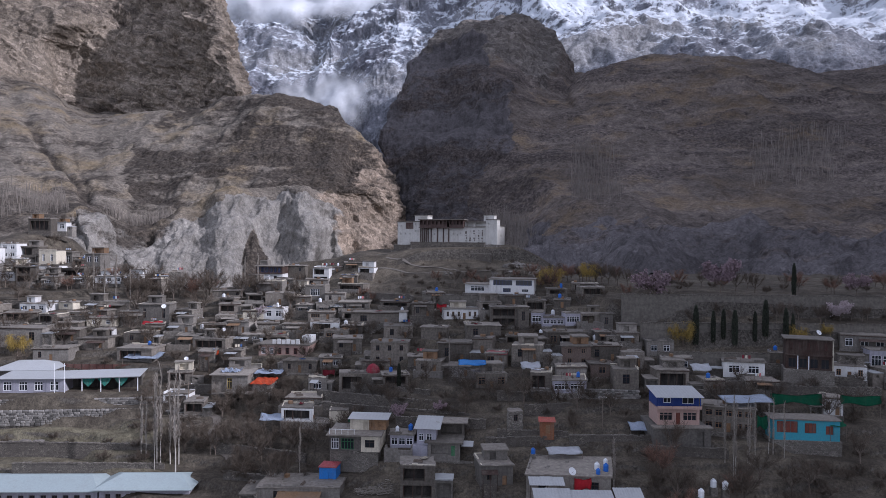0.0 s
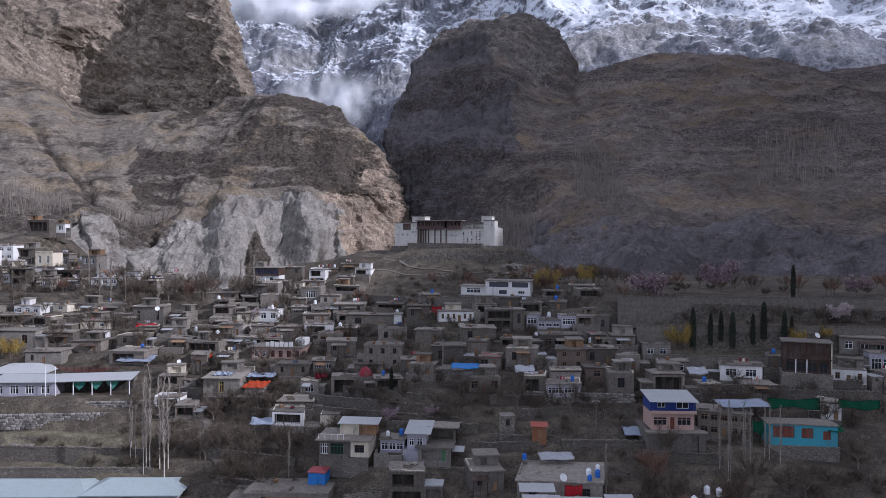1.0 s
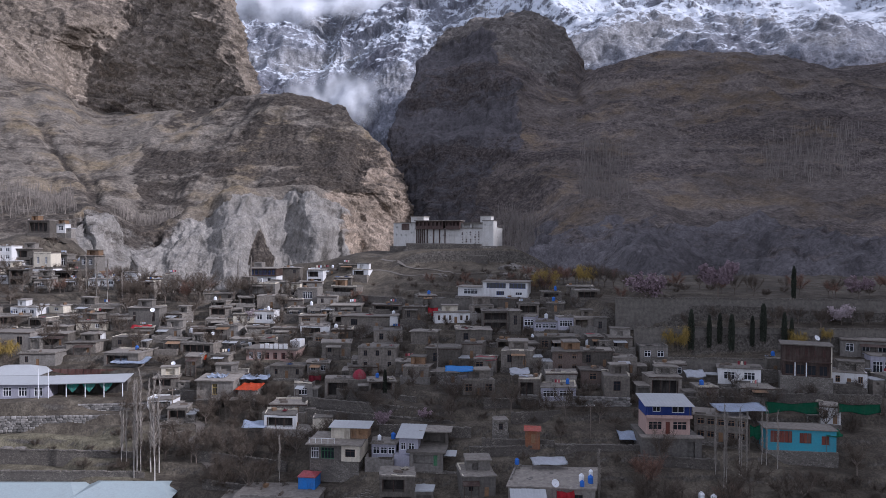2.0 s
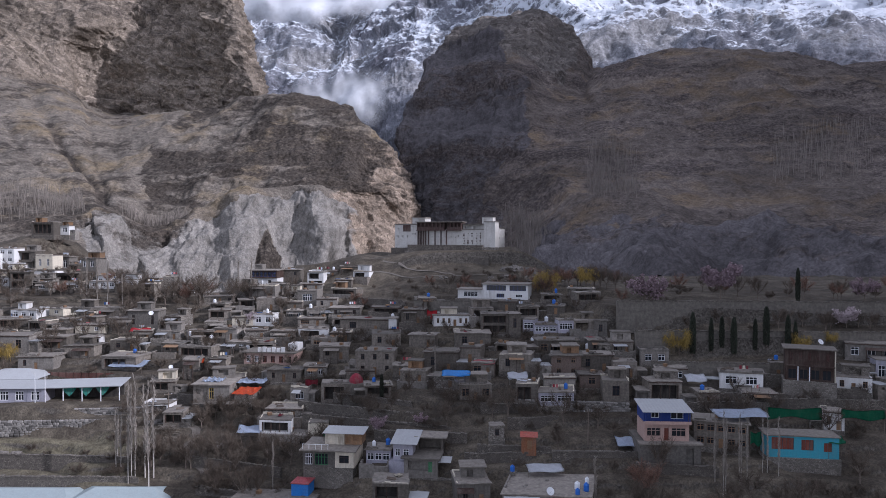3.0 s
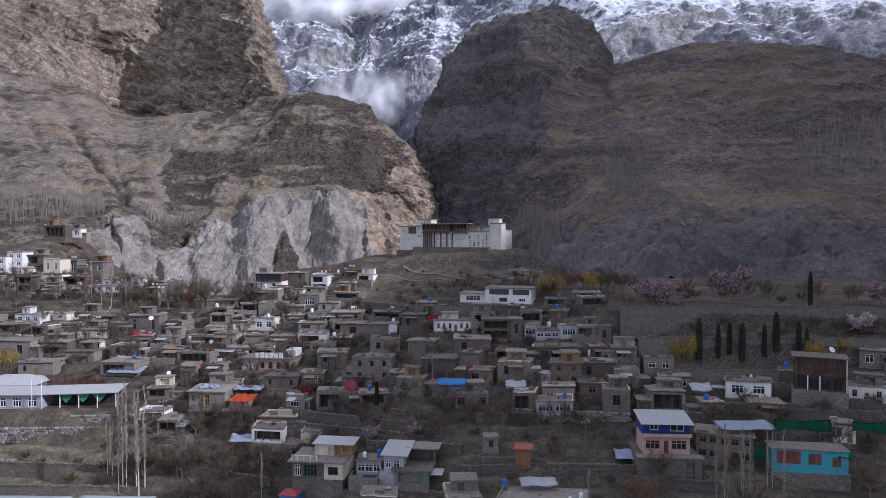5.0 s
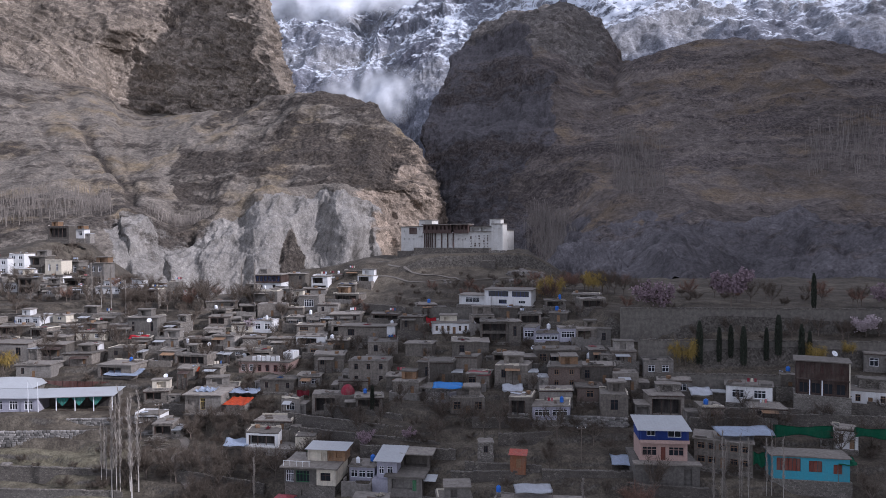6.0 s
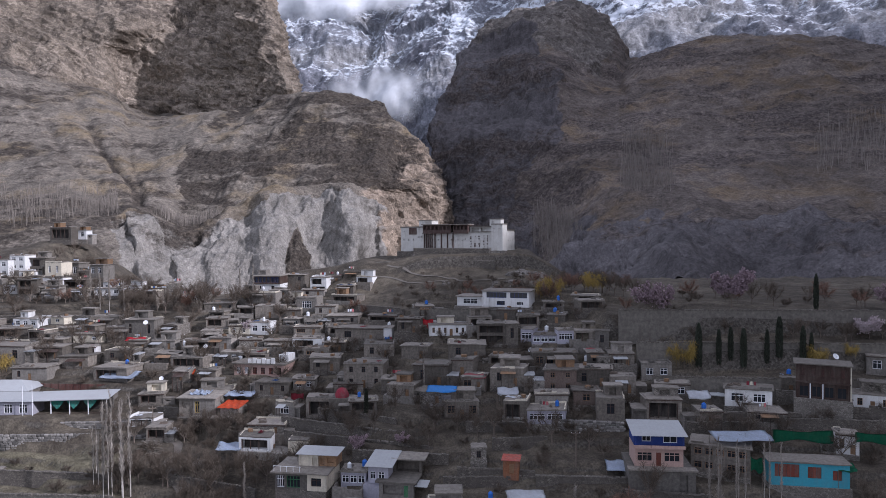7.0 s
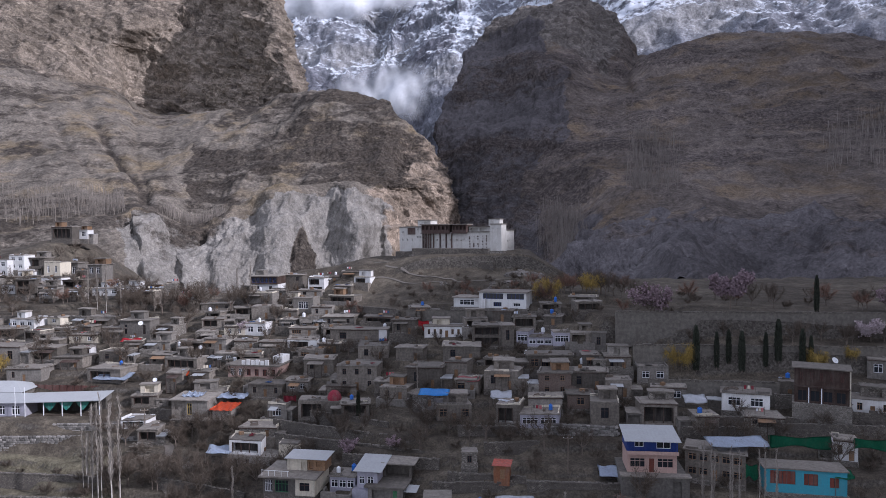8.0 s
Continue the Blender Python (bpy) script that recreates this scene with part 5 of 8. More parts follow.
house("lilac", 114.0, 173.0, 27.5, 10.9, 8.0, 5.7, -13, wins=4)
house("tan", 63.4, 148.2, 19.2, 10.5, 8.0, 5.3, -18, wins=5, storeys=2)
house("whitewood", 89.3, 155.0, 21.5, 4.1, 5.0, 3.8, -15, wins=2)
house("cream", -22.8, 159.2, 17.1, 4.5, 5.0, 2.9, -0, wins=0)
house("lilac", -6.8, 144.5, 15.8, 5.1, 6.0, 3.0, -2, wins=3)
house("block", 12.8, 134.0, 12.0, 6.4, 9.0, 4.0, 6, wins=2)
house("block", 25.9, 128.5, 11.5, 15.7, 14.0, 4.5, -4, wins=3)
house("porch", -2.7, 132.2, 9.7, 6.8, 7.0, 6.6, -1, storeys=2)
house("grey", -30.9, 173.8, 20.9, 4.6, 6.0, 3.8, -4, wins=1)
house("porch", -20.6, 172.5, 21.6, 8.9, 7.0, 4.6, 2)
house("block", -90.3, 212.8, 33.4, 9.8, 8.0, 5.9, -2, wins=3)
house("grey", -96.7, 213.0, 33.5, 8.8, 7.0, 3.4, 3)
house("block", -124.8, 197.0, 28.6, 17.7, 10.0, 5.0, -2, wins=3)
house("block", -26.4, 133.8, 8.2, 16.3, 10.0, 2.9, 1, wins=2)
house("mud", 42.6, 175.5, 29.4, 8.6, 7.0, 4.1, 5)
house("mud", -1.7, 192.0, 32.4, 7.2, 6.0, 3.2, -5)
house("mud", -2.5, 174.5, 26.3, 6.5, 7.0, 2.9, -5)
house("mud", 11.5, 182.8, 30.1, 5.3, 6.0, 3.8, -3)
house("mud", -16.6, 179.8, 24.8, 7.5, 7.0, 3.3, 3)
house("mud", -25.9, 191.5, 28.8, 8.0, 8.0, 3.5, 1)
house("mud", -37.7, 183.8, 24.1, 9.2, 7.0, 3.1, -3)
house("block", -62.4, 208.0, 31.3, 7.0, 7.0, 3.5, -2)
house("porch", -69.8, 206.8, 31.0, 8.7, 6.0, 2.9, -4)
house("mud", -74.5, 198.8, 28.8, 6.7, 6.0, 2.8, -0)
house("porch", -66.9, 196.2, 28.2, 9.9, 7.0, 2.9, -5)
house("block", -79.5, 207.0, 31.2, 7.0, 6.0, 2.6, 2)
house("mud", -89.3, 200.0, 29.1, 8.4, 7.0, 3.0, 5)
house("mud", -100.9, 196.5, 27.9, 8.3, 8.0, 3.0, 5)
house("tan", -111.3, 200.2, 29.4, 8.5, 8.0, 3.4, 3)
house("block", -109.2, 189.5, 25.4, 9.6, 8.0, 3.5, 6)
house("porch", -85.7, 189.8, 25.6, 10.4, 9.0, 3.5, -6)
house("mud", 49.1, 172.8, 28.6, 5.7, 7.0, 3.6, -3)
house("mud", 86.5, 175.5, 28.4, 4.6, 6.0, 3.6, -9)
house("mud", 50.3, 183.2, 32.4, 6.0, 6.0, 3.3, 3)
house("mud", 22.8, 175.5, 29.2, 8.0, 8.0, 4.1, -1)
house("mud", -11.9, 194.8, 31.9, 8.1, 7.0, 3.6, 5)
house("block", -36.2, 228.5, 39.0, 6.7, 6.0, 3.0, 1)
house("mud", -54.9, 229.2, 38.0, 9.6, 6.0, 3.8, 4)
house("mud", -33.7, 259.8, 48.1, 8.6, 7.0, 3.2, -2)
house("white", -170.4, 264.0, 51.8, 6.7, 7.0, 5.7, -4, storeys=2)
house("porch", -164.1, 266.0, 49.1, 8.6, 8.0, 7.3, -1, storeys=2)
house("cream", -153.8, 262.0, 49.3, 7.1, 7.0, 5.5, -4)
house("grey", -151.8, 270.0, 48.2, 6.4, 7.0, 5.9, -1)
house("tan", -163.2, 258.0, 44.7, 13.1, 8.0, 4.7, 6, wins=4)
house("white", -150.5, 256.0, 44.5, 9.7, 8.0, 4.7, -2)
house("porch", -140.8, 256.0, 43.7, 9.7, 7.0, 4.7, -6)
house("grey", -136.1, 262.0, 44.7, 6.2, 8.0, 9.2, -5, storeys=2)
house("white", -128.0, 258.0, 42.8, 5.9, 6.0, 4.7, -4)
house("porch", -159.3, 250.0, 40.1, 10.2, 7.0, 3.3, 3)
house("cream", -133.2, 250.0, 41.2, 9.5, 7.0, 4.2, -2)
house("white", -179.1, 262.0, 49.2, 13.3, 8.0, 6.6, -3, storeys=2)
house("white", -144.6, 268.0, 46.9, 5.0, 6.0, 4.0, -5)
house("mud", -156.4, 270.0, 48.1, 8.2, 6.0, 2.7, 6)
house("porch", -198.7, 330.0, 63.0, 11.1, 8.0, 6.1, -1, foot=2.5)
house("white", -192.5, 335.0, 63.1, 8.5, 8.0, 4.5, -4, foot=2.5)

# the many small houses between, standing close on the slope
def fill_village():
    rng = random.Random(21)
    taken = [(o.matrix_basis.translation.x, o.matrix_basis.translation.y, 4.5) for o in scene.objects if o.parent is None and o.get("category") == "house"]
    for cx, cy, r in ((-16, 141, 7), (1, 142, 7), (51, 144, 8), (77, 144, 9), (-21, 138, 4), (24, 144, 4), (-44, 191, 9), (-66, 256, 7), (89, 165, 7), (18, 216, 14), (-87, 176, 14), (-104, 174, 14), (-32, 159, 7), (-21, 174, 4), (-55, 177, 8), (-46, 176, 7), (-50, 170, 7)):
        taken.append((cx, cy, r))
    made = 0
    zones = ((-150, -60, 196, 222, 26), (-70, 48, 166, 216, 64), (-75, -28, 218, 262, 18), (40, 112, 160, 172, 10), (-165, -98, 244, 276, 46))
    for x0, x1, y0, y1, n in zones:
        for k in range(n * 9):
            w, d, h = rng.uniform(4.5, 10.5), rng.uniform(5, 7.5), rng.uniform(2.1, 2.9)
            x, y = rng.uniform(x0, x1), rng.uniform(y0, y1)
            if any(abs(x - tx) < w / 2 + tr * (0.75 if x < -96 else 1.0) + 0.2 and abs(y - ty) < (5.2 if x < -96 else 6.0) for tx, ty, tr in taken):
                continue
            style = rng.choices(("mud", "porch", "stone", "block", "tan", "grey", "cream", "whiteporch", "white"), (6, 12, 7, 3, 2, 2, 1, 2, 0) if x > -98 else (4, 4, 3, 2, 1, 2, 3, 3, 3))[0]
            house(style, round(x, 1), round(y, 1), float(plain_land(x, y)) + rng.uniform(-0.2, 0.5), w, d, h, rng.uniform(-15, 15))
            taken.append((x, y, w / 2))
            made += 1
            n -= 1
            if n == 0:
                break


fill_village()


def hamlet():
    """Close-built rows climbing the sunny spur."""
    rng = random.Random(8)
    old = [(o.matrix_basis.translation.x, o.matrix_basis.translation.y) for o in scene.objects if o.parent is None and o.get("category") == "house"]
    for row, y0 in enumerate((243, 249, 255, 261, 267, 273)):
        x = -182 + 3 * (row % 2)
        while x < -96 - 1.5 * abs(row - 2):
            w = rng.uniform(4.0, 7.0)
            y = y0 + rng.uniform(-1.5, 1.5)
            if all(abs(x - ox) > w / 2 + 2.6 or abs(y - oy) > 3.6 for ox, oy in old):
                style = rng.choices(("cream", "white", "stone", "grey", "tan", "porch", "whiteporch", "block"), (4, 3, 3, 3, 1, 3, 2, 3))[0]
                tall = rng.random() < 0.35
                house(style, round(x, 1), round(y, 1), float(plain_land(x, y)) + rng.uniform(0.0, 0.8), w, rng.uniform(4.5, 6.5), rng.uniform(4.6, 5.6) if tall else rng.uniform(2.4, 3.2), rng.uniform(-24, 18), storeys=2 if tall else 1)
            x += w + rng.uniform(0.3, 2.0)


hamlet()

# ---- buildings with a shape of their own ----
def plate(name, parent, mat, x0, x1, y0, y1, z0, z1, label="", jitter=0.0):
    bm = bmesh.new()
    box(bm, x0, x1, y0, y1, z0, z1, jitter)
    return part(name, bm, mat, parent, label)


def plain_body(x0, x1, y0, y1, z0, z1, holes=(), depth=0.25, side=()):
    """Walls between the given limits; the front and the right side may be pierced."""
    bm = bmesh.new()
    pierced(bm, x1 - x0, z0, z1, list(holes), depth, y0, True, x0)
    if side:
        sb = bmesh.new()
        pierced(sb, y1 - y0, z0, z1, list(side), depth, 0.0, True, y0)
        for v in sb.verts:
            v.co = Vector((x1 - v.co.y, v.co.x, v.co.z))
        me = bpy.data.meshes.new("side")
        sb.to_mesh(me)
        sb.free()
        bm.from_mesh(me)
        bpy.data.meshes.remove(me)
    else:
        quad(bm, (x1, y0, z0), (x1, y1, z0), (x1, y1, z1), (x1, y0, z1))
    quad(bm, (x0, y0, z0), (x0, y0, z1), (x0, y1, z1), (x0, y1, z0))
    quad(bm, (x0, y1, z0), (x0, y1, z1), (x1, y1, z1), (x1, y1, z0))
    quad(bm, (x0, y0, z1), (x1, y0, z1), (x1, y1, z1), (x0, y1, z1))
    bmesh.ops.remove_doubles(bm, verts=bm.verts, dist=0.001)
    return bm


FORTWHITE = surface("fort_limewash", (0.52, 0.51, 0.48), grain=2.5, spread=0.12, per_object=0.03, dirt=(0.28, 0.25, 0.21), dirt_amount=0.45)
GALLERY = surface("old_gallery_wood", (0.06, 0.036, 0.031), spread=0.35, per_object=0.15, rough=0.75)


def fort():
    ob = thing("fort", -19.2, 274.0, 57.6, "old whitewashed hilltop fort with dark timber galleries and flat roofs", "fort", "", -14.4)
    tiny = [(x, x + 0.55, z, z + 0.75) for x, z in ((1.1, 4.6), (3.1, 4.6), (5.1, 4.6), (1.2, 7.6), (7.3, 5.6), (8.4, 5.6), (7.4, 8.4))]
    part("left_wing", plain_body(0, 9.4, 0, 14, -2.5, 9.6, tiny, 0.5), FORTWHITE, ob)
    part("roof", slab(-0.25, 9.6, -0.25, 14.2, 9.604, 9.9, 0.06), ROOFMUD, ob)
    plate("screen", ob, GALLERY, 3.4, 6.6, -0.12, 0.2, 6.9, 9.45, "dark carved timber screen window")
    part("upper_room", plain_body(6.2, 11.5, 3.2, 10, 9.9, 12.2, ((8.6, 11.0, 10.5, 11.7),), 0.4), FORTWHITE, ob)
    part("roof", slab(5.9, 11.8, 2.9, 10.2, 12.204, 12.5, 0.05), ROOFMUD, ob)
    # middle range: white wall under a timber gallery
    dots = [(12.6 + 2.6 * k, 13.1 + 2.6 * k, 4.6, 5.2) for k in range(5)] + [(24.6 + 1.2 * k, 25.0 + 1.2 * k, 4.4 + 0.5 * (k % 2), 4.9 + 0.5 * (k % 2)) for k in range(2)]
    part("main_wall", plain_body(9.4, 36.2, 0.25, 15, -1.0, 7.6, dots + [(26.4, 28.4, -0.6, 0.9)], 0.6), FORTWHITE, ob)
    for x in (9.7, 10.5, 11.2, 12.0, 12.8, 14.0, 16.6, 19.0, 21.2):
        plate("timber_post", ob, GALLERY, x - 0.16, x + 0.16, -0.35, 0.2, -0.6, 7.4)
    for a, b in ((9.4, 20.6), (21.6, 27.2)):
        holes = span(b - a, max(3, round((b - a) / 1.5)), 8.6, 10.1, 0.62, a, b)
        part("gallery", plain_body(a, b, -0.75, 5, 7.4, 10.4, holes, 0.9), GALLERY, ob, "dark carved timber gallery")
        part("roof", slab(a - 0.5, b + 0.5, -1.4, 5.5, 10.404, 10.75, 0.07), ROOFMUD, ob)
        plate("sill_beam", ob, GALLERY, a - 0.3, b + 0.3, -1.0, -0.76, 7.2, 7.5)
    part("parapet_room", plain_body(27.2, 36.2, 2.0, 12, 7.604, 9.6, ((28.0, 30.6, 7.9, 9.2), (31.4, 34.2, 7.9, 9.2)), 1.2), FORTWHITE, ob)
    part("roof", slab(26.8, 36.6, 0.9, 12.4, 9.604, 9.9, 0.06), ROOFMUD, ob)
    part("cornice", slab(27.2, 36.2, -0.1, 1.9, 7.604, 7.85, 0.06), ROOFMUD, ob)
    # raised dark blocks stand in for the dark putlog holes
    for k, x in enumerate((28.0, 29.6, 31.2, 33.0, 34.4)):
        for r in range(6):
            zz = 1.2 + r * 0.95 + random.uniform(-0.15, 0.15)
            if random.random() < 0.85:
                plate("beam_end", ob, GALLERY, x + random.uniform(-0.2, 0.2), x + 0.34, 0.1, 0.3, zz, zz + random.uniform(0.25, 0.7))
    # corner tower and side wall
    part("tower", plain_body(36.2, 40.4, -0.35, 6, -3.0, 10.4, ((37.0, 37.5, 8.6, 9.2), (39.0, 39.5, 8.6, 9.2)), 0.4), FORTWHITE, ob)
    part("roof", slab(36.0, 40.6, -0.55, 6.2, 10.404, 10.7, 0.05), ROOFMUD, ob)
    part("turret", plain_body(34.4, 38.6, 3.5, 8, 9.9, 12.3, ((35.3, 36.0, 10.8, 11.6),), 0.4), FORTWHITE, ob)
    part("roof", slab(34.2, 38.8, 3.3, 8.2, 12.304, 12.5, 0.05), ROOFMUD, ob)
    part("side_wing", plain_body(30, 40.15, 6, 17.5, -2.0, 8.2, (), 0.3, ((8.0, 8.5, 4.0, 4.7), (11, 11.5, 4.0, 4.7), (14, 14.5, 4.0, 4.7), (9, 9.5, 1.5, 2.1), (13, 13.5, 1.5, 2.1))), FORTWHITE, ob)
    part("roof", slab(29.8, 40.4, 6.2, 17.8, 8.204, 8.5, 0.06), ROOFMUD, ob)
    for a, b, y0, z0, z1 in ((5.5, 22.5, -3.2, -6, -0.7), (22.0, 41.5, -4.5, -7.5, -2.6), (-2.0, 6.5, -2.0, -6, -2.2)):
        plate("retaining_wall", ob, STONE, a, b, y0, y0 + 4.4, z0, z1, "rubble stone retaining wall", 0.25)
    return ob


fort()


def lodge():
    ob = thing("lodge", 7.1, 218.0, 43.5, "two-storey white lodge with wide dark windows", "house", "", -11.6)
    w = WHITE
    part("wall", plain_body(0, 8.0, 0.6, 8, -1, 2.7, ((1.9, 6.3, 0.6, 2.1), (6.9, 7.5, 1.5, 2.1)), 0.2), w, ob)
    window(ob, 1.9, 6.3, 0.6, 2.1, 0.66, WFRAME, 4, 0.07)
    part("roof", slab(-0.4, 8.0, 0.1, 8.3, 2.704, 2.95, 0.03), ROOFMUD, ob, "flat concrete roof slab")
    holes = [(9.2, 15.2, 2.6, 4.2), (16.3, 21.3, 2.6, 4.2), (12.3, 14.7, 0.5, 1.7), (18.2, 20.2, 0.6, 1.5)]
    part("wing", plain_body(8.0, 21.9, 0, 9, -1, 4.45, holes, 0.25), w, ob)
    for h, n in zip(holes, (6, 4, 4, 3)):
        window(ob, *h, 0.15, BLUE if n != 3 else WFRAME, n, 0.07, False)
    part("roof", slab(7.6, 22.4, -0.5, 9.3, 4.454, 4.7, 0.03), ROOFMUD, ob, "flat concrete roof slab")
    bm = bmesh.new()
    for k in range(9):
        box(bm, 8.1 + 0.22 * k, 8.32 + 0.22 * k, -0.9, -0.02, 0, 0.3 + 0.3 * k)
    part("steps", bm, w, ob, "white outside steps")
    plate("plinth", ob, STONE, -0.6, 22.6, -0.8, 8, -2.4, -0.05, "", 0.05)
    return ob


lodge()


EARTHWALL = surface("earth_wall", (0.15, 0.137, 0.118), grain=1.0, spread=0.35, per_object=0.1, dirt=(0.09, 0.08, 0.068))


def fort_terrace():
    ob = thing("terrace_wall", -19.2, 274.0, 57.6, "earth-coloured retaining wall below the old fort", "wall", "", -14.4)
    part("wall_face", slab(6.4, 35.9, -2.6, -0.45, -6.0, 1.75, 0.12, 6), STONEDARK, ob)
    part("lower_wall", slab(-0.8, 6.3, -1.9, -0.2, -6.0, 0.55, 0.12, 5), STONEDARK, ob)
    part("bastion", slab(35.95, 42.0, -3.2, -0.45, -7.0, 0.9, 0.15, 5), STONE, ob, "rubble stone footing")
    part("middle_terrace", slab(-7.0, 40.0, -8.5, -2.65, -12.0, -3.4, 0.35, 12), EARTHWALL, ob, "earth-plastered terrace wall")
    part("end_terrace", slab(38.0, 53.0, -6.5, 4.0, -14.0, -6.2, 0.35, 8), STONE, ob, "pale rubble terrace wall")
    part("low_parapet", slab(16.0, 40.0, -8.9, -8.3, -6.0, -2.7, 0.2, 12), STONEDARK, ob)


fort_terrace()


def timber_house():
    ob = thing("timber_house", 89.0, 165.3, 29.8, "dark brown timber two-storey house on a stone plinth", "house", "", -20)
    low = span(9.4, 4, 0.3, 2.6, 0.74)
    up = span(9.2, 5, 4.6, 6.5, 0.42)
    part("wall", body(10.0, 5.6, 7.2, low + up, 0.35), DARKWOOD, ob)
    for o in low:
        window(ob, *o, 0.2, DARKWOOD, 2, 0.1, False)
    for o in up:
        window(ob, *o, 0.12, DARKWOOD, 2, 0.12, False, surface("dull_shutters", (0.075, 0.038, 0.034), per_object=0.1))
    for k in range(5):
        x = -4.7 + 2.35 * k
        plate("post", ob, WFRAME if k in (1, 2) else DARKWOOD, x - 0.1, x + 0.1, -0.3, -0.1, 0, 3.3)
    plate("balcony", ob, DARKWOOD, -5.1, 5.1, -0.5, 0.01, 3.3, 3.6)
    plate("gable_strip", ob, CREAM, 5.004, 5.25, -0.2, 5.6, 0, 7.2, "pale plastered end wall")
    part("roof", slab(-5.5, 5.5, -0.6, 6.0, 7.204, 7.45, 0.03), ROOFMUD, ob)
    plate("plinth", ob, STONE, -5.4, 5.4, -0.7, 5.9, -7.5, -0.01, "rubble stone plinth", 0.04)
    return ob


timber_house()


def pink_house():
    ob = thing("pink_house", 51.3, 144.0, 21.8, "pink and blue two-storey house under a white tin roof", "house", "", 0)
    low = [(-3.9, -1.2, 0.9, 2.6), (-0.5, 0.4, 0.05, 2.6), (1.0, 3.8, 0.9, 2.6)]
    part("wall", plain_body(-4.4, 4.4, 0, 6.4, 0, 3.5, low, 0.3), PINK, ob)
    window(ob, *low[0], 0.18, PINK, 3, 0.1), window(ob, *low[2], 0.18, PINK, 3, 0.1)
    plate("door", ob, REDWOOD, low[1][0], low[1][1], 0.2, 0.28, 0.05, 2.6)
    plate("balcony", ob, PINK, -4.6, 4.6, -0.9, 0.0, 3.504, 3.7)
    bm = bmesh.new()
    for k in range(3):
        box(bm, -4.6 + 3.1 * k, -1.6 + 3.1 * k, -0.9, -0.8, 3.7, 4.15)
    part("balustrade", bm, PINK, ob)
    up = [(-3.0, -1.4, 4.5, 5.6), (0.9, 3.4, 4.3, 5.7)]
    part("upper_wall", plain_body(-4.4, 4.4, 0.5, 6.4, 3.704, 5.95, up, 0.25), BLUE, ob, "deep blue painted upper storey")
    for o in up:
        window(ob, *o, 0.6, WFRAME, 2, 0.1, False)
    for x in (-4.3, 4.3):
        plate("post", ob, BLUE, x - 0.1, x + 0.1, -0.8, -0.6, 3.7, 5.9)
    part("roof", tin_roof(-5.0, 5.0, -1.2, 6.9, 5.95, 6.8), TIN, ob, "white corrugated tin roof")
    part("base", plain_body(-5.6, 6.3, -1.6, 9, -5.5, -0.3, ((3.4, 4.9, -4.2, -1.0),), 0.6), GREY, ob, "rough grey cement base storey")
    part("terrace", slab(-5.8, 6.6, -1.9, 0.0, -0.296, -0.004, 0.04), ROOFMUD, ob)
    return ob


pink_house()


def teal_house():
    ob = thing("teal_house", 78.2, 144.0, 19.0, "long low turquoise house with red-brown shutters", "house", "", -5)
    holes = [(-6.2, -2.0, 1.4, 3.8), (-0.6, 1.7, 1.4, 3.5), (3.6, 5.1, 1.2, 3.0)]
    part("wall", plain_body(-7.0, 6.4, 0, 4.4, -0.2, 4.1, holes, 0.25), TEAL, ob)
    for o in holes:
        n = max(2, round((o[1] - o[0]) / 0.75))
        for k in range(n):
            bm = bmesh.new()
            a = o[0] + (o[1] - o[0]) * k / n
            box(bm, a + 0.03, a + (o[1] - o[0]) / n - 0.03, 0.12, 0.18, o[2] + 0.03, o[3] - 0.03)
            part("shutter", bm, REDWOOD, ob)
    part("roof", slab(-7.4, 6.7, -0.3, 4.8, 4.104, 4.35, 0.08, 8), ROOFMUD, ob)
    plate("plinth", ob, STONE, -7.3, 6.7, -0.3, 4.5, -4.2, -0.15, "", 0.05)
    return ob


teal_house()


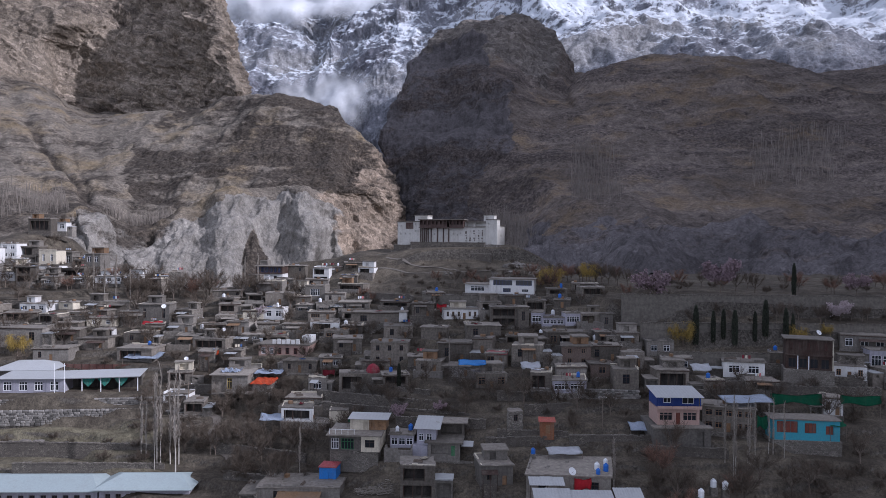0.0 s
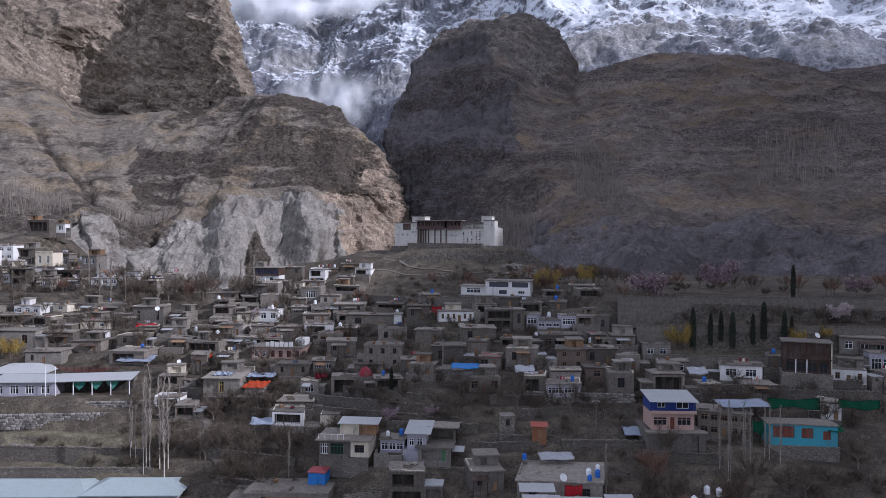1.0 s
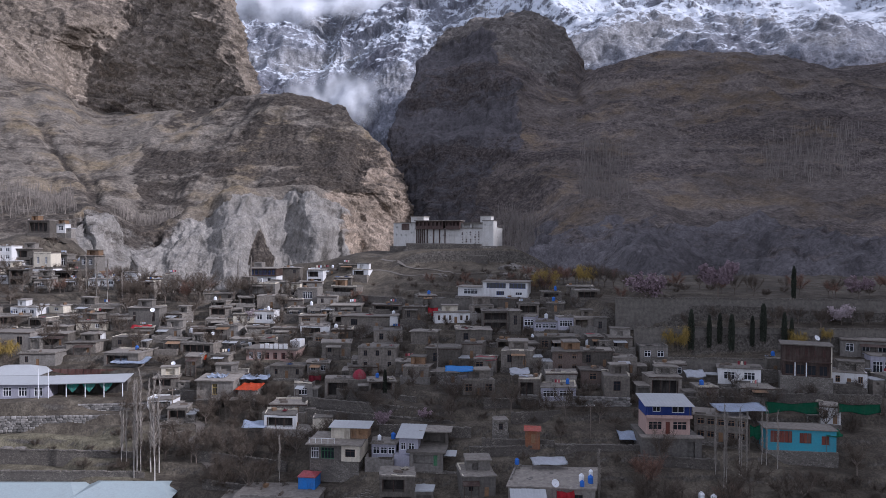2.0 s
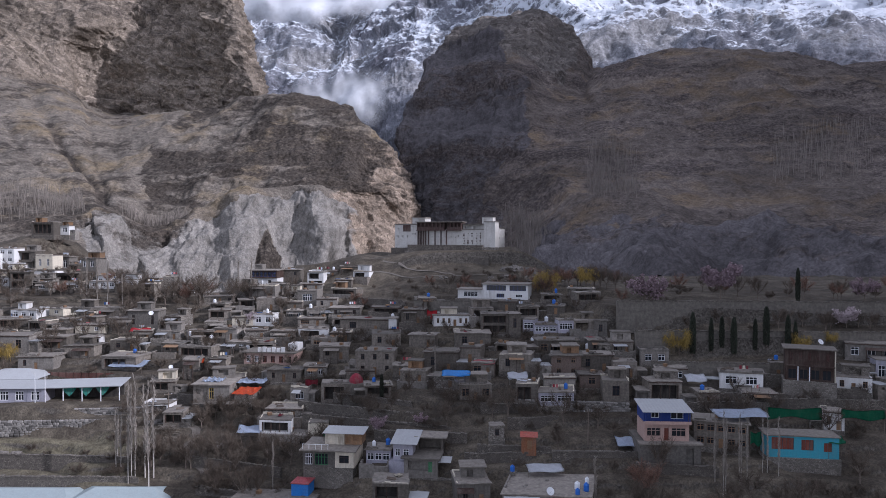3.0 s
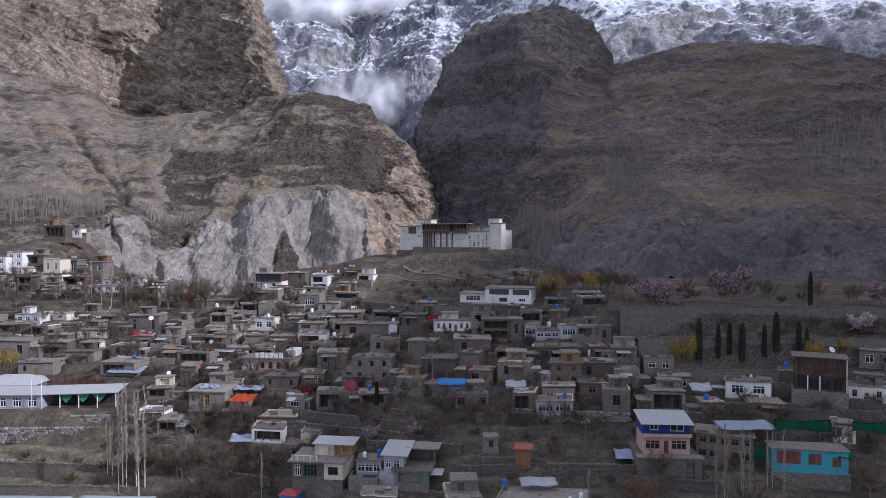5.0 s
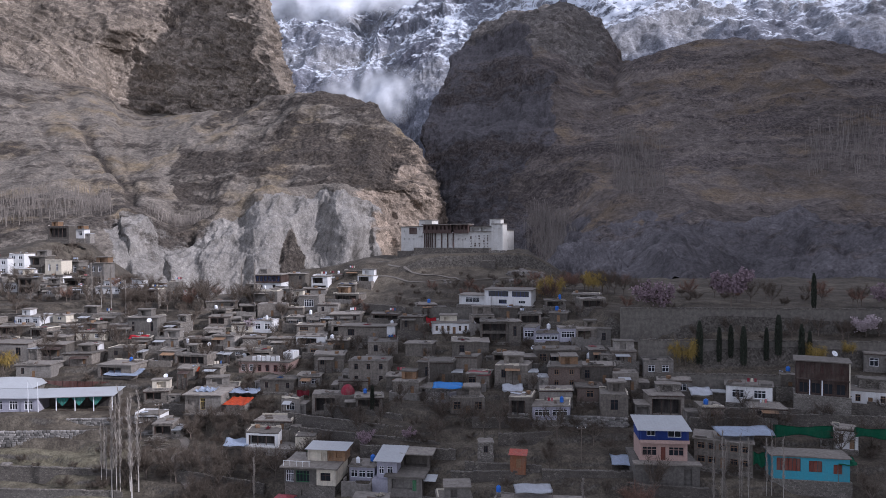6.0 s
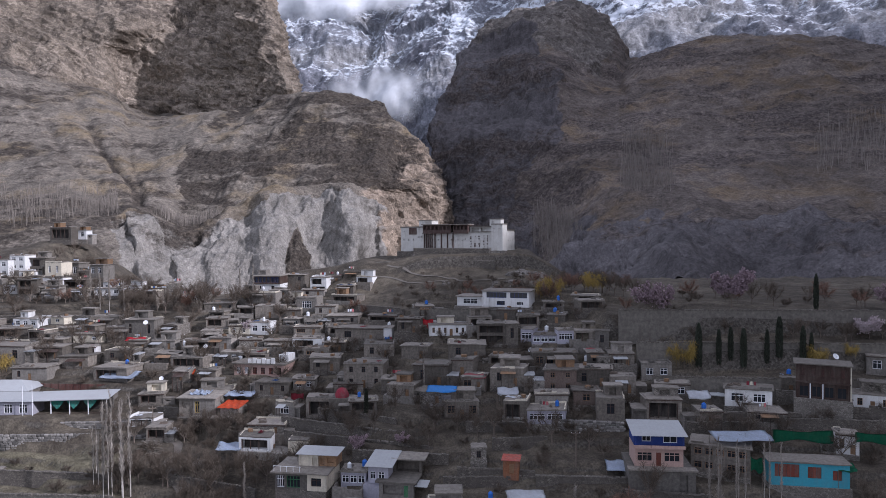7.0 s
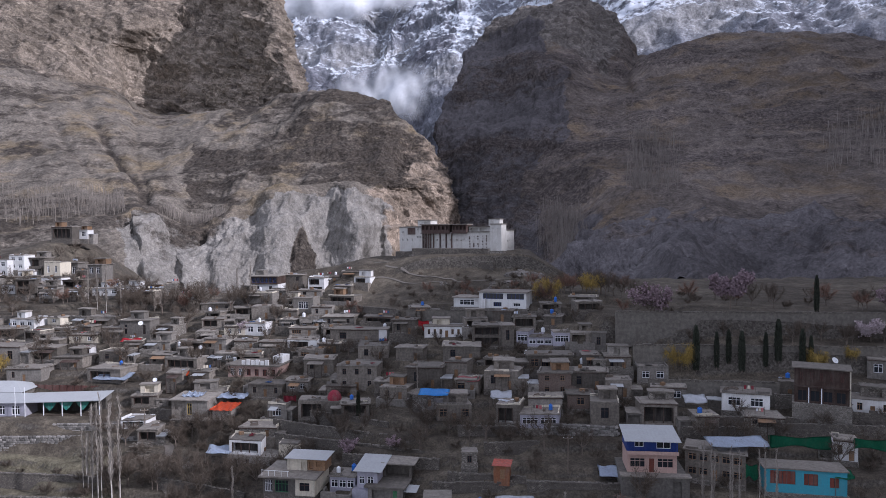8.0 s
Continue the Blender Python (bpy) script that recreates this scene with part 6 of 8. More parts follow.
def veranda_house():
    ob = thing("veranda_house", -96.5, 173.2, 19.6, "long open veranda with a white tin roof and green curtains", "building", "", 12.0)
    L = 18.4
    part("back_wall", plain_body(0, L, 4.2, 7.6, 0, 4.5), GREY, ob)
    # near-black sheet in front of the wall paints the veranda's shade
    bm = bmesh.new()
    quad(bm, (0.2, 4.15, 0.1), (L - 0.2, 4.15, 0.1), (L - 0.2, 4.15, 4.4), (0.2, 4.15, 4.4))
    part("inner_wall", bm, PAINTEDSHADE, ob, "near-black sheet standing in for veranda shade")
    plate("floor_slab", ob, GREY, -0.3, L + 0.3, -0.3, 7.6, -1.2, 0.0)
    for k in range(5):
        x = 0.2 + (L - 0.4) * k / 4
        plate("post", ob, WFRAME, x - 0.09, x + 0.09, 0.05, 0.23, 0, 4.2)
    plate("beam", ob, WFRAME, -0.2, L + 0.2, 0.0, 0.3, 4.2, 4.45)
    part("roof", tin_roof(-0.6, L + 0.6, -0.8, 7.9, 4.5, 5.0), TIN, ob, "white corrugated tin roof")
    for k in range(3):
        a = 4.5 + 4.0 * k
        bm = bmesh.new()
        n = 8
        top = [bm.verts.new((a + 3.2 * i / n, 0.3 + 0.06 * (i % 2), 4.2)) for i in range(n + 1)]
        low = [bm.verts.new((a + 3.2 * i / n, 0.3 + 0.06 * ((i + 1) % 2), 4.2 - 0.3 - 1.9 * (1 - abs(2 * i / n - 1)) ** 0.8)) for i in range(n + 1)]
        for i in range(n):
            bm.faces.new((low[i], low[i + 1], top[i + 1], top[i]))
        part("curtain", bm, surface("green_cloth", (0.02, 0.16, 0.13), bump=0), ob, "dark green hanging curtain")
    bm = bmesh.new()
    for k in range(46):
        x = 0.3 + (L - 0.6) * k / 45
        box(bm, x - 0.025, x + 0.025, 0.1, 0.15, 0.0, 1.0)
    box(bm, 0.2, L - 0.2, 0.08, 0.17, 0.95, 1.03)
    part("railing", bm, DARKWOOD, ob)
    return ob


veranda_house()


def hip_roof(x0, x1, y0, y1, z, rise, inset=2.0, left=True, right=True):
    """A thin hipped roof over the rectangle."""
    bm = bmesh.new()
    ym = (y0 + y1) / 2
    a, b = x0 + (inset if left else 0), x1 - (inset if right else 0)
    low = [bm.verts.new(p) for p in ((x0, y0, z), (x1, y0, z), (x1, y1, z), (x0, y1, z))]
    und = [bm.verts.new((p.co.x, p.co.y, z - 0.18)) for p in low]
    r0, r1 = bm.verts.new((a, ym, z + rise)), bm.verts.new((b, ym, z + rise))
    bm.faces.new((low[0], low[1], r1, r0)), bm.faces.new((low[2], low[3], r0, r1))
    bm.faces.new((low[1], low[2], r1)), bm.faces.new((low[3], low[0], r0))
    for k in range(4):
        j = (k + 1) % 4
        bm.faces.new((und[k], und[j], low[j], low[k]))
    bm.faces.new(und[::-1])
    return bm


def school_block():
    ob = thing("school_block", -104.0, 172.2, 19.4, "pale grey-blue building with white lattice windows and tin roof", "building", "", 4.0)
    holes = span(15.5, 4, 1.6, 3.9, 0.55)
    part("wall", body(16.6, 7, 4.6, holes, 0.22, foot=1.0), LILAC, ob)
    for o in holes:
        window(ob, *o, 0.1, WFRAME, 3, 0.12)
    part("roof", tin_roof(-8.8, 8.8, -0.7, 7.6, 4.65, 5.25), TIN, ob, "pale tin roof")
    for x in (6.4, 8.9):
        bm = bmesh.new()
        tube(bm, ((x, -1.0, -1.0), (x, -1.0, 8.8)), (0.09, 0.07))
        part("flag_pole", bm, WFRAME, ob, "white metal pole")
    ob2 = thing("hall", -111.5, 181.0, 21.0, "hall with a white hipped tin roof", "building", "", 6.0)
    part("wall", body(15, 9, 3.6, span(14, 4, 1.0, 2.6, 0.5), 0.2, foot=1.5), GREY, ob2)
    part("roof", hip_roof(-8.2, 8.2, -0.8, 9.8, 3.62, 1.9, 5.0), TIN, ob2, "white hipped tin roof")


school_block()


def metal_roofed_school():
    for k, (x, y, z, w, rg) in enumerate(((-82.5, 140.2, 3.2, 24.5, True), (-60.4, 140.9, 3.6, 18.6, True))):
        ob = thing("long_building", x, y, z, "long lilac-washed building under a pale green tin roof", "building", "long roadside buildings", 3.0)
        n = 5 if k == 0 else 4
        holes = span(w - 1.5, n * 2, 1.1, 3.2, 0.5)
        part("wall", body(w, 9, 4.2, holes, 0.22, foot=1.5), LILAC, ob)
        for o in holes:
            window(ob, *o, 0.1, DARKWOOD, 2, 0.1)
        part("roof", hip_roof(-w / 2 - 0.9, w / 2 + 0.9, -1.4, 10.2, 4.45, 1.7, 4.0, k == 1, True), TINGREEN, ob, "pale green hipped tin roof")


metal_roofed_school()


def black_white_house():
    ob = thing("lookout_house", -65.8, 256.0, 44.4, "house with a white lower storey and dark glazed upper storey", "house", "", -2)
    low = [(-3.6, -2.2, 0.8, 1.9), (1.6, 2.8, 0.8, 1.9)]
    part("wall", plain_body(-5, 5, 0, 8, -2.5, 2.6, low, 0.2), WHITE, ob)
    for o in low:
        window(ob, *o, 0.1, DARKWOOD, 2)
    up = span(9.6, 6, 3.2, 5.0, 0.8)
    part("upper_wall", plain_body(-5.1, 5.1, -0.4, 8, 2.604, 5.4, up, 0.25), DARKWOOD, ob, "dark timber upper storey")
    for o in up:
        window(ob, *o, -0.25, BLUE, 2, 0.08)
    part("roof", slab(-5.5, 5.5, -1.0, 8.4, 5.404, 5.7, 0.05), ROOFMUD, ob)
    part("upper_room", plain_body(-4.6, -1.6, 3, 7, 5.7, 7.6, ((-4.2, -2.0, 6.1, 7.2),), 0.3), GREY, ob)


black_white_house()


def long_pink_house():
    ob = thing("long_pink_house", -44.0, 191.2, 26.9, "long dusty-pink house with red-framed windows and rooftop parapet", "house", "", -5)
    holes = span(14.0, 6, 0.9, 2.7, 0.5)
    part("wall", plain_body(-7.2, 7.2, 0, 9, -0.8, 3.5, holes, 0.2, ((1.0, 2.6, 0.9, 2.7), (5.0, 6.6, 0.9, 2.7))), PINK, ob)
    for k, o in enumerate(holes):
        window(ob, *o, 0.1, REDWOOD if k > 1 else WFRAME, 3)
    part("roof", slab(-7.7, 7.7, -0.5, 9.5, 3.504, 3.8, 0.04), ROOFMUD, ob)
    for k in range(6):
        plate("parapet_block", ob, WHITE, -3.2 + 1.35 * k, -2.2 + 1.35 * k, 0.1, 0.5, 3.8, 4.9 + 0.25 * (k % 2), "white parapet block")
    plate("stair_head", ob, WHITE, 4.2, 7.0, 3.5, 8, 3.8, 5.6, "whitewashed stair head")
    plate("plinth", ob, STONE, -7.4, 7.4, -0.3, 9, -3.5, -0.75, "", 0.05)
    for x in (2.5, 4.5, 6.5):
        plate("post", ob, DARKWOOD, x - 0.1, x + 0.1, -0.5, -0.3, -3.0, 0)


long_pink_house()


# the stepped cluster on the lower slope
def stepped_house():
    ob = thing("stepped_house", -16.4, 141.0, 16.2, "grey two-storey house with a roof terrace and wooden shed", "house", "", -3)
    part("lower_wall", plain_body(-5.3, 4.9, 0.6, 8, -4.5, 0.0, ((-2.0, -0.6, -2.6, -1.2),), 0.3), STONE, ob, "rubble stone lower storey")
    part("wall", plain_body(1.4, 5.3, 0, 8, 0.004, 3.3, ((2.2, 4.2, 0.9, 2.5),), 0.25), CREAM, ob)
    window(ob, 2.2, 4.2, 0.9, 2.5, 0.15, DARKWOOD, 2)
    part("porch_wall", plain_body(-5.3, 1.396, 0.4, 8, 0.004, 3.2, ((-5.0, -3.4, 0.3, 2.6), (-2.9, -0.2, 0.3, 2.6)), 0.4), GREY, ob)
    window(ob, -2.9, -0.2, 0.3, 2.6, 0.6, surface("green_wood", (0.03, 0.14, 0.06)), 4, 0.1), window(ob, -5.0, -3.4, 0.3, 2.6, 0.6, WFRAME, 4, 0.1)
    part("roof", slab(-5.8, 5.7, -0.6, 8.4, 3.304, 3.6, 0.1, 8), ROOFMUD, ob)
    part("shed", plain_body(-1.6, 2.4, 3.5, 7.5, 3.6, 5.9, ((1.2, 2.1, 3.7, 5.3),), 0.3), CREAM, ob)
    part("wood_shed", plain_body(2.404, 6.0, 3.8, 7.5, 3.6, 5.9, ((2.8, 3.6, 3.9, 5.2), (4.2, 5.4, 4.3, 5.3)), 0.3), TANWOOD, ob, "orange-brown plank shed")
    part("shed_roof", tin_roof(-2.1, 6.6, 3.0, 8, 5.92, 6.2), TIN, ob)
    for k in range(5):
        bm = bmesh.new()
        x = -5.2 + 1.3 * k
        tube(bm, ((x, -0.2, 3.6), (x, -0.2, 4.7)), (0.04, 0.04), 5)
        part("rail_post", bm, WFRAME, ob)
    bm = bmesh.new()
    tube(bm, ((-5.3, -0.2, 4.65), (0.2, -0.2, 4.6)), (0.04, 0.04), 5)
    part("rail", bm, WFRAME, ob)


stepped_house()


def white_roof_house():
    ob = thing("white_roofed_house", 1.0, 142.4, 15.6, "lilac house with a white tin roof over stacked flat-roofed rooms", "house", "", -4)
    part("lower_wall", plain_body(-2.2, 4.6, -0.5, 8, -1.5, 2.4, ((-1.4, 2.6, 0.0, 1.9),), 0.9), GREY, ob)
    plate("green_door", ob, surface("green_wood", (0.03, 0.14, 0.06)), 2.75, 3.5, -0.56, -0.5, -0.2, 1.9)
    part("roof", slab(-2.8, 5.3, -1.2, 4.4, 2.404, 2.7, 0.08, 8), ROOFMUD, ob)
    part("upper_wall", plain_body(-4.6, -0.6, 0.6, 7, 1.6, 5.0, ((-4.2, -3.2, 2.4, 3.9), (-2.6, -1.4, 2.4, 3.9)), 0.2), LILAC, ob)
    for o in ((-4.2, -3.2, 2.4, 3.9), (-2.6, -1.4, 2.4, 3.9)):
        window(ob, *o, 0.7, WFRAME, 2)
    part("tin_roof", tin_roof(-5.2, 0.4, -0.2, 7.6, 5.03, 5.9), TIN, ob, "white tin roof")
    part("porch", plain_body(-0.596, 5.2, 4.4, 8, 2.7, 5.3, ((0.0, 4.6, 2.9, 4.9),), 1.4), MUD, ob, "mud room with a dark open front")
    part("porch_roof", slab(-0.8, 5.9, 3.8, 8.4, 5.304, 5.6, 0.06), ROOFMUD, ob)
    plate("side_room", ob, LILAC, -5.4, -2.25, -0.3, 3, -1.4, 1.55)
    part("tin_lean", tin_roof(4.8, 7.3, -0.8, 2.2, 1.9, 2.2), TIN, ob)
    plate("footing", ob, STONE, -5.6, 7.4, -0.7, 6, -4.0, -1.4, "", 0.06)


white_roof_house()


def blue_hut():
    ob = thing("blue_hut", -21.4, 138.0, 10.6, "bright blue plank hut with a red tin roof", "hut", "", -6)
    part("wall", body(3.5, 3.4, 3.3, ((0.2, 1.1, 0.1, 2.2),), 0.15, foot=0.0), HUTBLUE, ob)
    bm = bmesh.new()
    for k in range(3):
        box(bm, 0.24 + 0.29 * k, 0.5 + 0.29 * k, 0.05, 0.1, 0.12, 2.16)
    part("door", bm, HUTBLUE, ob)
    part("roof", hip_roof(-1.9, 1.9, -0.2, 3.6, 3.4, 0.5, 1.4), surface("red_tin", (0.3, 0.06, 0.07), rough=0.6), ob, "faded red tin roof")
    plate("footing", ob, GREY, -2.2, 2.2, -0.3, 3.8, -2.0, -0.004)


blue_hut()


def plank_hut():
    ob = thing("plank_hut", 23.9, 144.4, 19.4, "small orange-brown plank hut with a red roof edge", "hut", "", -5)
    part("wall", body(3.0, 2.8, 2.6, ((-0.3, 0.6, 0.1, 1.9),), 0.15, foot=1.2), surface("orange_planks", (0.2, 0.085, 0.042)), ob)
    part("roof", tin_roof(-1.8, 1.8, -0.4, 3.1, 2.62, 2.8), surface("rusty_red_tin", (0.3, 0.07, 0.05)), ob)
    bm = bmesh.new()
    for k in range(4):
        box(bm, -0.28 + 0.22 * k, -0.08 + 0.22 * k, 0.05, 0.1, 0.12, 1.86)
    part("door", bm, TANWOOD, ob)


plank_hut()

def terrace_house():
    ob = thing("terrace_house", -54.0, 176.0, 20.6, "grey cement house with a yellow-framed opening above a dark lower storey", "house", "", 0)
    part("lower_wall", plain_body(-4.4, 10.6, -1.6, 8, -3.9, -0.3, ((0.6, 1.6, -3.4, -1.0), (2.2, 3.0, -3.4, -0.9), (3.5, 4.3, -3.4, -0.9), (4.8, 5.6, -3.4, -0.9), (6.1, 6.9, -3.4, -0.9)), 1.0), STONEDARK, ob, "dark rubble lower storey with open bays")
    part("terrace", slab(-1.0, 11.0, -2.4, 1.0, -0.296, -0.02, 0.08, 8), ROOFMUD, ob)
    part("left_wall", plain_body(-5.0, -1.1, 0.4, 8, -0.6, 4.0, ((-4.2, -3.2, 1.6, 2.9),), 0.3), MUD, ob)
    part("wall", plain_body(-1.096, 4.6, 0, 8, -0.3, 4.1, ((-0.8, 0.5, 0.5, 3.4),), 0.5), GREY, ob, "bare cement wall")
    yellow = surface("yellow_paint", (0.42, 0.31, 0.1), spread=0.15, dirt_amount=0.2)
    window(ob, -0.8, 0.5, 0.5, 3.4, 0.2, yellow, 2, 0.16)
    part("roof", slab(-5.5, 4.9, -0.4, 8.4, 4.104, 4.4, 0.12, 8), ROOFMUD, ob)
    part("sheeting", crumple(random.Random(3), -3.4, 1.4, 2.0, 6.5, 4.4, 0.7), TARPPALE, ob, "crumpled pale plastic sheeting")
    bm = bmesh.new()
    for k in range(7):
        tube(bm, ((-0.6 + 1.0 * k, -2.2, -0.02), (-0.6 + 1.0 * k, -2.2, 0.85)), (0.03, 0.03), 5)
    tube(bm, ((-0.7, -2.2, 0.85), (5.5, -2.2, 0.85)), (0.03, 0.03), 5)
    part("railing", bm, DARKWOOD, ob)
    shed = thing("shed", -45.6, 175.6, 20.6, "small grey shed with an orange sheet on its roof", "shed", "", -4)
    part("wall", body(5.0, 4.5, 2.0, ((0.6, 1.3, 0.1, 1.6),), 0.3, foot=0.3), GREY, shed)
    part("roof", crumple(random.Random(4), -2.9, 2.9, -0.7, 4.8, 2.0, 0.35, 0.7), TARPORANGE, shed, "bright orange plastic sheet")
    awning = thing("awning", -46.3, 180.6, 20.8, "pale blue sheet stretched above an orange-roofed shed", "awning")
    part("sheet", crumple(random.Random(5), -4.4, 4.4, 0.0, 4.0, 3.4, 0.5, 0.4), TARPPALE, awning)
    for sx in (-4.2, 0.0, 4.2):
        bm = bmesh.new()
        tube(bm, ((sx, 0.2, -2.0), (sx, 0.2, 3.5)), (0.07, 0.06), 6)
        part("pole", bm, DARKWOOD, awning)


def crumple(rng, x0, x1, y0, y1, z, rough_by, rise=0.0):
    """A creased sheet lying over things, higher at the back by rise."""
    bm = bmesh.new()
    nx, ny = 12, 8
    g = [[bm.verts.new((x0 + (x1 - x0) * i / nx + rng.uniform(-0.1, 0.1), y0 + (y1 - y0) * j / ny, z + rise * j / ny + 0.06 + rough_by * (0.5 + 0.5 * math.sin(1.7 * i + 0.9 * j)) * rng.uniform(0.1, 1.0))) for i in range(nx + 1)] for j in range(ny + 1)]
    for j in range(ny):
        for i in range(nx):
            bm.faces.new((g[j][i], g[j][i + 1], g[j + 1][i + 1], g[j + 1][i]))
    bmesh.ops.solidify(bm, geom=bm.faces, thickness=0.04)
    return bm


terrace_house()

house("whiteporch", -32.6, 159.0, 17.6, 7.5, 6, 3.0, -4, foot=0.3)
house("block", -30.5, 158.2, 14.0, 12, 7, 3.55, -4, wins=4, roof="none", foot=2)
house("stone", 17.6, 148.0, 20.3, 3.0, 4, 2.8, 4, wins=1, label="small square stone hut with a flat roof")

# ---- trees ----
def sliver(bm, a, d, w):
    """A thin twig: a flat tapering blade from a along d."""
    s = d.cross(Vector((random.uniform(-1, 1), random.uniform(-1, 1), random.uniform(-1, 1))))
    s = s.normalized() * w / 2 if s.length > 1e-6 else Vector((w / 2, 0, 0))
    bm.faces.new([bm.verts.new(p) for p in (a - s, a + s, a + d)])


def limbs(height, spread, n, rise, trunk_r, fork=0.35):
    """Trunk and limbs: list of polylines with radii, trunk first."""
    lean = Vector((random.uniform(-0.06, 0.06), random.uniform(-0.06, 0.06), 1))
    pts = [lean * (height * fork * k / 3) for k in range(4)]
    out = [(pts, [trunk_r * (1 - 0.12 * k) for k in range(4)])]
    for i in range(n):
        a = 6.2832 * (i + random.uniform(-0.3, 0.3)) / n
        p = pts[-1] * random.uniform(0.75, 1.0)
        d = Vector((math.cos(a) * spread, math.sin(a) * spread, rise)).normalized()
        line, r = [p.copy()], [trunk_r * 0.55]
        seg = height * (1 - fork) / 4 * random.uniform(0.85, 1.2)
        for k in range(4):
            d = (d + Vector((random.uniform(-0.3, 0.3), random.uniform(-0.3, 0.3), random.uniform(-0.05, 0.3)))).normalized()
            p = p + d * seg
            line.append(p.copy())
            r.append(trunk_r * 0.55 * (0.72 ** (k + 1)))
        out.append((line, r))
    return out


def bare_tree(name, label, height, spread, n_limbs, n_twigs, bark, twigs, rise=0.9, twig_len=1.3, twig_w=0.055, droop=0.0, seed=0, blossom=None, n_flowers=0):
    random.seed(seed)
    ob = thing(name, 0, 0, -500, label, "tree")
    skeleton = limbs(height, spread, n_limbs, rise, height * 0.028)
    bm = bmesh.new()
    for line, r in skeleton:
        tube(bm, line, r, 6)
    part("trunk", bm, bark, ob)
    bm = bmesh.new()
    tips = []
    for k in range(n_twigs):
        line, r = random.choice(skeleton[1:])
        i = random.choice((1, 1, 2, 2, 3, 3))
        p = line[i].lerp(line[i + 1], random.random())
        d = ((line[i + 1] - line[i]).normalized() + Vector((random.gauss(0, 0.7), random.gauss(0, 0.7), random.gauss(0.25, 0.5)))).normalized()
        d = d * twig_len * random.uniform(0.5, 1.3)
        sliver(bm, p, d, twig_w * 1.5)
        for j in range(3):
            q = p + d * random.uniform(0.3, 1.0)
            e = (d.normalized() + Vector((random.gauss(0, 0.6), random.gauss(0, 0.6), random.gauss(-droop, 0.5)))).normalized() * twig_len * random.uniform(0.4, 1.0)
            if droop:
                e.z = -abs(e.z) * (1 + droop) - 0.3
            sliver(bm, q, e, twig_w)
            tips.append(q + e * random.uniform(0.3, 1.0))
    part("crown", bm, twigs, ob)
    if blossom:
        bm = bmesh.new()
        for k in range(n_flowers):
            p = random.choice(tips) + Vector((random.gauss(0, 0.2), random.gauss(0, 0.2), random.gauss(0, 0.2)))
            for j in range(2):
                d = Vector((random.gauss(0, 1), random.gauss(0, 1), random.gauss(0, 1))).normalized()
                a, c = d.orthogonal().normalized() * 0.19, d.cross(d.orthogonal().normalized()) * 0.19
                bm.faces.new([bm.verts.new(p + o) for o in (a, c, -a, -c)])
        part("blossom", bm, blossom, ob)
    return ob


def poplar(height, width, seed, n=260, bark=PALEBARK, twigs=PALETWIGS, stems=1):
    random.seed(seed)
    ob = thing("poplar", 0, 0, -500, "tall slender leafless poplar with pale trunk", "tree")
    bm, tw = bmesh.new(), bmesh.new()
    for s in range(stems):
        base = Vector((random.uniform(-1, 1), random.uniform(-0.6, 0.6), 0)) * (1.7 if stems > 1 else 0)
        h = height * random.uniform(0.8, 1.0)
        line = [base + Vector((random.uniform(-0.045, 0.045) * k, random.uniform(-0.04, 0.04) * k, h * k / 6)) for k in range(7)]
        tube(bm, line, [(0.085 if stems > 1 else 0.11) * (1 - 0.135 * k) for k in range(7)], 6)
        for k in range(n // stems):
            f = random.uniform(0.22, 0.97)
            i = min(5, int(f * 6))
            p = line[i].lerp(line[i + 1], f * 6 - i)
            a = random.uniform(0, 6.2832)
            d = Vector((math.cos(a) * 0.22, math.sin(a) * 0.22, 1)).normalized() * width * (1.25 - f) * random.uniform(0.9, 2.2)
            sliver(tw, p, d, 0.09)
            sliver(tw, p + d * 0.4, (d.normalized() + Vector((random.gauss(0, 0.25), random.gauss(0, 0.25), 0.1))).normalized() * width * 0.8, 0.07)
    part("trunk", bm, bark, ob)
    part("crown", tw, twigs, ob)
    return ob


def cypress(height, seed):
    random.seed(seed)
    ob = thing("cypress", 0, 0, -500, "narrow dark evergreen cypress", "tree")
    bm = bmesh.new()
    tube(bm, ((0, 0, 0), (0, 0, height * 0.9)), (0.16, 0.03))
    part("trunk", bm, BARK, ob)
    bm = bmesh.new()
    for k in range(1500):
        f = random.random() ** 0.8
        r = height * 0.068 * (0.55 + 0.9 * f) * (1 - f) ** 0.55 * 1.5 * random.uniform(0.5, 1.0)
        a = random.uniform(0, 6.2832)
        p = Vector((math.cos(a) * r, math.sin(a) * r, 0.3 + f * height * 0.96))
        d = Vector((math.cos(a) * 0.3, math.sin(a) * 0.3, 1)).normalized() * random.uniform(0.4, 0.8)
        sliver(bm, p, d, 0.22)
    part("crown", bm, CYPRESS, ob)
    return ob


BARE = [bare_tree("bare_tree", "leafless grey-brown fruit tree on the terraces", 6.5, 0.9, 6, 230, BARK, TWIGS, seed=s) for s in (1, 2, 3)]
TALLBARE = [bare_tree("bare_tree", "large leafless walnut tree with spreading limbs", 9.5, 0.8, 7, 330, BARK, TWIGS, seed=s, twig_len=1.6, twig_w=0.06) for s in (4, 5)]
BUSH = [bare_tree("bush", "low leafless brown bush", 2.6, 1.4, 7, 200, BARK, TWIGS, 0.7, 0.8, 0.05, seed=s) for s in (6, 7)]
RED = [bare_tree("bare_tree", "leafless tree with reddish twigs", 6.0, 0.7, 6, 300, BARK, REDTWIGS, seed=s) for s in (8, 9)]
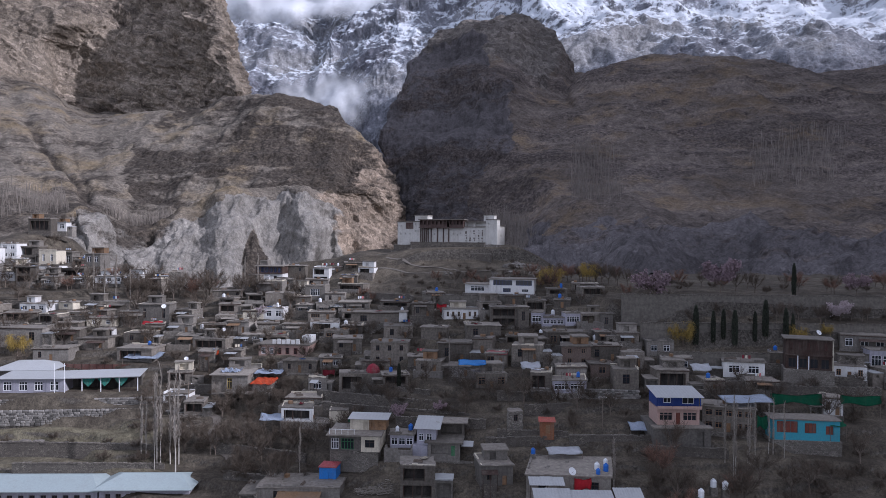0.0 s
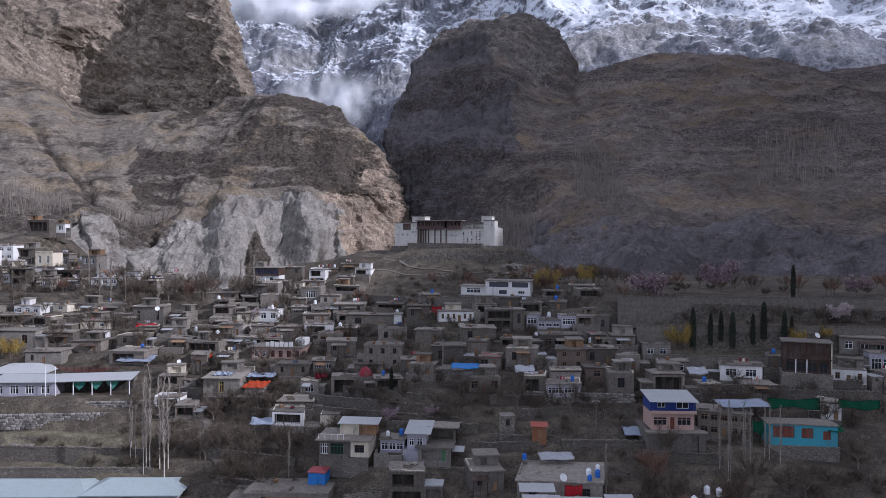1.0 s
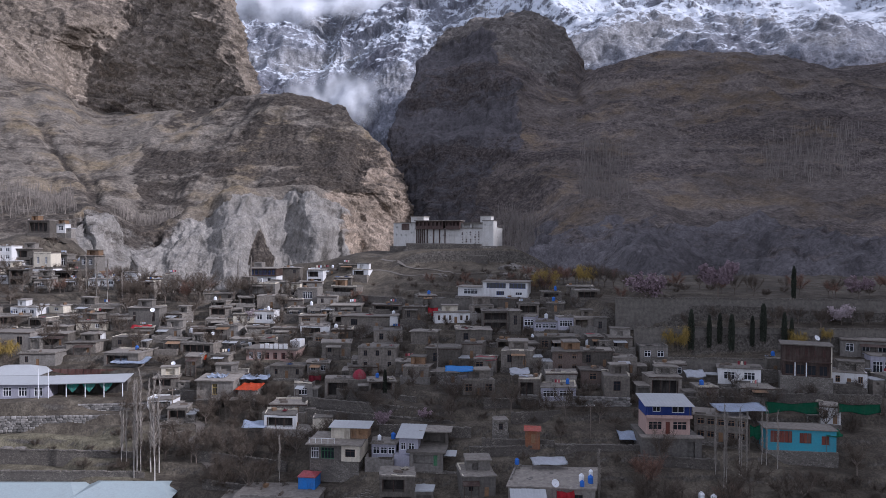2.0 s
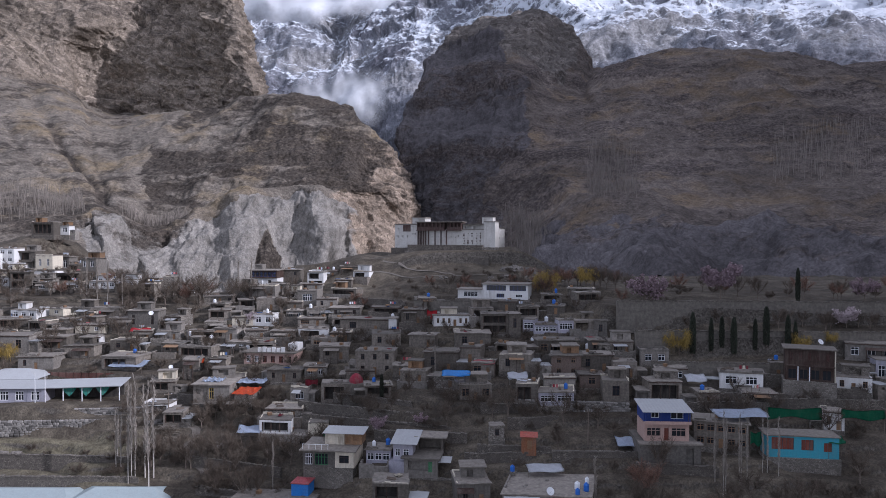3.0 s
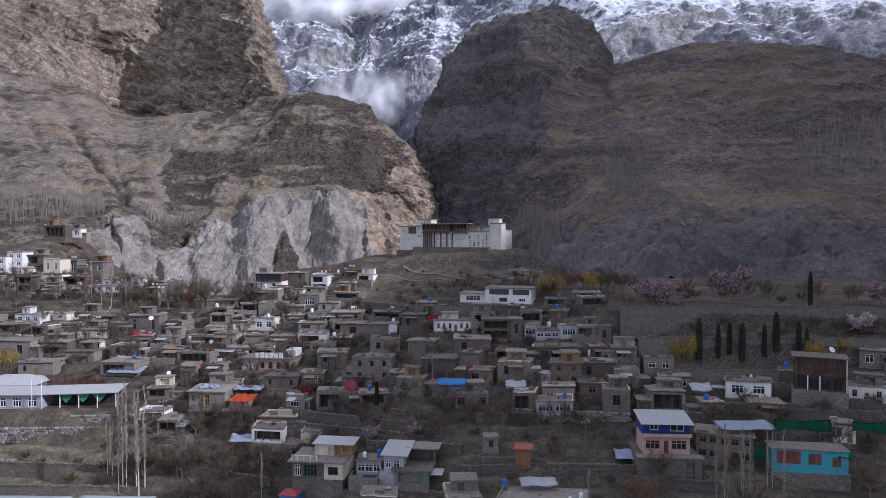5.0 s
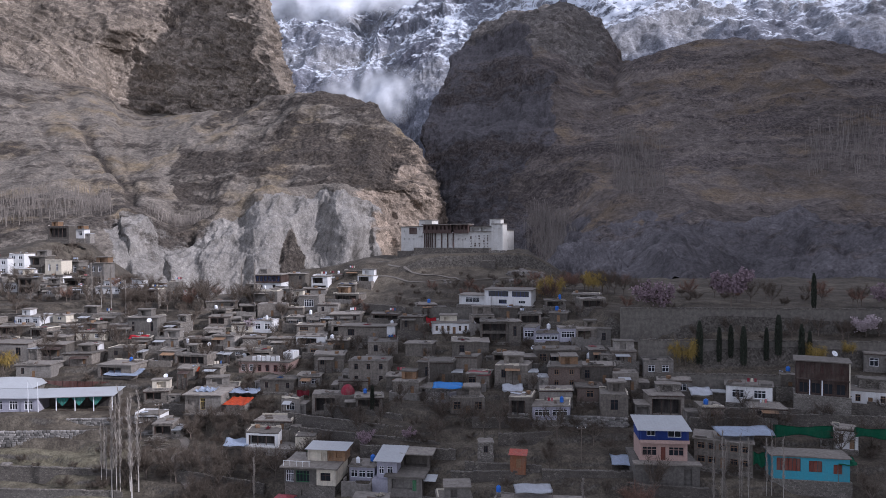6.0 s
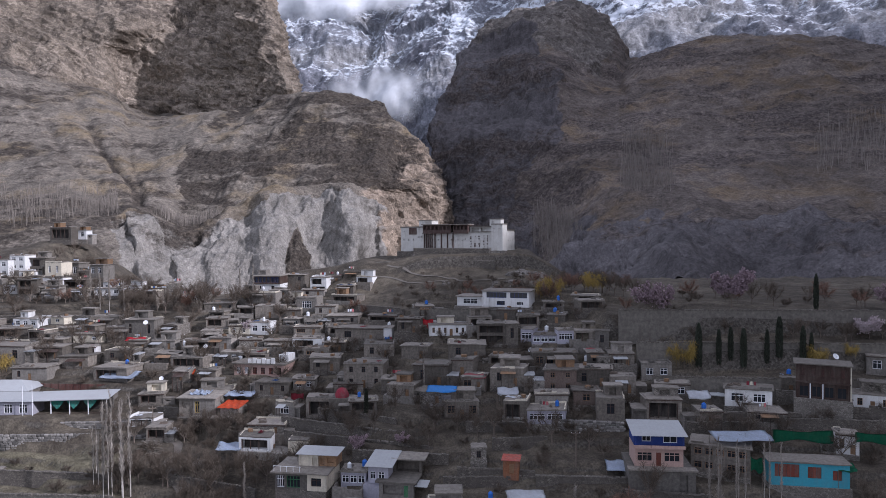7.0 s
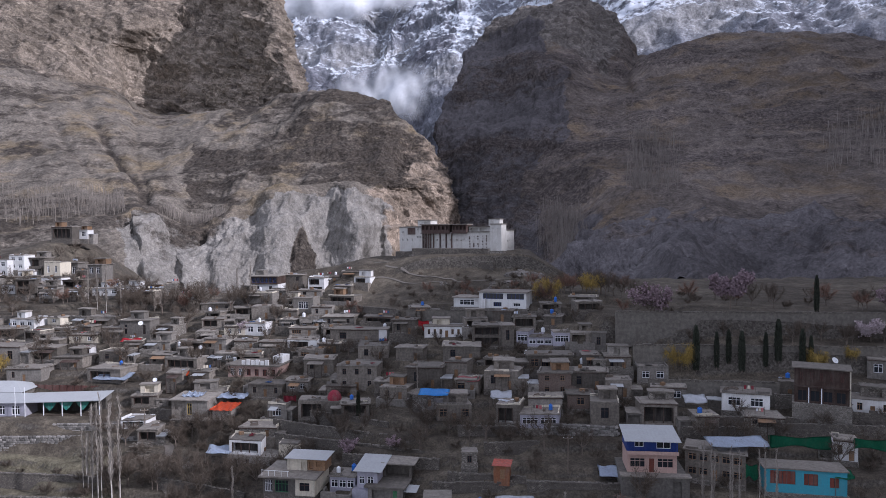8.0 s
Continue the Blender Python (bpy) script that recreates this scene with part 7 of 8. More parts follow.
POPLARS = [poplar(15, 1.2, 10, 520), poplar(17, 1.3, 11, 600), poplar(13, 1.0, 12, 480)]
CLUMP = [poplar(17.5, 1.15, 13, 560, stems=3), poplar(15, 1.05, 14, 420, stems=3)]
YELLOW = [bare_tree("willow", "yellow weeping willow tree in early spring", 6.5, 1.0, 7, 420, BARK, WILLOW, 0.8, 1.6, 0.07, 0.9, seed=15)]
PINKS = [bare_tree("blossom_tree", "apricot tree in full pink blossom", 7.0, 1.5, 7, 260, BARK, TWIGS, 0.75, 1.1, 0.05, seed=16, blossom=BLOSSOM, n_flowers=3600),
         bare_tree("blossom_tree", "tree in thin pale pink blossom", 6.5, 1.0, 7, 280, BARK, TWIGS, 0.8, 1.1, 0.05, seed=17, blossom=BLOSSOM, n_flowers=1300),
         bare_tree("blossom_tree", "small tree in white blossom", 5.0, 1.1, 7, 240, BARK, TWIGS, 0.8, 1.0, 0.05, seed=18, blossom=PALEBLOSSOM, n_flowers=2200)]
CYPRESSES = [cypress(9.5, 19), cypress(9.0, 20)]
PROTOTYPES = BARE + TALLBARE + BUSH + RED + POPLARS + CLUMP + YELLOW + PINKS + CYPRESSES
random.seed(5)
HOMES = [(o.matrix_basis.translation.x, o.matrix_basis.translation.y) for o in scene.objects if o.parent is None and o.get("category") in ("house", "building", "hut", "fort")]


HOMES += [(x, y) for x in range(-94, -47, 3) for y in (139, 144)]


def plant(proto, x, y, size=1.0, z=None, group=""):
    z = float(land(x, y)) - 0.15 if z is None else z
    c = copy_thing(proto, pose(x, y, z, 0, 0, random.uniform(0, 360)))
    c.scale = [size * random.uniform(0.92, 1.08)] * 2 + [size]
    return tagged(c, group=group)


def scatter(kinds, x0, x1, y0, y1, n, lo=0.75, hi=1.2, clear=4.2, group="bare trees"):
    for k in range(n):
        for attempt in range(12):
            x, y = random.uniform(x0, x1), random.uniform(y0, y1)
            if all(abs(x - hx) > clear or not -2.0 < y - hy < clear + 4 for hx, hy in HOMES):
                plant(random.choice(kinds), x, y, random.uniform(lo, hi), group=group)
                break


scatter(BARE + BUSH + BUSH, -75, -28, 160, 190, 40, 0.5, 0.9)
scatter(BUSH + BARE, -62, -18, 138, 158, 46, 0.7, 1.1)
scatter(BUSH + BARE, -22, 34, 147, 162, 34, 0.6, 1.0)
scatter(BUSH + BARE + RED, 36, 125, 122, 141, 44, 0.7, 1.2)
scatter(BUSH + BARE, 32, 118, 150, 163, 26, 0.6, 1.0)
scatter(RED + BUSH, -32, 34, 222, 234, 26, 0.5, 0.8)
scatter(BUSH, -30, 30, 236, 254, 20, 0.5, 0.8)
scatter(RED + BARE, 30, 62, 216, 238, 20, 0.8, 1.1)
scatter(BARE + BUSH, -62, 50, 165, 212, 44, 0.5, 0.9, 4.6)
scatter(BUSH, -118, -62, 143, 162, 18, 0.5, 0.9)
scatter(BUSH + BARE, 56, 125, 186, 192, 20, 0.5, 0.8)

def by_the_houses(kinds, n, x0, x1, y0, y1):
    """Small bare trees close before the house fronts."""
    homes = [h for h in HOMES if x0 < h[0] < x1 and y0 < h[1] < y1]
    for k in range(n):
        hx, hy = random.choice(homes)
        x, y = hx + random.uniform(-4.5, 4.5), hy - random.uniform(1.0, 2.2)
        if all(abs(x - ox) > 3.4 or not -0.5 < y - oy < 6.5 for ox, oy in HOMES):
            plant(random.choice(kinds), x, y, random.uniform(0.4, 0.8), group="bare trees")


by_the_houses(BARE + BUSH + BUSH, 120, -75, 112, 150, 216)
by_the_houses(BARE + TALLBARE, 24, -160, -60, 190, 262)


def thicket(label, kinds, zones):
    """Undergrowth that nobody could count: many bare trees and bushes joined into one."""
    me, mats = bpy.data.meshes.new("thicket"), []
    verts, faces, index, base = [], [], [], 0
    for x0, x1, y0, y1, n, lo, hi in zones:
        for k in range(n):
            x, y = random.uniform(x0, x1), random.uniform(y0, y1)
            if any(abs(x - hx) < 3.6 and -1.5 < y - hy < 6.5 for hx, hy in HOMES):
                continue
            m = pose(x, y, float(land(x, y)) - 0.2, 0, 0, random.uniform(0, 360)) @ Matrix.Scale(random.uniform(lo, hi), 4)
            for c in random.choice(kinds).children:
                src = c.data
                if src.materials[0] not in mats:
                    mats.append(src.materials[0])
                co = np.empty(len(src.vertices) * 3)
                src.vertices.foreach_get("co", co)
                co = np.c_[co.reshape(-1, 3), np.ones(len(src.vertices))] @ np.array(m).T
                verts.append(co[:, :3])
                faces.extend([tuple(base + i for i in p.vertices) for p in src.polygons])
                index.extend([mats.index(src.materials[0])] * len(src.polygons))
                base += len(src.vertices)
    me.from_pydata(np.concatenate(verts).tolist(), [], faces)
    for m in mats:
        me.materials.append(m)
    me.polygons.foreach_set("material_index", index)
    tagged(new("thicket", me), label, "undergrowth", kind="stuff")


thicket("leafless grey-brown orchard thicket below the hamlet", BARE + BUSH + TALLBARE, ((-150, -62, 186, 214, 50, 0.7, 1.1), (-112, -42, 200, 252, 80, 0.6, 1.0), (-190, -62, 212, 246, 100, 0.6, 1.1), (-190, -150, 280, 330, 60, 0.7, 1.0)))
thicket("leafless reddish thicket at the foot of cliffs", RED + BUSH + BARE, ((-135, -85, 236, 280, 60, 0.7, 1.1), (52, 150, 197, 225, 44, 0.6, 1.0), (-32, 34, 221, 236, 30, 0.35, 0.6)))
thicket("low leafless brush on the lower terraces", BUSH, ((-75, -30, 164, 194, 40, 0.8, 1.3), (-75, -18, 136, 190, 66, 0.6, 1.2), (-20, 125, 120, 163, 80, 0.5, 1.1), (-60, 48, 165, 215, 90, 0.4, 0.95)))

for x, y, s in ((-58.0, 149.5, 1.6), (-61.5, 150.5, 1.4), (-66.3, 153.8, 0.9), (59.4, 137.0, 1.0), (70.8, 142.0, 0.85), (64.0, 138.5, 0.8)):
    plant(random.choice(CLUMP), x, y, s, group="poplars")
for x, y, s in ((-28.0, 142.0, 0.72), (2.8, 177.0, 0.66), (-72.0, 246.0, 1.0), (-67.5, 247.0, 0.95), (-112, 232, 0.9), (-118, 236, 0.95), (-108, 234, 0.85), (-124, 240, 0.8), (35.0, 131.0, 0.8), (95, 140, 0.8), (101, 142, 0.75)):
    plant(random.choice(POPLARS), x, y, s, group="poplars")
for x, y, s, k in ((79.7, 196.5, 1.4, 0), (60.1, 196.5, 1.4, 1), (109.9, 190.0, 0.95, 2), (118.0, 196.5, 0.9, 1), (-8.3, 155.5, 0.62, 1), (1.0, 156.0, 0.4, 1), (-155.0, 292.0, 0.9, 1), (-58.0, 218.0, 0.7, 2)):
    plant(PINKS[k], x, y, s, group="blossom trees")
for x, y, s in ((65.0, 183.2, 1.0), (95.0, 183.2, 0.8), (103.0, 184.0, 0.55), (35.0, 222.0, 1.15), (48.0, 226.0, 1.0), (-121.0, 193.0, 0.95), (-70.0, 247.0, 0.4)):
    plant(YELLOW[0], x, y, s, group="willows")
for k, (x, s) in enumerate(((68.3, 1.12), (73.0, 0.95), (75.8, 0.85), (78.6, 1.05), (84.0, 0.85), (86.9, 1.1), (92.0, 1.0), (94.0, 0.8))):
    plant(CYPRESSES[k % 2], x, 183.2 + 0.3 * (k % 3), s, group="cypress row")
plant(CYPRESSES[0], 99.6, 194.8, 0.95, group="cypress row")
plant(CYPRESSES[1], -9.5, 168.5, 0.7, group="cypress row")
for p in PROTOTYPES:      # the patterns themselves are not part of the place
    for o in (*p.children_recursive, p):
        bpy.data.objects.remove(o)


def grove(name, ob, cols, u0, u1, v0, v1, n, height, label, twigs):
    """A far stand of bare poplars on a mountain side, rooted on the mesh of that mountain."""
    rows = len(ob.data.vertices) // cols
    bm = bmesh.new()
    for k in range(n):
        i, j = int(cols * random.uniform(u0, u1)), int(rows * random.uniform(v0, v1))
        p = ob.data.vertices[j * cols + i].co + Vector((random.uniform(-6, 6), 0, -1.5))
        h = height * random.uniform(0.6, 1.1)
        sliver(bm, p, Vector((random.uniform(-0.3, 0.3), 0, h)), 0.5)
        for s in range(9):
            f = random.uniform(0.1, 0.8)
            a = random.uniform(0, 6.2832)
            sliver(bm, p + Vector((0, 0, f * h)), Vector((math.cos(a) * 0.16, math.sin(a) * 0.16, 1)) * h * (1.02 - f) * random.uniform(0.4, 0.9), 0.34)
    me = bpy.data.meshes.new(name)
    bm.to_mesh(me)
    bm.free()
    me.materials.append(twigs)
    tagged(new(name, me), label, "trees", kind="stuff")


hill, flank = bpy.data.objects["hill_left"], bpy.data.objects["mountain_right"]
grove("poplar_grove", hill, 600, 0.08, 0.26, 0.24, 0.43, 480, 21, "far stand of bare pale poplars on the hillside", GROVETWIGS)
grove("poplar_grove", hill, 600, 0.34, 0.43, 0.28, 0.36, 200, 20, "far stand of bare pale poplars above silt cliffs", GROVETWIGS)
grove("poplar_grove", flank, 540, 0.3, 0.42, 0.09, 0.24, 420, 26, "far stand of bare poplars at the mountain foot", SHADEGROVE)
grove("poplar_grove", flank, 540, 0.55, 0.64, 0.28, 0.43, 360, 24, "far stand of bare poplars on the mountain terraces", SHADEGROVE)
grove("poplar_grove", flank, 540, 0.77, 0.85, 0.36, 0.47, 300, 24, "far stand of bare poplars on the mountain terraces", SHADEGROVE)

# ---- cloths, tanks, dishes, fences and retaining walls ----

def cloth(name, x, y, z, w, d, h, mat, label):
    """A slack sheet, lower at the front; upright when d is small. It has folds, sagging edges and four poles or a line."""
    rng = random.Random(int(x * 31 + y))
    ob = thing(name, x, y, z, label, "sheet", "", rng.uniform(-6, 6))
    bm = bmesh.new()
    nu, nv = 14, 8
    pts = []
    for j in range(nv + 1):
        for i in range(nu + 1):
            u, v = i / nu, j / nv
            sag = 0.14 * h * math.sin(3.14 * u) * (1 if d < 0.5 else 0.6) + 0.08 * math.sin(9 * u + 5 * v + x)
            if d < 0.5:
                p = ((u - 0.5) * w + 0.06 * math.sin(7 * v + x), 0.09 * math.sin(17 * u + 2 * v), h * v - sag * v + (0.16 * h * math.sin(7 * u + x) * (1 - v)))
            else:
                p = ((u - 0.5) * w + 0.12 * math.sin(5 * v), d * v, h * v - sag + 0.1 * math.sin(11 * u * v + y))
            pts.append(bm.verts.new(p))
    for j in range(nv):
        for i in range(nu):
            a = j * (nu + 1) + i
            bm.faces.new((pts[a], pts[a + 1], pts[a + nu + 2], pts[a + nu + 1]))
    bmesh.ops.solidify(bm, geom=bm.faces, thickness=0.03)
    part("sheet", bm, mat, ob, shade=True)
    for sx in (-1, 1):
        for sy in ((0,) if d < 0.5 else (0.0, d)):
            bm = bmesh.new()
            top = h if (d < 0.5 or sy > 0) else 0.05
            tube(bm, ((sx * w * 0.49, sy, -3.2), (sx * w * 0.49, sy, top)), (0.05, 0.045), 5)
            part("pole", bm, BARK, ob)
    return ob


def tank(x, y, z, r, h, mat, label, stand=1.6):
    ob = thing("water_tank", x, y, z, label, "tank", "water tanks")
    prof = [(r * 0.96, 0)]
    for k in range(5):
        prof += [(r, h * (0.05 + 0.17 * k)), (r, h * (0.14 + 0.17 * k)), (r * 0.95, h * (0.17 + 0.17 * k))]
    prof += [(r * 0.8, h * 0.95), (r * 0.36, h), (r * 0.36, h * 1.06)]
    bm = bmesh.new()
    lathe(bm, prof, 16)
    part("tank_body", bm, mat, ob, shade=True)
    bm = bmesh.new()
    lathe(bm, [(r * 0.4, h * 1.05), (r * 0.4, h * 1.1), (r * 0.1, h * 1.14)], 12)
    part("lid", bm, mat, ob)
    bm = bmesh.new()
    box(bm, -r * 1.1, r * 1.1, -r * 1.1, r * 1.1, -stand, -0.004, 0.03)
    part("stand", bm, STONE, ob, "rough stone stand")


def dish(x, y, z, r, yaw):
    ob = thing("satellite_dish", x, y, z, "white satellite dish on a steel post", "dish", "satellite dishes", yaw)
    bm = bmesh.new()
    rings = []
    for k in range(6):
        f = k / 5
        rings.append([bm.verts.new((r * f * math.cos(a * 6.2832 / 18), -0.35 * r * f * f, r * f * math.sin(a * 6.2832 / 18))) for a in range(18)])
    for r0, r1 in zip(rings, rings[1:]):
        for k in range(18):
            bm.faces.new((r0[k], r0[(k + 1) % 18], r1[(k + 1) % 18], r1[k]))
    bmesh.ops.remove_doubles(bm, verts=bm.verts, dist=0.0005)
    bmesh.ops.solidify(bm, geom=bm.faces, thickness=0.03)
    bmesh.ops.rotate(bm, verts=bm.verts, cent=(0, 0, 0), matrix=Euler((radians(-35), 0, 0)).to_matrix())
    part("reflector", bm, TANKWHITE, ob, shade=True)
    bm = bmesh.new()
    tube(bm, ((0, 0.12, -1.8), (0, 0.12, 0.1)), (0.05, 0.05), 6)
    part("post", bm, GREY, ob)
    bm = bmesh.new()
    tube(bm, ((0, -0.1, -0.3 * r), (0, -0.75 * r, 0.35 * r)), (0.025, 0.025), 5)
    part("feed_arm", bm, GREY, ob)


def dome_cover(x, y, z):
    ob = thing("dome_tent", x, y, z, "dark red dome tent on a flat roof", "tent")
    bm = bmesh.new()
    prof = [(1.75, 0), (1.72, 0.6), (1.5, 1.2), (1.1, 1.75), (0.6, 2.1), (0.1, 2.25)]
    lathe(bm, prof, 8)
    part("canopy", bm, CLOTHDARKRED, ob)
    bm = bmesh.new()
    box(bm, -2.6, 2.6, -2.2, 2.8, -3.5, -0.004, 0.06)
    part("platform", bm, MUD, ob, "flat mud platform")


def tin_awning(x0, x1, y0, y1, z0, z1):
    """Flat tin sheets on poles, low at the front."""
    cx = (x0 + x1) / 2
    ob = thing("tin_awning", cx, y0, z0, "pale tin sheets on poles beside a flat-roofed house", "awning", "tin awnings")
    n = max(2, round((x1 - x0) / 2.4))
    for k in range(n):
        a, b = x0 - cx + (x1 - x0) * k / n, x0 - cx + (x1 - x0) * (k + 1) / n
        dz = 0.05 * (k % 2)
        part("sheet", tin_roof(a - 0.06, b + 0.06, -0.15 * (k % 2), y1 - y0, dz, z1 - z0 + dz, 0.25), TIN, ob)
    for px in (x0 - cx + 0.15, 0.0, x1 - cx - 0.15):
        bm = bmesh.new()
        tube(bm, ((px, 0.15, min(-2.0, float(land(cx + px, y0 + 0.15)) - z0 - 0.3)), (px, 0.15, 0.02)), (0.07, 0.06), 6)
        part("pole", bm, DARKWOOD, ob)


def plank_fence(x0, y0, x1, y1, z):
    ob = thing("plank_fence", x0, y0, z, "red-brown board fence with posts", "fence")
    L = math.hypot(x1 - x0, y1 - y0)
    n = 11
    for k in range(n):
        a, b = L * k / n, L * (k + 1) / n
        bm = bmesh.new()
        box(bm, a + 0.08, b - 0.08, 0, 0.08, -0.5, 1.9)
        part("panel", bm, surface("red_brown_boards", (0.13, 0.06, 0.05), per_object=0.2), ob)
        bm = bmesh.new()
        box(bm, a - 0.07, a + 0.07, -0.05, 0.13, -1.5, 2.1)
        part("post", bm, DARKWOOD, ob)


def stone_wall(x0, y0, x1, y1, z0, height, size, label, thick=0.7, cap=False):
    """A retaining wall of single stones laid in rough courses before a solid core."""
    rng = random.Random(int(x0 * 3 + y0))
    L = math.hypot(x1 - x0, y1 - y0)
    yaw = math.degrees(math.atan2(y1 - y0, x1 - x0))
    ob = thing("retaining_wall", x0, y0, z0, label, "wall", "retaining walls", yaw)
    bm = bmesh.new()
    box(bm, 0, L, 0.12, thick + 1.5, -1.5, height - 0.05)
    part("core", bm, STONEDARK, ob)
    shapes = []
    for k in range(5):
        bm = bmesh.new()
        v = box(bm, -0.5, 0.5, -0.5, 0.5, -0.5, 0.5, 0.0)
        for p in v:
            p.co = p.co * rng.uniform(0.78, 1.04) + Vector((rng.uniform(-0.08, 0.08), rng.uniform(-0.08, 0.08), rng.uniform(-0.08, 0.08)))
        bmesh.ops.bevel(bm, geom=bm.edges, offset=0.14, segments=1, affect="EDGES")
        me = bpy.data.meshes.new("stone")
        bm.to_mesh(me)
        bm.free()
        me.materials.append(surface("loose_stone", (0.2, 0.19, 0.175), spread=0.3, per_object=0.55, dirt_amount=0.3))
        shapes.append(me)
    z, count = 0.0, 0
    while z < height:
        h = size * rng.uniform(0.55, 0.85)
        x = rng.uniform(-0.2, 0.1)
        while x < L:
            w = size * rng.uniform(0.8, 1.7)
            if count < 300:
                s = new("stone", rng.choice(shapes))
                s.parent = ob
                s.matrix_basis = Matrix.LocRotScale((x + w / 2, 0.1 + rng.uniform(-0.06, 0.06), z + h / 2), Euler((rng.uniform(-0.1, 0.1), rng.uniform(-0.1, 0.1), rng.uniform(-0.15, 0.15))), (w * 1.02, 0.55, h * 1.05))
                count += 1
            x += w
        z += h
    return ob


stone_wall(-118.0, 166.5, -62.0, 173.5, 17.6, 2.0, 0.75, "retaining wall of tumbled grey stones")
stone_wall(-110.0, 163.6, -64.0, 169.5, 14.0, 3.3, 0.85, "coursed grey stone retaining wall")
stone_wall(22.0, 162.5, 47.0, 160.0, 22.6, 2.6, 0.6, "long dry-stone terrace wall")


def long_wall(x0, y0, x1, y1, z0, z1, label, mat=None):
    """A long mud-mortared terrace wall with an uneven top."""
    rng = random.Random(int(x0 + y0))
    L = math.hypot(x1 - x0, y1 - y0)
    ob = thing("terrace_wall", x0, y0, z0, label, "wall", "terrace walls", math.degrees(math.atan2(y1 - y0, x1 - x0)))
    n = int(L / 2.5)
    bm = bmesh.new()
    rows = [[bm.verts.new((L * k / n, y, z + (rng.uniform(-0.18, 0.18) if z > 0 else 0))) for k in range(n + 1)] for y, z in ((0.0, -1.5), (0.12, z1 - z0), (0.7, z1 - z0), (0.9, -1.5))]
    for a, b in zip(rows, rows[1:]):
        for k in range(n):
            bm.faces.new((a[k], a[k + 1], b[k + 1], b[k]))
    for k in (0, n):
        bm.faces.new([r[k] for r in (rows if k else rows[::-1])])
    part("masonry", bm, mat or STONEDARK, ob)
    for k in range(int(L / 1.1)):
        w = rng.uniform(0.6, 1.05)
        c = bmesh.new()
        box(c, 1.1 * k, 1.1 * k + w, 0.05 + rng.uniform(-0.05, 0.05), 0.75, z1 - z0 - 0.15, z1 - z0 + rng.uniform(0.08, 0.28), 0.05)
        part("coping_stone", c, STONEDARK, ob)
    return ob


long_wall(51.0, 193.2, 124.0, 192.6, 38.0, 45.3, "tall grey retaining wall above an orchard terrace", EARTHWALL)
long_wall(54.0, 184.6, 130.0, 184.2, 32.0, 38.4, "tall grey retaining wall above cypress trees", EARTHWALL)
long_wall(56.0, 175.4, 84.0, 174.4, 27.4, 32.0, "grey terrace wall behind small houses", EARTHWALL)
long_wall(96.0, 174.6, 128.0, 174.2, 28.0, 32.0, "grey terrace wall behind small houses", EARTHWALL)
long_wall(-6.0, 212.6, 33.0, 207.6, 39.6, 43.2, "long grey stone wall below the white lodge", EARTHWALL)

cloth("tarpaulin", 8.4, 163.0, 30.5, 6.7, 4.0, 0.6, TARPBLUE, "bright blue tarpaulin stretched over a roof terrace")
cloth("tarpaulin", 22.9, 167.6, 29.2, 4.8, 3.0, 0.9, TARPWHITE, "white plastic sheet draped over a roof")
cloth("hanging_cloth", 0.1, 205.5, 38.3, 3.1, 0.1, 2.9, CLOTHRED, "red cloth hung up to dry beside a house")
cloth("tarpaulin", -48.0, 203.0, 30.9, 5.3, 3.0, 0.9, TARPPALE, "pale plastic sheet over a roof terrace")
cloth("hanging_cloth", -23.6, 232.0, 35.6, 2.3, 0.1, 3.7, CLOTHBLUE, "blue cloth sheet hung at a house end")
cloth("hanging_cloth", 28.1, 126.0, 14.3, 3.2, 0.1, 2.3, CLOTHRED, "red cloth spread over a roof edge")
tin_awning(18.3, 24.7, 125.0, 127.9, 15.4, 16.0)
tin_awning(18.7, 25.4, 121.4, 124.5, 14.2, 15.1)
tin_awning(25.6, 33.0, 121.6, 124.6, 14.2, 14.8)
tin_awning(33.4, 38.4, 122.2, 125.2, 14.3, 15.1)
cloth("tarpaulin", 26.7, 137.0, 17.6, 7.0, 3.0, 0.6, TARPWHITE, "crumpled white plastic sheet on poles")
cloth("tarpaulin", 44.8, 147.0, 19.7, 5.4, 3.0, 1.2, TARPPALE, "sagging blue-grey plastic sheet beside a house")
cloth("tarpaulin", -38.5, 158.0, 17.9, 5.6, 3.0, 1.0, TARPPALE, "pale sheet awning beside a house")
cloth("tarpaulin", 15.0, 175.0, 31.1, 5.5, 2.0, 0.7, CLOTHPINK, "pink cloth laid along a roof edge")
cloth("tarpaulin", -14.8, 147.0, 20.7, 8.0, 2.0, 0.8, CLOTHGREEN, "dark green cloth laid over a roof")
cloth("tarpaulin", 64.7, 168.0, 28.9, 4.8, 2.0, 1.4, TARPWHITE, "white plastic sheeting beside a house")
cloth("tarpaulin", -88.6, 207.0, 33.9, 6.1, 2.0, 0.7, CLOTHRED, "red cloth spread over a roof edge")
cloth("hanging_cloth", -28.4, 176.0, 25.1, 3.2, 0.1, 1.5, CLOTHDARKRED, "dark red carpet hung over a wall")
cloth("tarpaulin", -77.5, 200.0, 28.5, 5.0, 3.0, 0.8, TARPWHITE, "white plastic sheet on a flat roof")
cloth("tarpaulin", -83.2, 188.0, 26.8, 10.3, 5.0, 1.0, TARPPALE, "pale sagging sheet over an open shed")
cloth("tarpaulin", -31.7, 240.0, 39.1, 6.0, 3.0, 1.2, TARPWHITE, "white sheet on a shed roof")
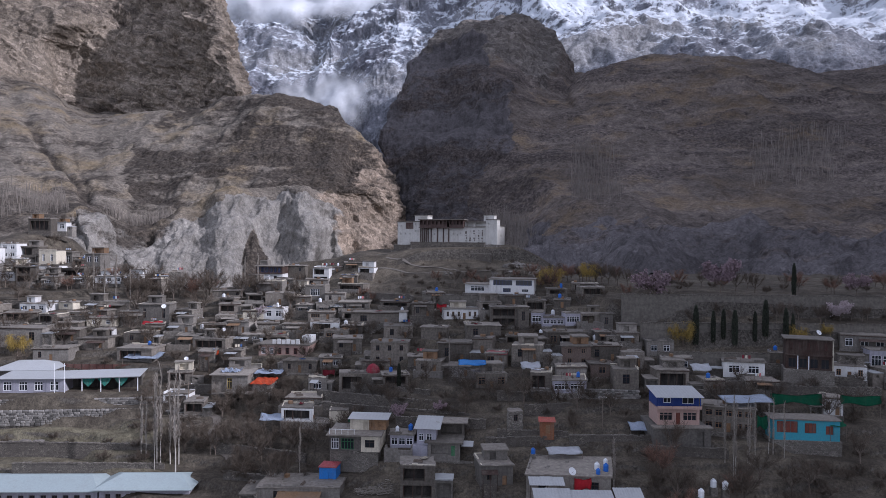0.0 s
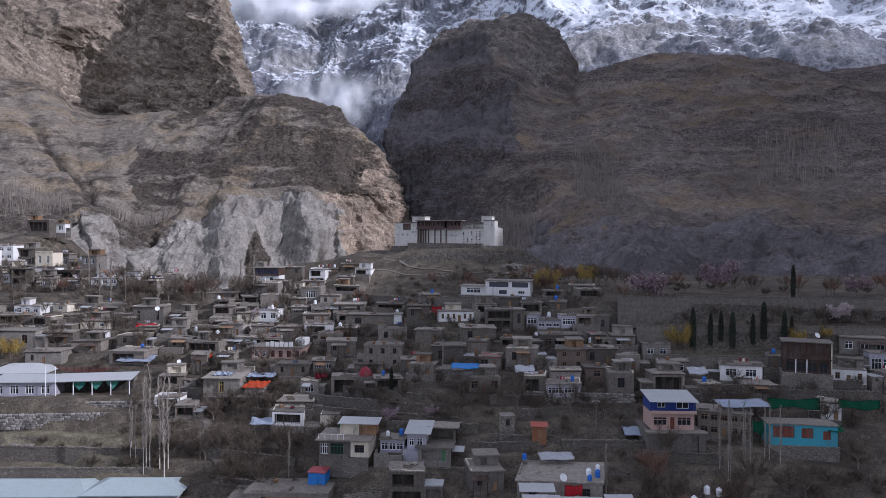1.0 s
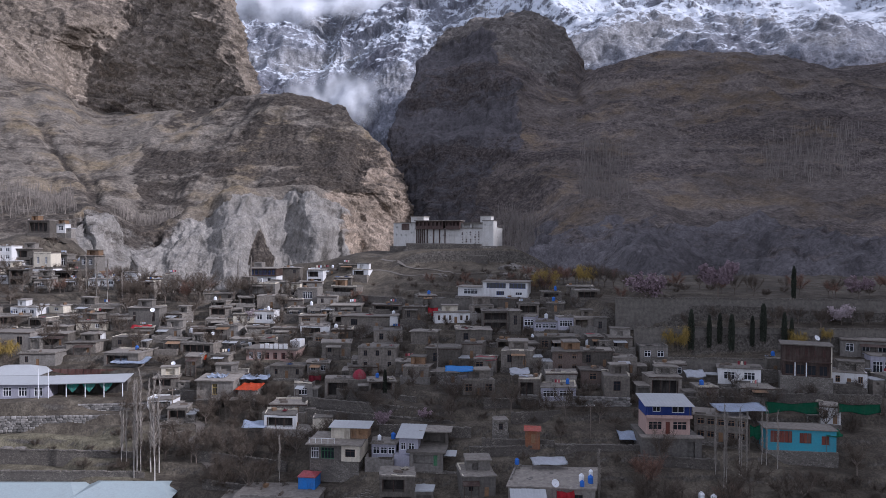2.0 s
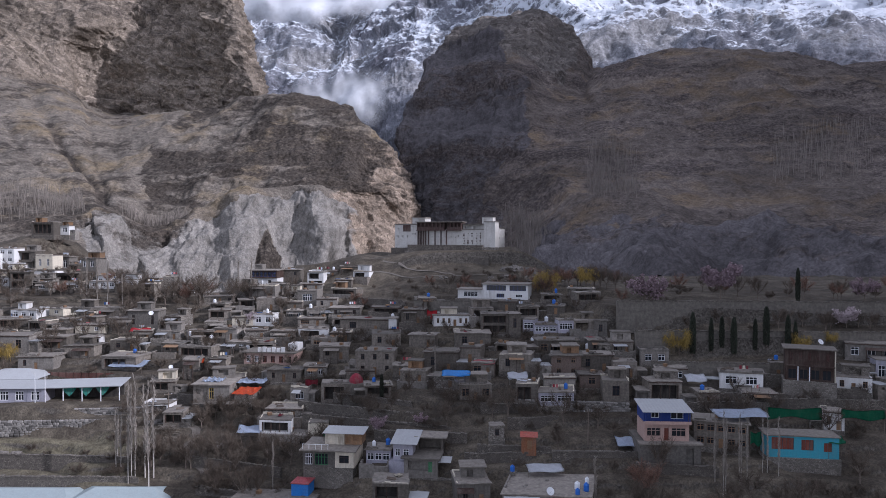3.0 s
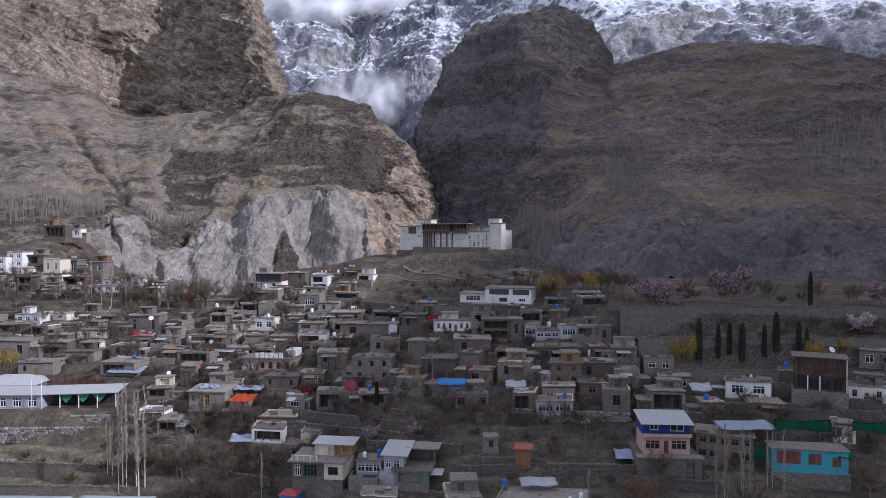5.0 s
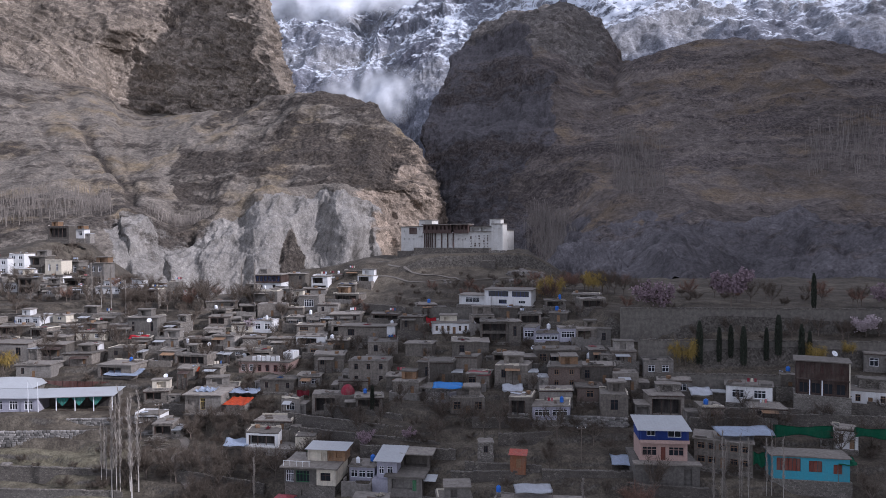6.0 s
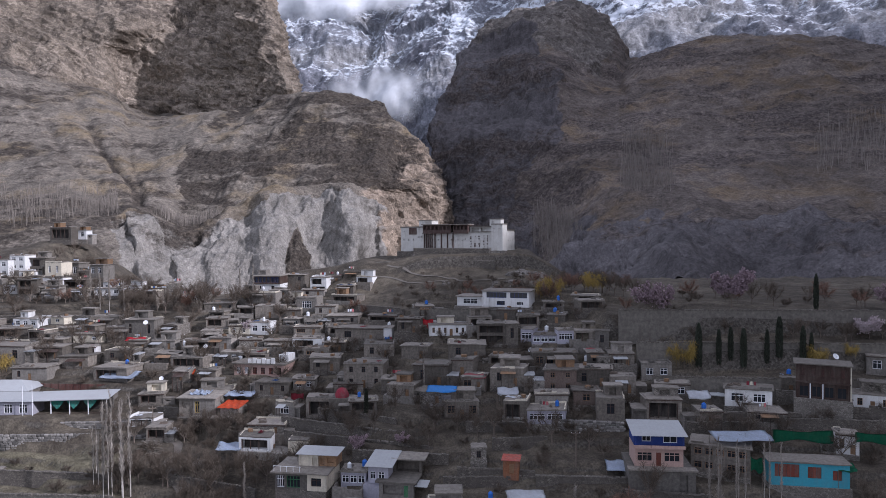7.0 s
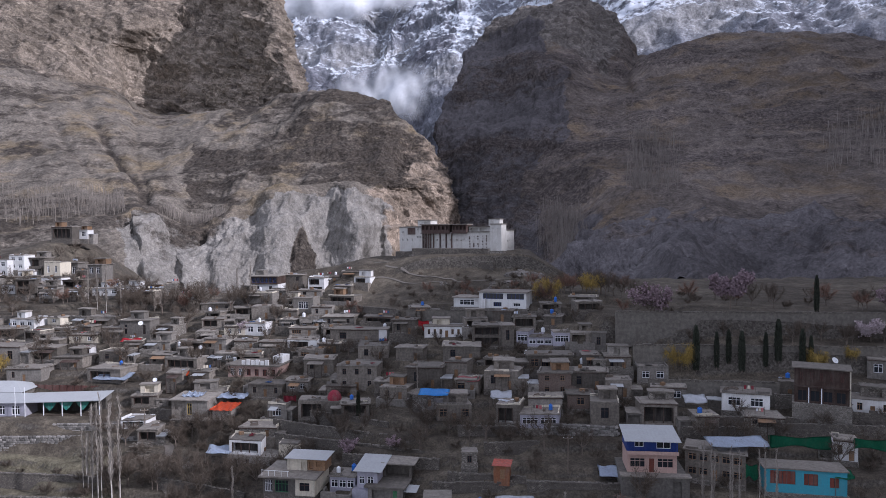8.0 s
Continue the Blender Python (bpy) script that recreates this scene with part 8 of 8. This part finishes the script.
cloth("tarpaulin", -64.5, 192.0, 27.3, 3.2, 2.0, 0.9, TARPORANGE, "orange and white sheet on a roof")
cloth("hanging_cloth", 80.2, 153.0, 24.4, 11.4, 0.1, 2.3, NETGREEN, "long green shade net on a fence")
cloth("hanging_cloth", 94.3, 153.0, 24.4, 9.0, 0.1, 2.1, NETGREEN, "long green shade net on a fence")
cloth("tarpaulin", 84.1, 143.2, 22.2, 3.2, 2.0, 0.9, NETGREEN, "green cloth awning over a doorway")
cloth("hanging_cloth", 68.5, 143.5, 21.5, 2.2, 0.1, 2.7, NETGREEN, "green cloth hung between posts")
cloth("tarpaulin", 68.0, 148.0, 25.8, 10.9, 4.0, 0.8, TARPPALE, "pale pink plastic sheeting over a shed")
tank(31.5, 178.0, 27.0, 0.55, 1.30, TANKWHITE, "white plastic water tank on a roof")
tank(28.5, 194.0, 33.7, 0.55, 1.30, TANKWHITE, "white plastic water tank on a roof")
tank(2.3, 198.0, 32.9, 0.55, 1.30, TANKWHITE, "white plastic water tank on a roof")
tank(-29.6, 188.0, 27.1, 0.55, 1.30, TANKWHITE, "white plastic water tank on a roof")
tank(33.1, 203.0, 38.4, 0.55, 1.30, TANKWHITE, "white plastic water tank on a roof")
tank(-72.5, 206.0, 32.8, 0.55, 1.30, TANKWHITE, "white plastic water tank on a roof")
tank(-12.2, 212.0, 37.9, 0.55, 1.30, TANKWHITE, "white plastic water tank on a roof")
tank(42.1, 186.0, 33.4, 0.55, 1.30, TANKWHITE, "white plastic water tank on a roof")
tank(-52.8, 200.0, 29.8, 0.55, 1.30, TANKWHITE, "white plastic water tank on a roof")
tank(-42.8, 220.0, 35.3, 0.55, 1.30, TANKWHITE, "white plastic water tank on a roof")
tank(-28.8, 206.0, 34.4, 0.55, 1.30, TANKWHITE, "white plastic water tank on a roof")
tank(31.8, 131.3, 16.42, 0.50, 1.30, TANKWHITE, "white plastic water tank on a roof", 0.2)
tank(34.0, 134.0, 16.42, 0.40, 1.20, TANKWHITE, "white plastic water tank on a roof", 0.2)
tank(31.5, 128.7, 16.42, 0.42, 1.00, TANKBLUE, "blue plastic water drum", 0.2)
tank(33.3, 130.4, 16.42, 0.50, 1.40, TANKBLUE, "blue plastic water drum", 0.2)
tank(49.1, 124.0, 14.1, 0.55, 1.40, TANKWHITE, "white plastic water tank on the ground")
tank(52.4, 127.0, 14.9, 0.55, 1.40, TANKWHITE, "white plastic water tank on the ground")
tank(54.6, 127.0, 14.5, 0.55, 1.40, TANKWHITE, "white plastic water tank on the ground")
tank(20.3, 138.0, 17.2, 0.45, 1.10, TANKBLUE, "blue plastic water drum")
tank(37.6, 178.5, 24.1, 0.45, 1.10, TANKBLUE, "blue plastic water drum")
tank(40.6, 176.0, 24.2, 0.45, 1.10, TANKBLUE, "blue plastic water drum")
dish(-84.3, 206.0, 39.4, 0.71, 20)
dish(-65.9, 206.0, 32.5, 0.60, 20)
dish(26.6, 129.0, 16.7, 0.75, 20)
dish(-51.7, 225.0, 34.7, 0.75, 20)
dish(-57.2, 197.0, 27.9, 0.60, 20)
dish(92.6, 168.0, 38.3, 0.68, 20)
dish(25.6, 166.0, 28.6, 0.68, 20)
dish(21.2, 170.0, 28.8, 0.68, 20)
dish(-71.0, 190.0, 26.4, 0.60, 20)
dome_cover(-16.6, 173.8, 26.4)
plank_fence(-108.3, 188.0, -84.4, 188.0, 23.1)

# ---- small things on and between the roofs ----
def boulder_field(name, x, y, w, d, n, lo, hi, label, mat):
    """A rock outcrop: broken blocks half sunk in the slope."""
    rng = random.Random(int(x * 5 + y))
    ob = thing(name, x, y, float(land(x, y)), label, "rock")
    for k in range(n):
        bm = bmesh.new()
        bmesh.ops.create_icosphere(bm, subdivisions=2, radius=1.0)
        px, py, r = rng.uniform(-w / 2, w / 2), rng.uniform(-d / 2, d / 2), rng.uniform(lo, hi)
        for v in bm.verts:
            q = np.array([[v.co.x + px, v.co.y + py, v.co.z]])
            v.co = v.co * (r * (0.7 + 0.8 * float(fractal(q, 0.6, 4, 0.65, True, k)[0])))
            v.co.z *= 0.6
        z = float(land(x + px, y + py)) - float(land(x, y)) + 0.1 * r
        part("boulder", bm, mat, ob, at=(px, py, z))
    return ob


PALEROCK = surface("pale_rock", (0.16, 0.146, 0.13), grain=1.2, spread=0.35, per_object=0.2, bump=0.7)
for args in ((29, 252, 13, 8, 16, 0.6, 1.7), (24, 240, 16, 9, 22, 0.35, 1.0), (38, 246, 12, 6, 12, 0.5, 1.2), (-2, 243, 14, 5, 7, 0.4, 0.8)):
    boulder_field("rock_outcrop", *args, "pale broken rock outcrop on the fort hill", PALEROCK)
for args in ((-98, 158.5, 12, 3, 9, 0.5, 1.1), (-112, 152, 10, 4, 8, 0.5, 1.2), (-49, 160.5, 8, 3, 8, 0.4, 0.9)):
    boulder_field("rubble_heap", *args, "heap of pale loose rubble", PALEROCK)


def footpath(line, width, label):
    pts = np.array(line, float)
    pts = spline(pts, 40)
    side = np.gradient(pts, axis=0)
    side /= np.linalg.norm(side, axis=1, keepdims=True) + 1e-9
    side = np.stack([-side[:, 1], side[:, 0]], 1) * width / 2
    rows = [np.c_[pts + k * side, land(*(pts + k * side).T) + 0.16] for k in (-1, -0.3, 0.3, 1)]
    tagged(sheet("footpath", np.stack(rows), surface("trodden_earth", (0.14, 0.124, 0.106), spread=0.2, per_object=0.1)), label, "path", kind="structure")


def roof_clutter():
    rng = random.Random(77)
    spots = [r for r in ROOFS if r[3] > 3.5]
    bright = (TARPWHITE, TARPPALE, TARPWHITE, CREAM, CLOTHDARKRED, CLOTHBLUE, GREY, CLOTHPINK)
    for x, y, z, w, d, yaw in spots:
        for k in range(rng.choice((1, 2, 2, 3, 3))):
            ox, oy = rng.uniform(-0.36, 0.36) * w, rng.uniform(-0.34, 0.3) * d
            kind = rng.choices(("wood", "stones", "sheet", "crate", "tank", "line"), (5, 4, 3, 3, 1.2, 2))[0]
            at = Vector((x, y, z)) + Euler((0, 0, radians(yaw))).to_matrix() @ Vector((ox, oy, 0))
            if kind == "wood":
                ob = thing("firewood_stack", *at, "stack of cut firewood on a flat roof", "firewood", "roof clutter", rng.uniform(0, 180))
                for r in range(2):
                    bm = bmesh.new()
                    tube(bm, ((-0.9, 0.3 * r - 0.15, 0.14), (0.9, 0.3 * r - 0.1, 0.16)), (0.16, 0.14), 6)
                    part("log", bm, BARK, ob)
                bm = bmesh.new()
                tube(bm, ((-0.8, 0.0, 0.4), (0.85, 0.05, 0.38)), (0.15, 0.13), 6)
                part("log", bm, BARK, ob)
            elif kind == "stones":
                ob = thing("stone_pile", *at, "small pile of stones on a flat roof", "stones", "roof clutter", rng.uniform(0, 180))
                for r in range(4):
                    bm = bmesh.new()
                    a, b = rng.uniform(-0.7, 0.7), rng.uniform(-0.4, 0.4)
                    box(bm, a - 0.28, a + 0.28, b - 0.22, b + 0.22, -0.05, rng.uniform(0.2, 0.4), 0.07)
                    part("stone", bm, PALEROCK, ob)
            elif kind == "sheet":
                ob = thing("plastic_sheet", *at, "crumpled plastic sheet weighted down on a roof", "sheet", "roof clutter", rng.uniform(0, 180))
                bm = bmesh.new()
                n, sw, sd = 6, rng.uniform(1.2, 2.6), rng.uniform(0.8, 1.6)
                g = [[bm.verts.new(((i / n - 0.5) * sw + rng.uniform(-0.1, 0.1), (j / n - 0.5) * sd + rng.uniform(-0.1, 0.1), 0.08 + rng.uniform(0.0, 0.22))) for i in range(n + 1)] for j in range(n + 1)]
                for j in range(n):
                    for i in range(n):
                        bm.faces.new((g[j][i], g[j][i + 1], g[j + 1][i + 1], g[j + 1][i]))
                bmesh.ops.solidify(bm, geom=bm.faces, thickness=0.03)
                part("sheet", bm, rng.choice(bright), ob)
            elif kind == "crate":
                ob = thing("crate", *at, "wooden crate standing on a flat roof", "crate", "roof clutter", rng.uniform(0, 90))
                for r in range(3):
                    bm = bmesh.new()
                    box(bm, -0.5, 0.5, -0.4, 0.4, 0.02 + 0.24 * r, 0.22 + 0.24 * r, 0.015)
                    part("board_ring", bm, TANWOOD, ob)
            elif kind == "tank":
                tank(at.x, at.y, at.z + 0.25, rng.uniform(0.4, 0.55), rng.uniform(1.0, 1.3), rng.choice((TANKWHITE, TANKWHITE, TANKBLUE)), "plastic water tank on a flat roof")
            else:
                ob = thing("washing_line", *at, "washing line with clothes between two poles", "washing line", "roof clutter", rng.uniform(-30, 30))
                for s in (-1.3, 1.3):
                    bm = bmesh.new()
                    tube(bm, ((s, 0, -0.1), (s, 0, 1.6)), (0.04, 0.03), 5)
                    part("pole", bm, BARK, ob)
                bm = bmesh.new()
                tube(bm, ((-1.3, 0, 1.52), (0, 0, 1.4), (1.3, 0, 1.52)), (0.012, 0.012, 0.012), 4)
                part("line", bm, BARK, ob)
                for r in range(3):
                    bm = bmesh.new()
                    a = -1.0 + 0.72 * r
                    v = box(bm, a, a + 0.5, -0.03, 0.03, 0.6 + rng.uniform(0, 0.3), 1.42, 0.02)
                    part("garment", bm, rng.choice(bright), ob)


roof_clutter()

long_wall(-29.9, 168.5, -0.2, 158.5, 20.3, 22.6, "low dry-stone terrace wall on the slope")
long_wall(-27.4, 163.0, 7.6, 154.0, 18.7, 21.0, "low dry-stone terrace wall on the slope")
long_wall(-8.8, 151.8, 11.3, 150.5, 18.4, 20.6, "low dry-stone terrace wall on the slope")
long_wall(13.5, 145.8, 28.5, 145.2, 17.6, 19.7, "low dry-stone terrace wall on the slope")
long_wall(28.6, 144.0, 43.0, 143.8, 17.3, 19.3, "low dry-stone terrace wall on the slope")
long_wall(44.7, 141.2, 60.3, 139.8, 15.9, 18.0, "low dry-stone terrace wall on the slope")
long_wall(-103.1, 155.0, -62.1, 154.5, 10.8, 12.9, "low dry-stone terrace wall on the slope")
long_wall(-92.8, 147.5, -59.5, 148.5, 8.5, 10.5, "low dry-stone terrace wall on the slope")
long_wall(-49.9, 153.2, -28.0, 147.0, 11.7, 13.7, "low dry-stone terrace wall on the slope")
long_wall(-44.6, 143.2, -25.9, 137.8, 8.9, 10.9, "low dry-stone terrace wall on the slope")
long_wall(-22.0, 171.5, -1.7, 163.0, 22.1, 24.1, "low dry-stone terrace wall on the slope")
long_wall(20.2, 153.0, 31.4, 155.8, 21.1, 23.3, "low dry-stone terrace wall on the slope")
long_wall(14.2, 158.8, 26.8, 159.5, 22.8, 25.0, "low dry-stone terrace wall on the slope")
long_wall(60.2, 159.8, 75.8, 161.0, 23.5, 25.7, "low dry-stone terrace wall on the slope")
long_wall(75.5, 162.0, 104.1, 161.5, 24.1, 26.3, "low dry-stone terrace wall on the slope")
long_wall(-27.4, 230.2, -9.4, 218.0, 39.8, 42.4, "low dry-stone terrace wall on the slope")
long_wall(-145.7, 222.2, -109.0, 224.0, 36.9, 39.0, "low dry-stone terrace wall on the slope")
long_wall(-135.8, 213.0, -100.2, 213.8, 33.4, 35.5, "low dry-stone terrace wall on the slope")
long_wall(-66.8, 179.5, -43.1, 175.2, 19.4, 21.5, "low dry-stone terrace wall on the slope")
long_wall(64.0, 163.0, 84.4, 164.0, 24.9, 27.0, "low dry-stone terrace wall on the slope")
long_wall(35.8, 144.0, 53.5, 144.0, 17.3, 19.3, "low dry-stone terrace wall on the slope")
long_wall(11.0, 143.0, 31.5, 145.2, 16.9, 18.7, "low dry-stone terrace wall on the slope")
footpath(((-22.5, 263.0), (-2.3, 248.5), (3.8, 246.8), (6.3, 244.2), (11.8, 245.0), (23.5, 246.2)), 0.6, "pale earth footpath climbing to the fort")
footpath(((-36.1, 255.8), (-21.6, 256.8), (-8.0, 245.5), (1.9, 245.0)), 0.55, "pale earth footpath climbing to the fort")
footpath(((-60.0, 171.8), (-53.8, 165.8), (-53.7, 160.8), (-45.4, 150.5)), 2.0, "trodden earth lane between terraces")


def utility_pole(x, y, height, yaw):
    ob = thing("utility_pole", x, y, float(land(x, y)) - 0.5, "weathered wooden power pole with a crossarm", "pole", "power poles", yaw)
    bm = bmesh.new()
    tube(bm, ((0, 0, 0), (0.05, 0, height)), (0.13, 0.09), 8)
    part("shaft", bm, BARK, ob)
    bm = bmesh.new()
    box(bm, -0.9, 0.9, -0.06, 0.06, height - 0.7, height - 0.56)
    part("crossarm", bm, BARK, ob)
    for sx in (-0.8, 0.0, 0.8):
        bm = bmesh.new()
        lathe(bm, ((0.05, 0.0), (0.07, 0.06), (0.04, 0.12), (0.06, 0.16), (0.02, 0.2)), 8, (sx, 0, height - 0.56))
        part("insulator", bm, TANKWHITE, ob)


utility_pole(-63.0, 171.0, 8.0, 20)
utility_pole(-72.5, 205.0, 7.5, -10)
utility_pole(36.5, 149.0, 7.5, 5)


def brushwood(x, y, w, d, n, label):
    """A loose heap of cut branches."""
    rng = random.Random(int(x + y))
    bm = bmesh.new()
    z = float(land(x, y))
    for k in range(n):
        a, px, py = rng.uniform(-0.9, 0.9), rng.uniform(-w / 2, w / 2), rng.uniform(-d / 2, d / 2)
        L, h = rng.uniform(1.0, 2.4), rng.uniform(0.1, 0.9)
        q = Vector((math.cos(a), math.sin(a) * 0.5, rng.uniform(-0.25, 0.3))) * L / 2
        c = Vector((px, py, float(land(x + px, y + py)) - z + h))
        tube(bm, (c - q, c + Vector((0, 0, rng.uniform(-0.1, 0.15))), c + q), (0.05, 0.045, 0.02), 4)
    me = bpy.data.meshes.new("brushwood")
    bm.to_mesh(me)
    bm.free()
    me.materials.append(surface("dry_branches", (0.26, 0.235, 0.2), per_object=0.1, bump=0))
    ob = new("brushwood", me)
    ob.location = (x, y, z)
    tagged(ob, label, "firewood", kind="stuff")


brushwood(-11.5, 135.5, 7.0, 3.0, 130, "pale heap of cut branches below a house")
brushwood(-60.5, 164.5, 5.0, 2.5, 80, "pale heap of cut branches beside a lane")
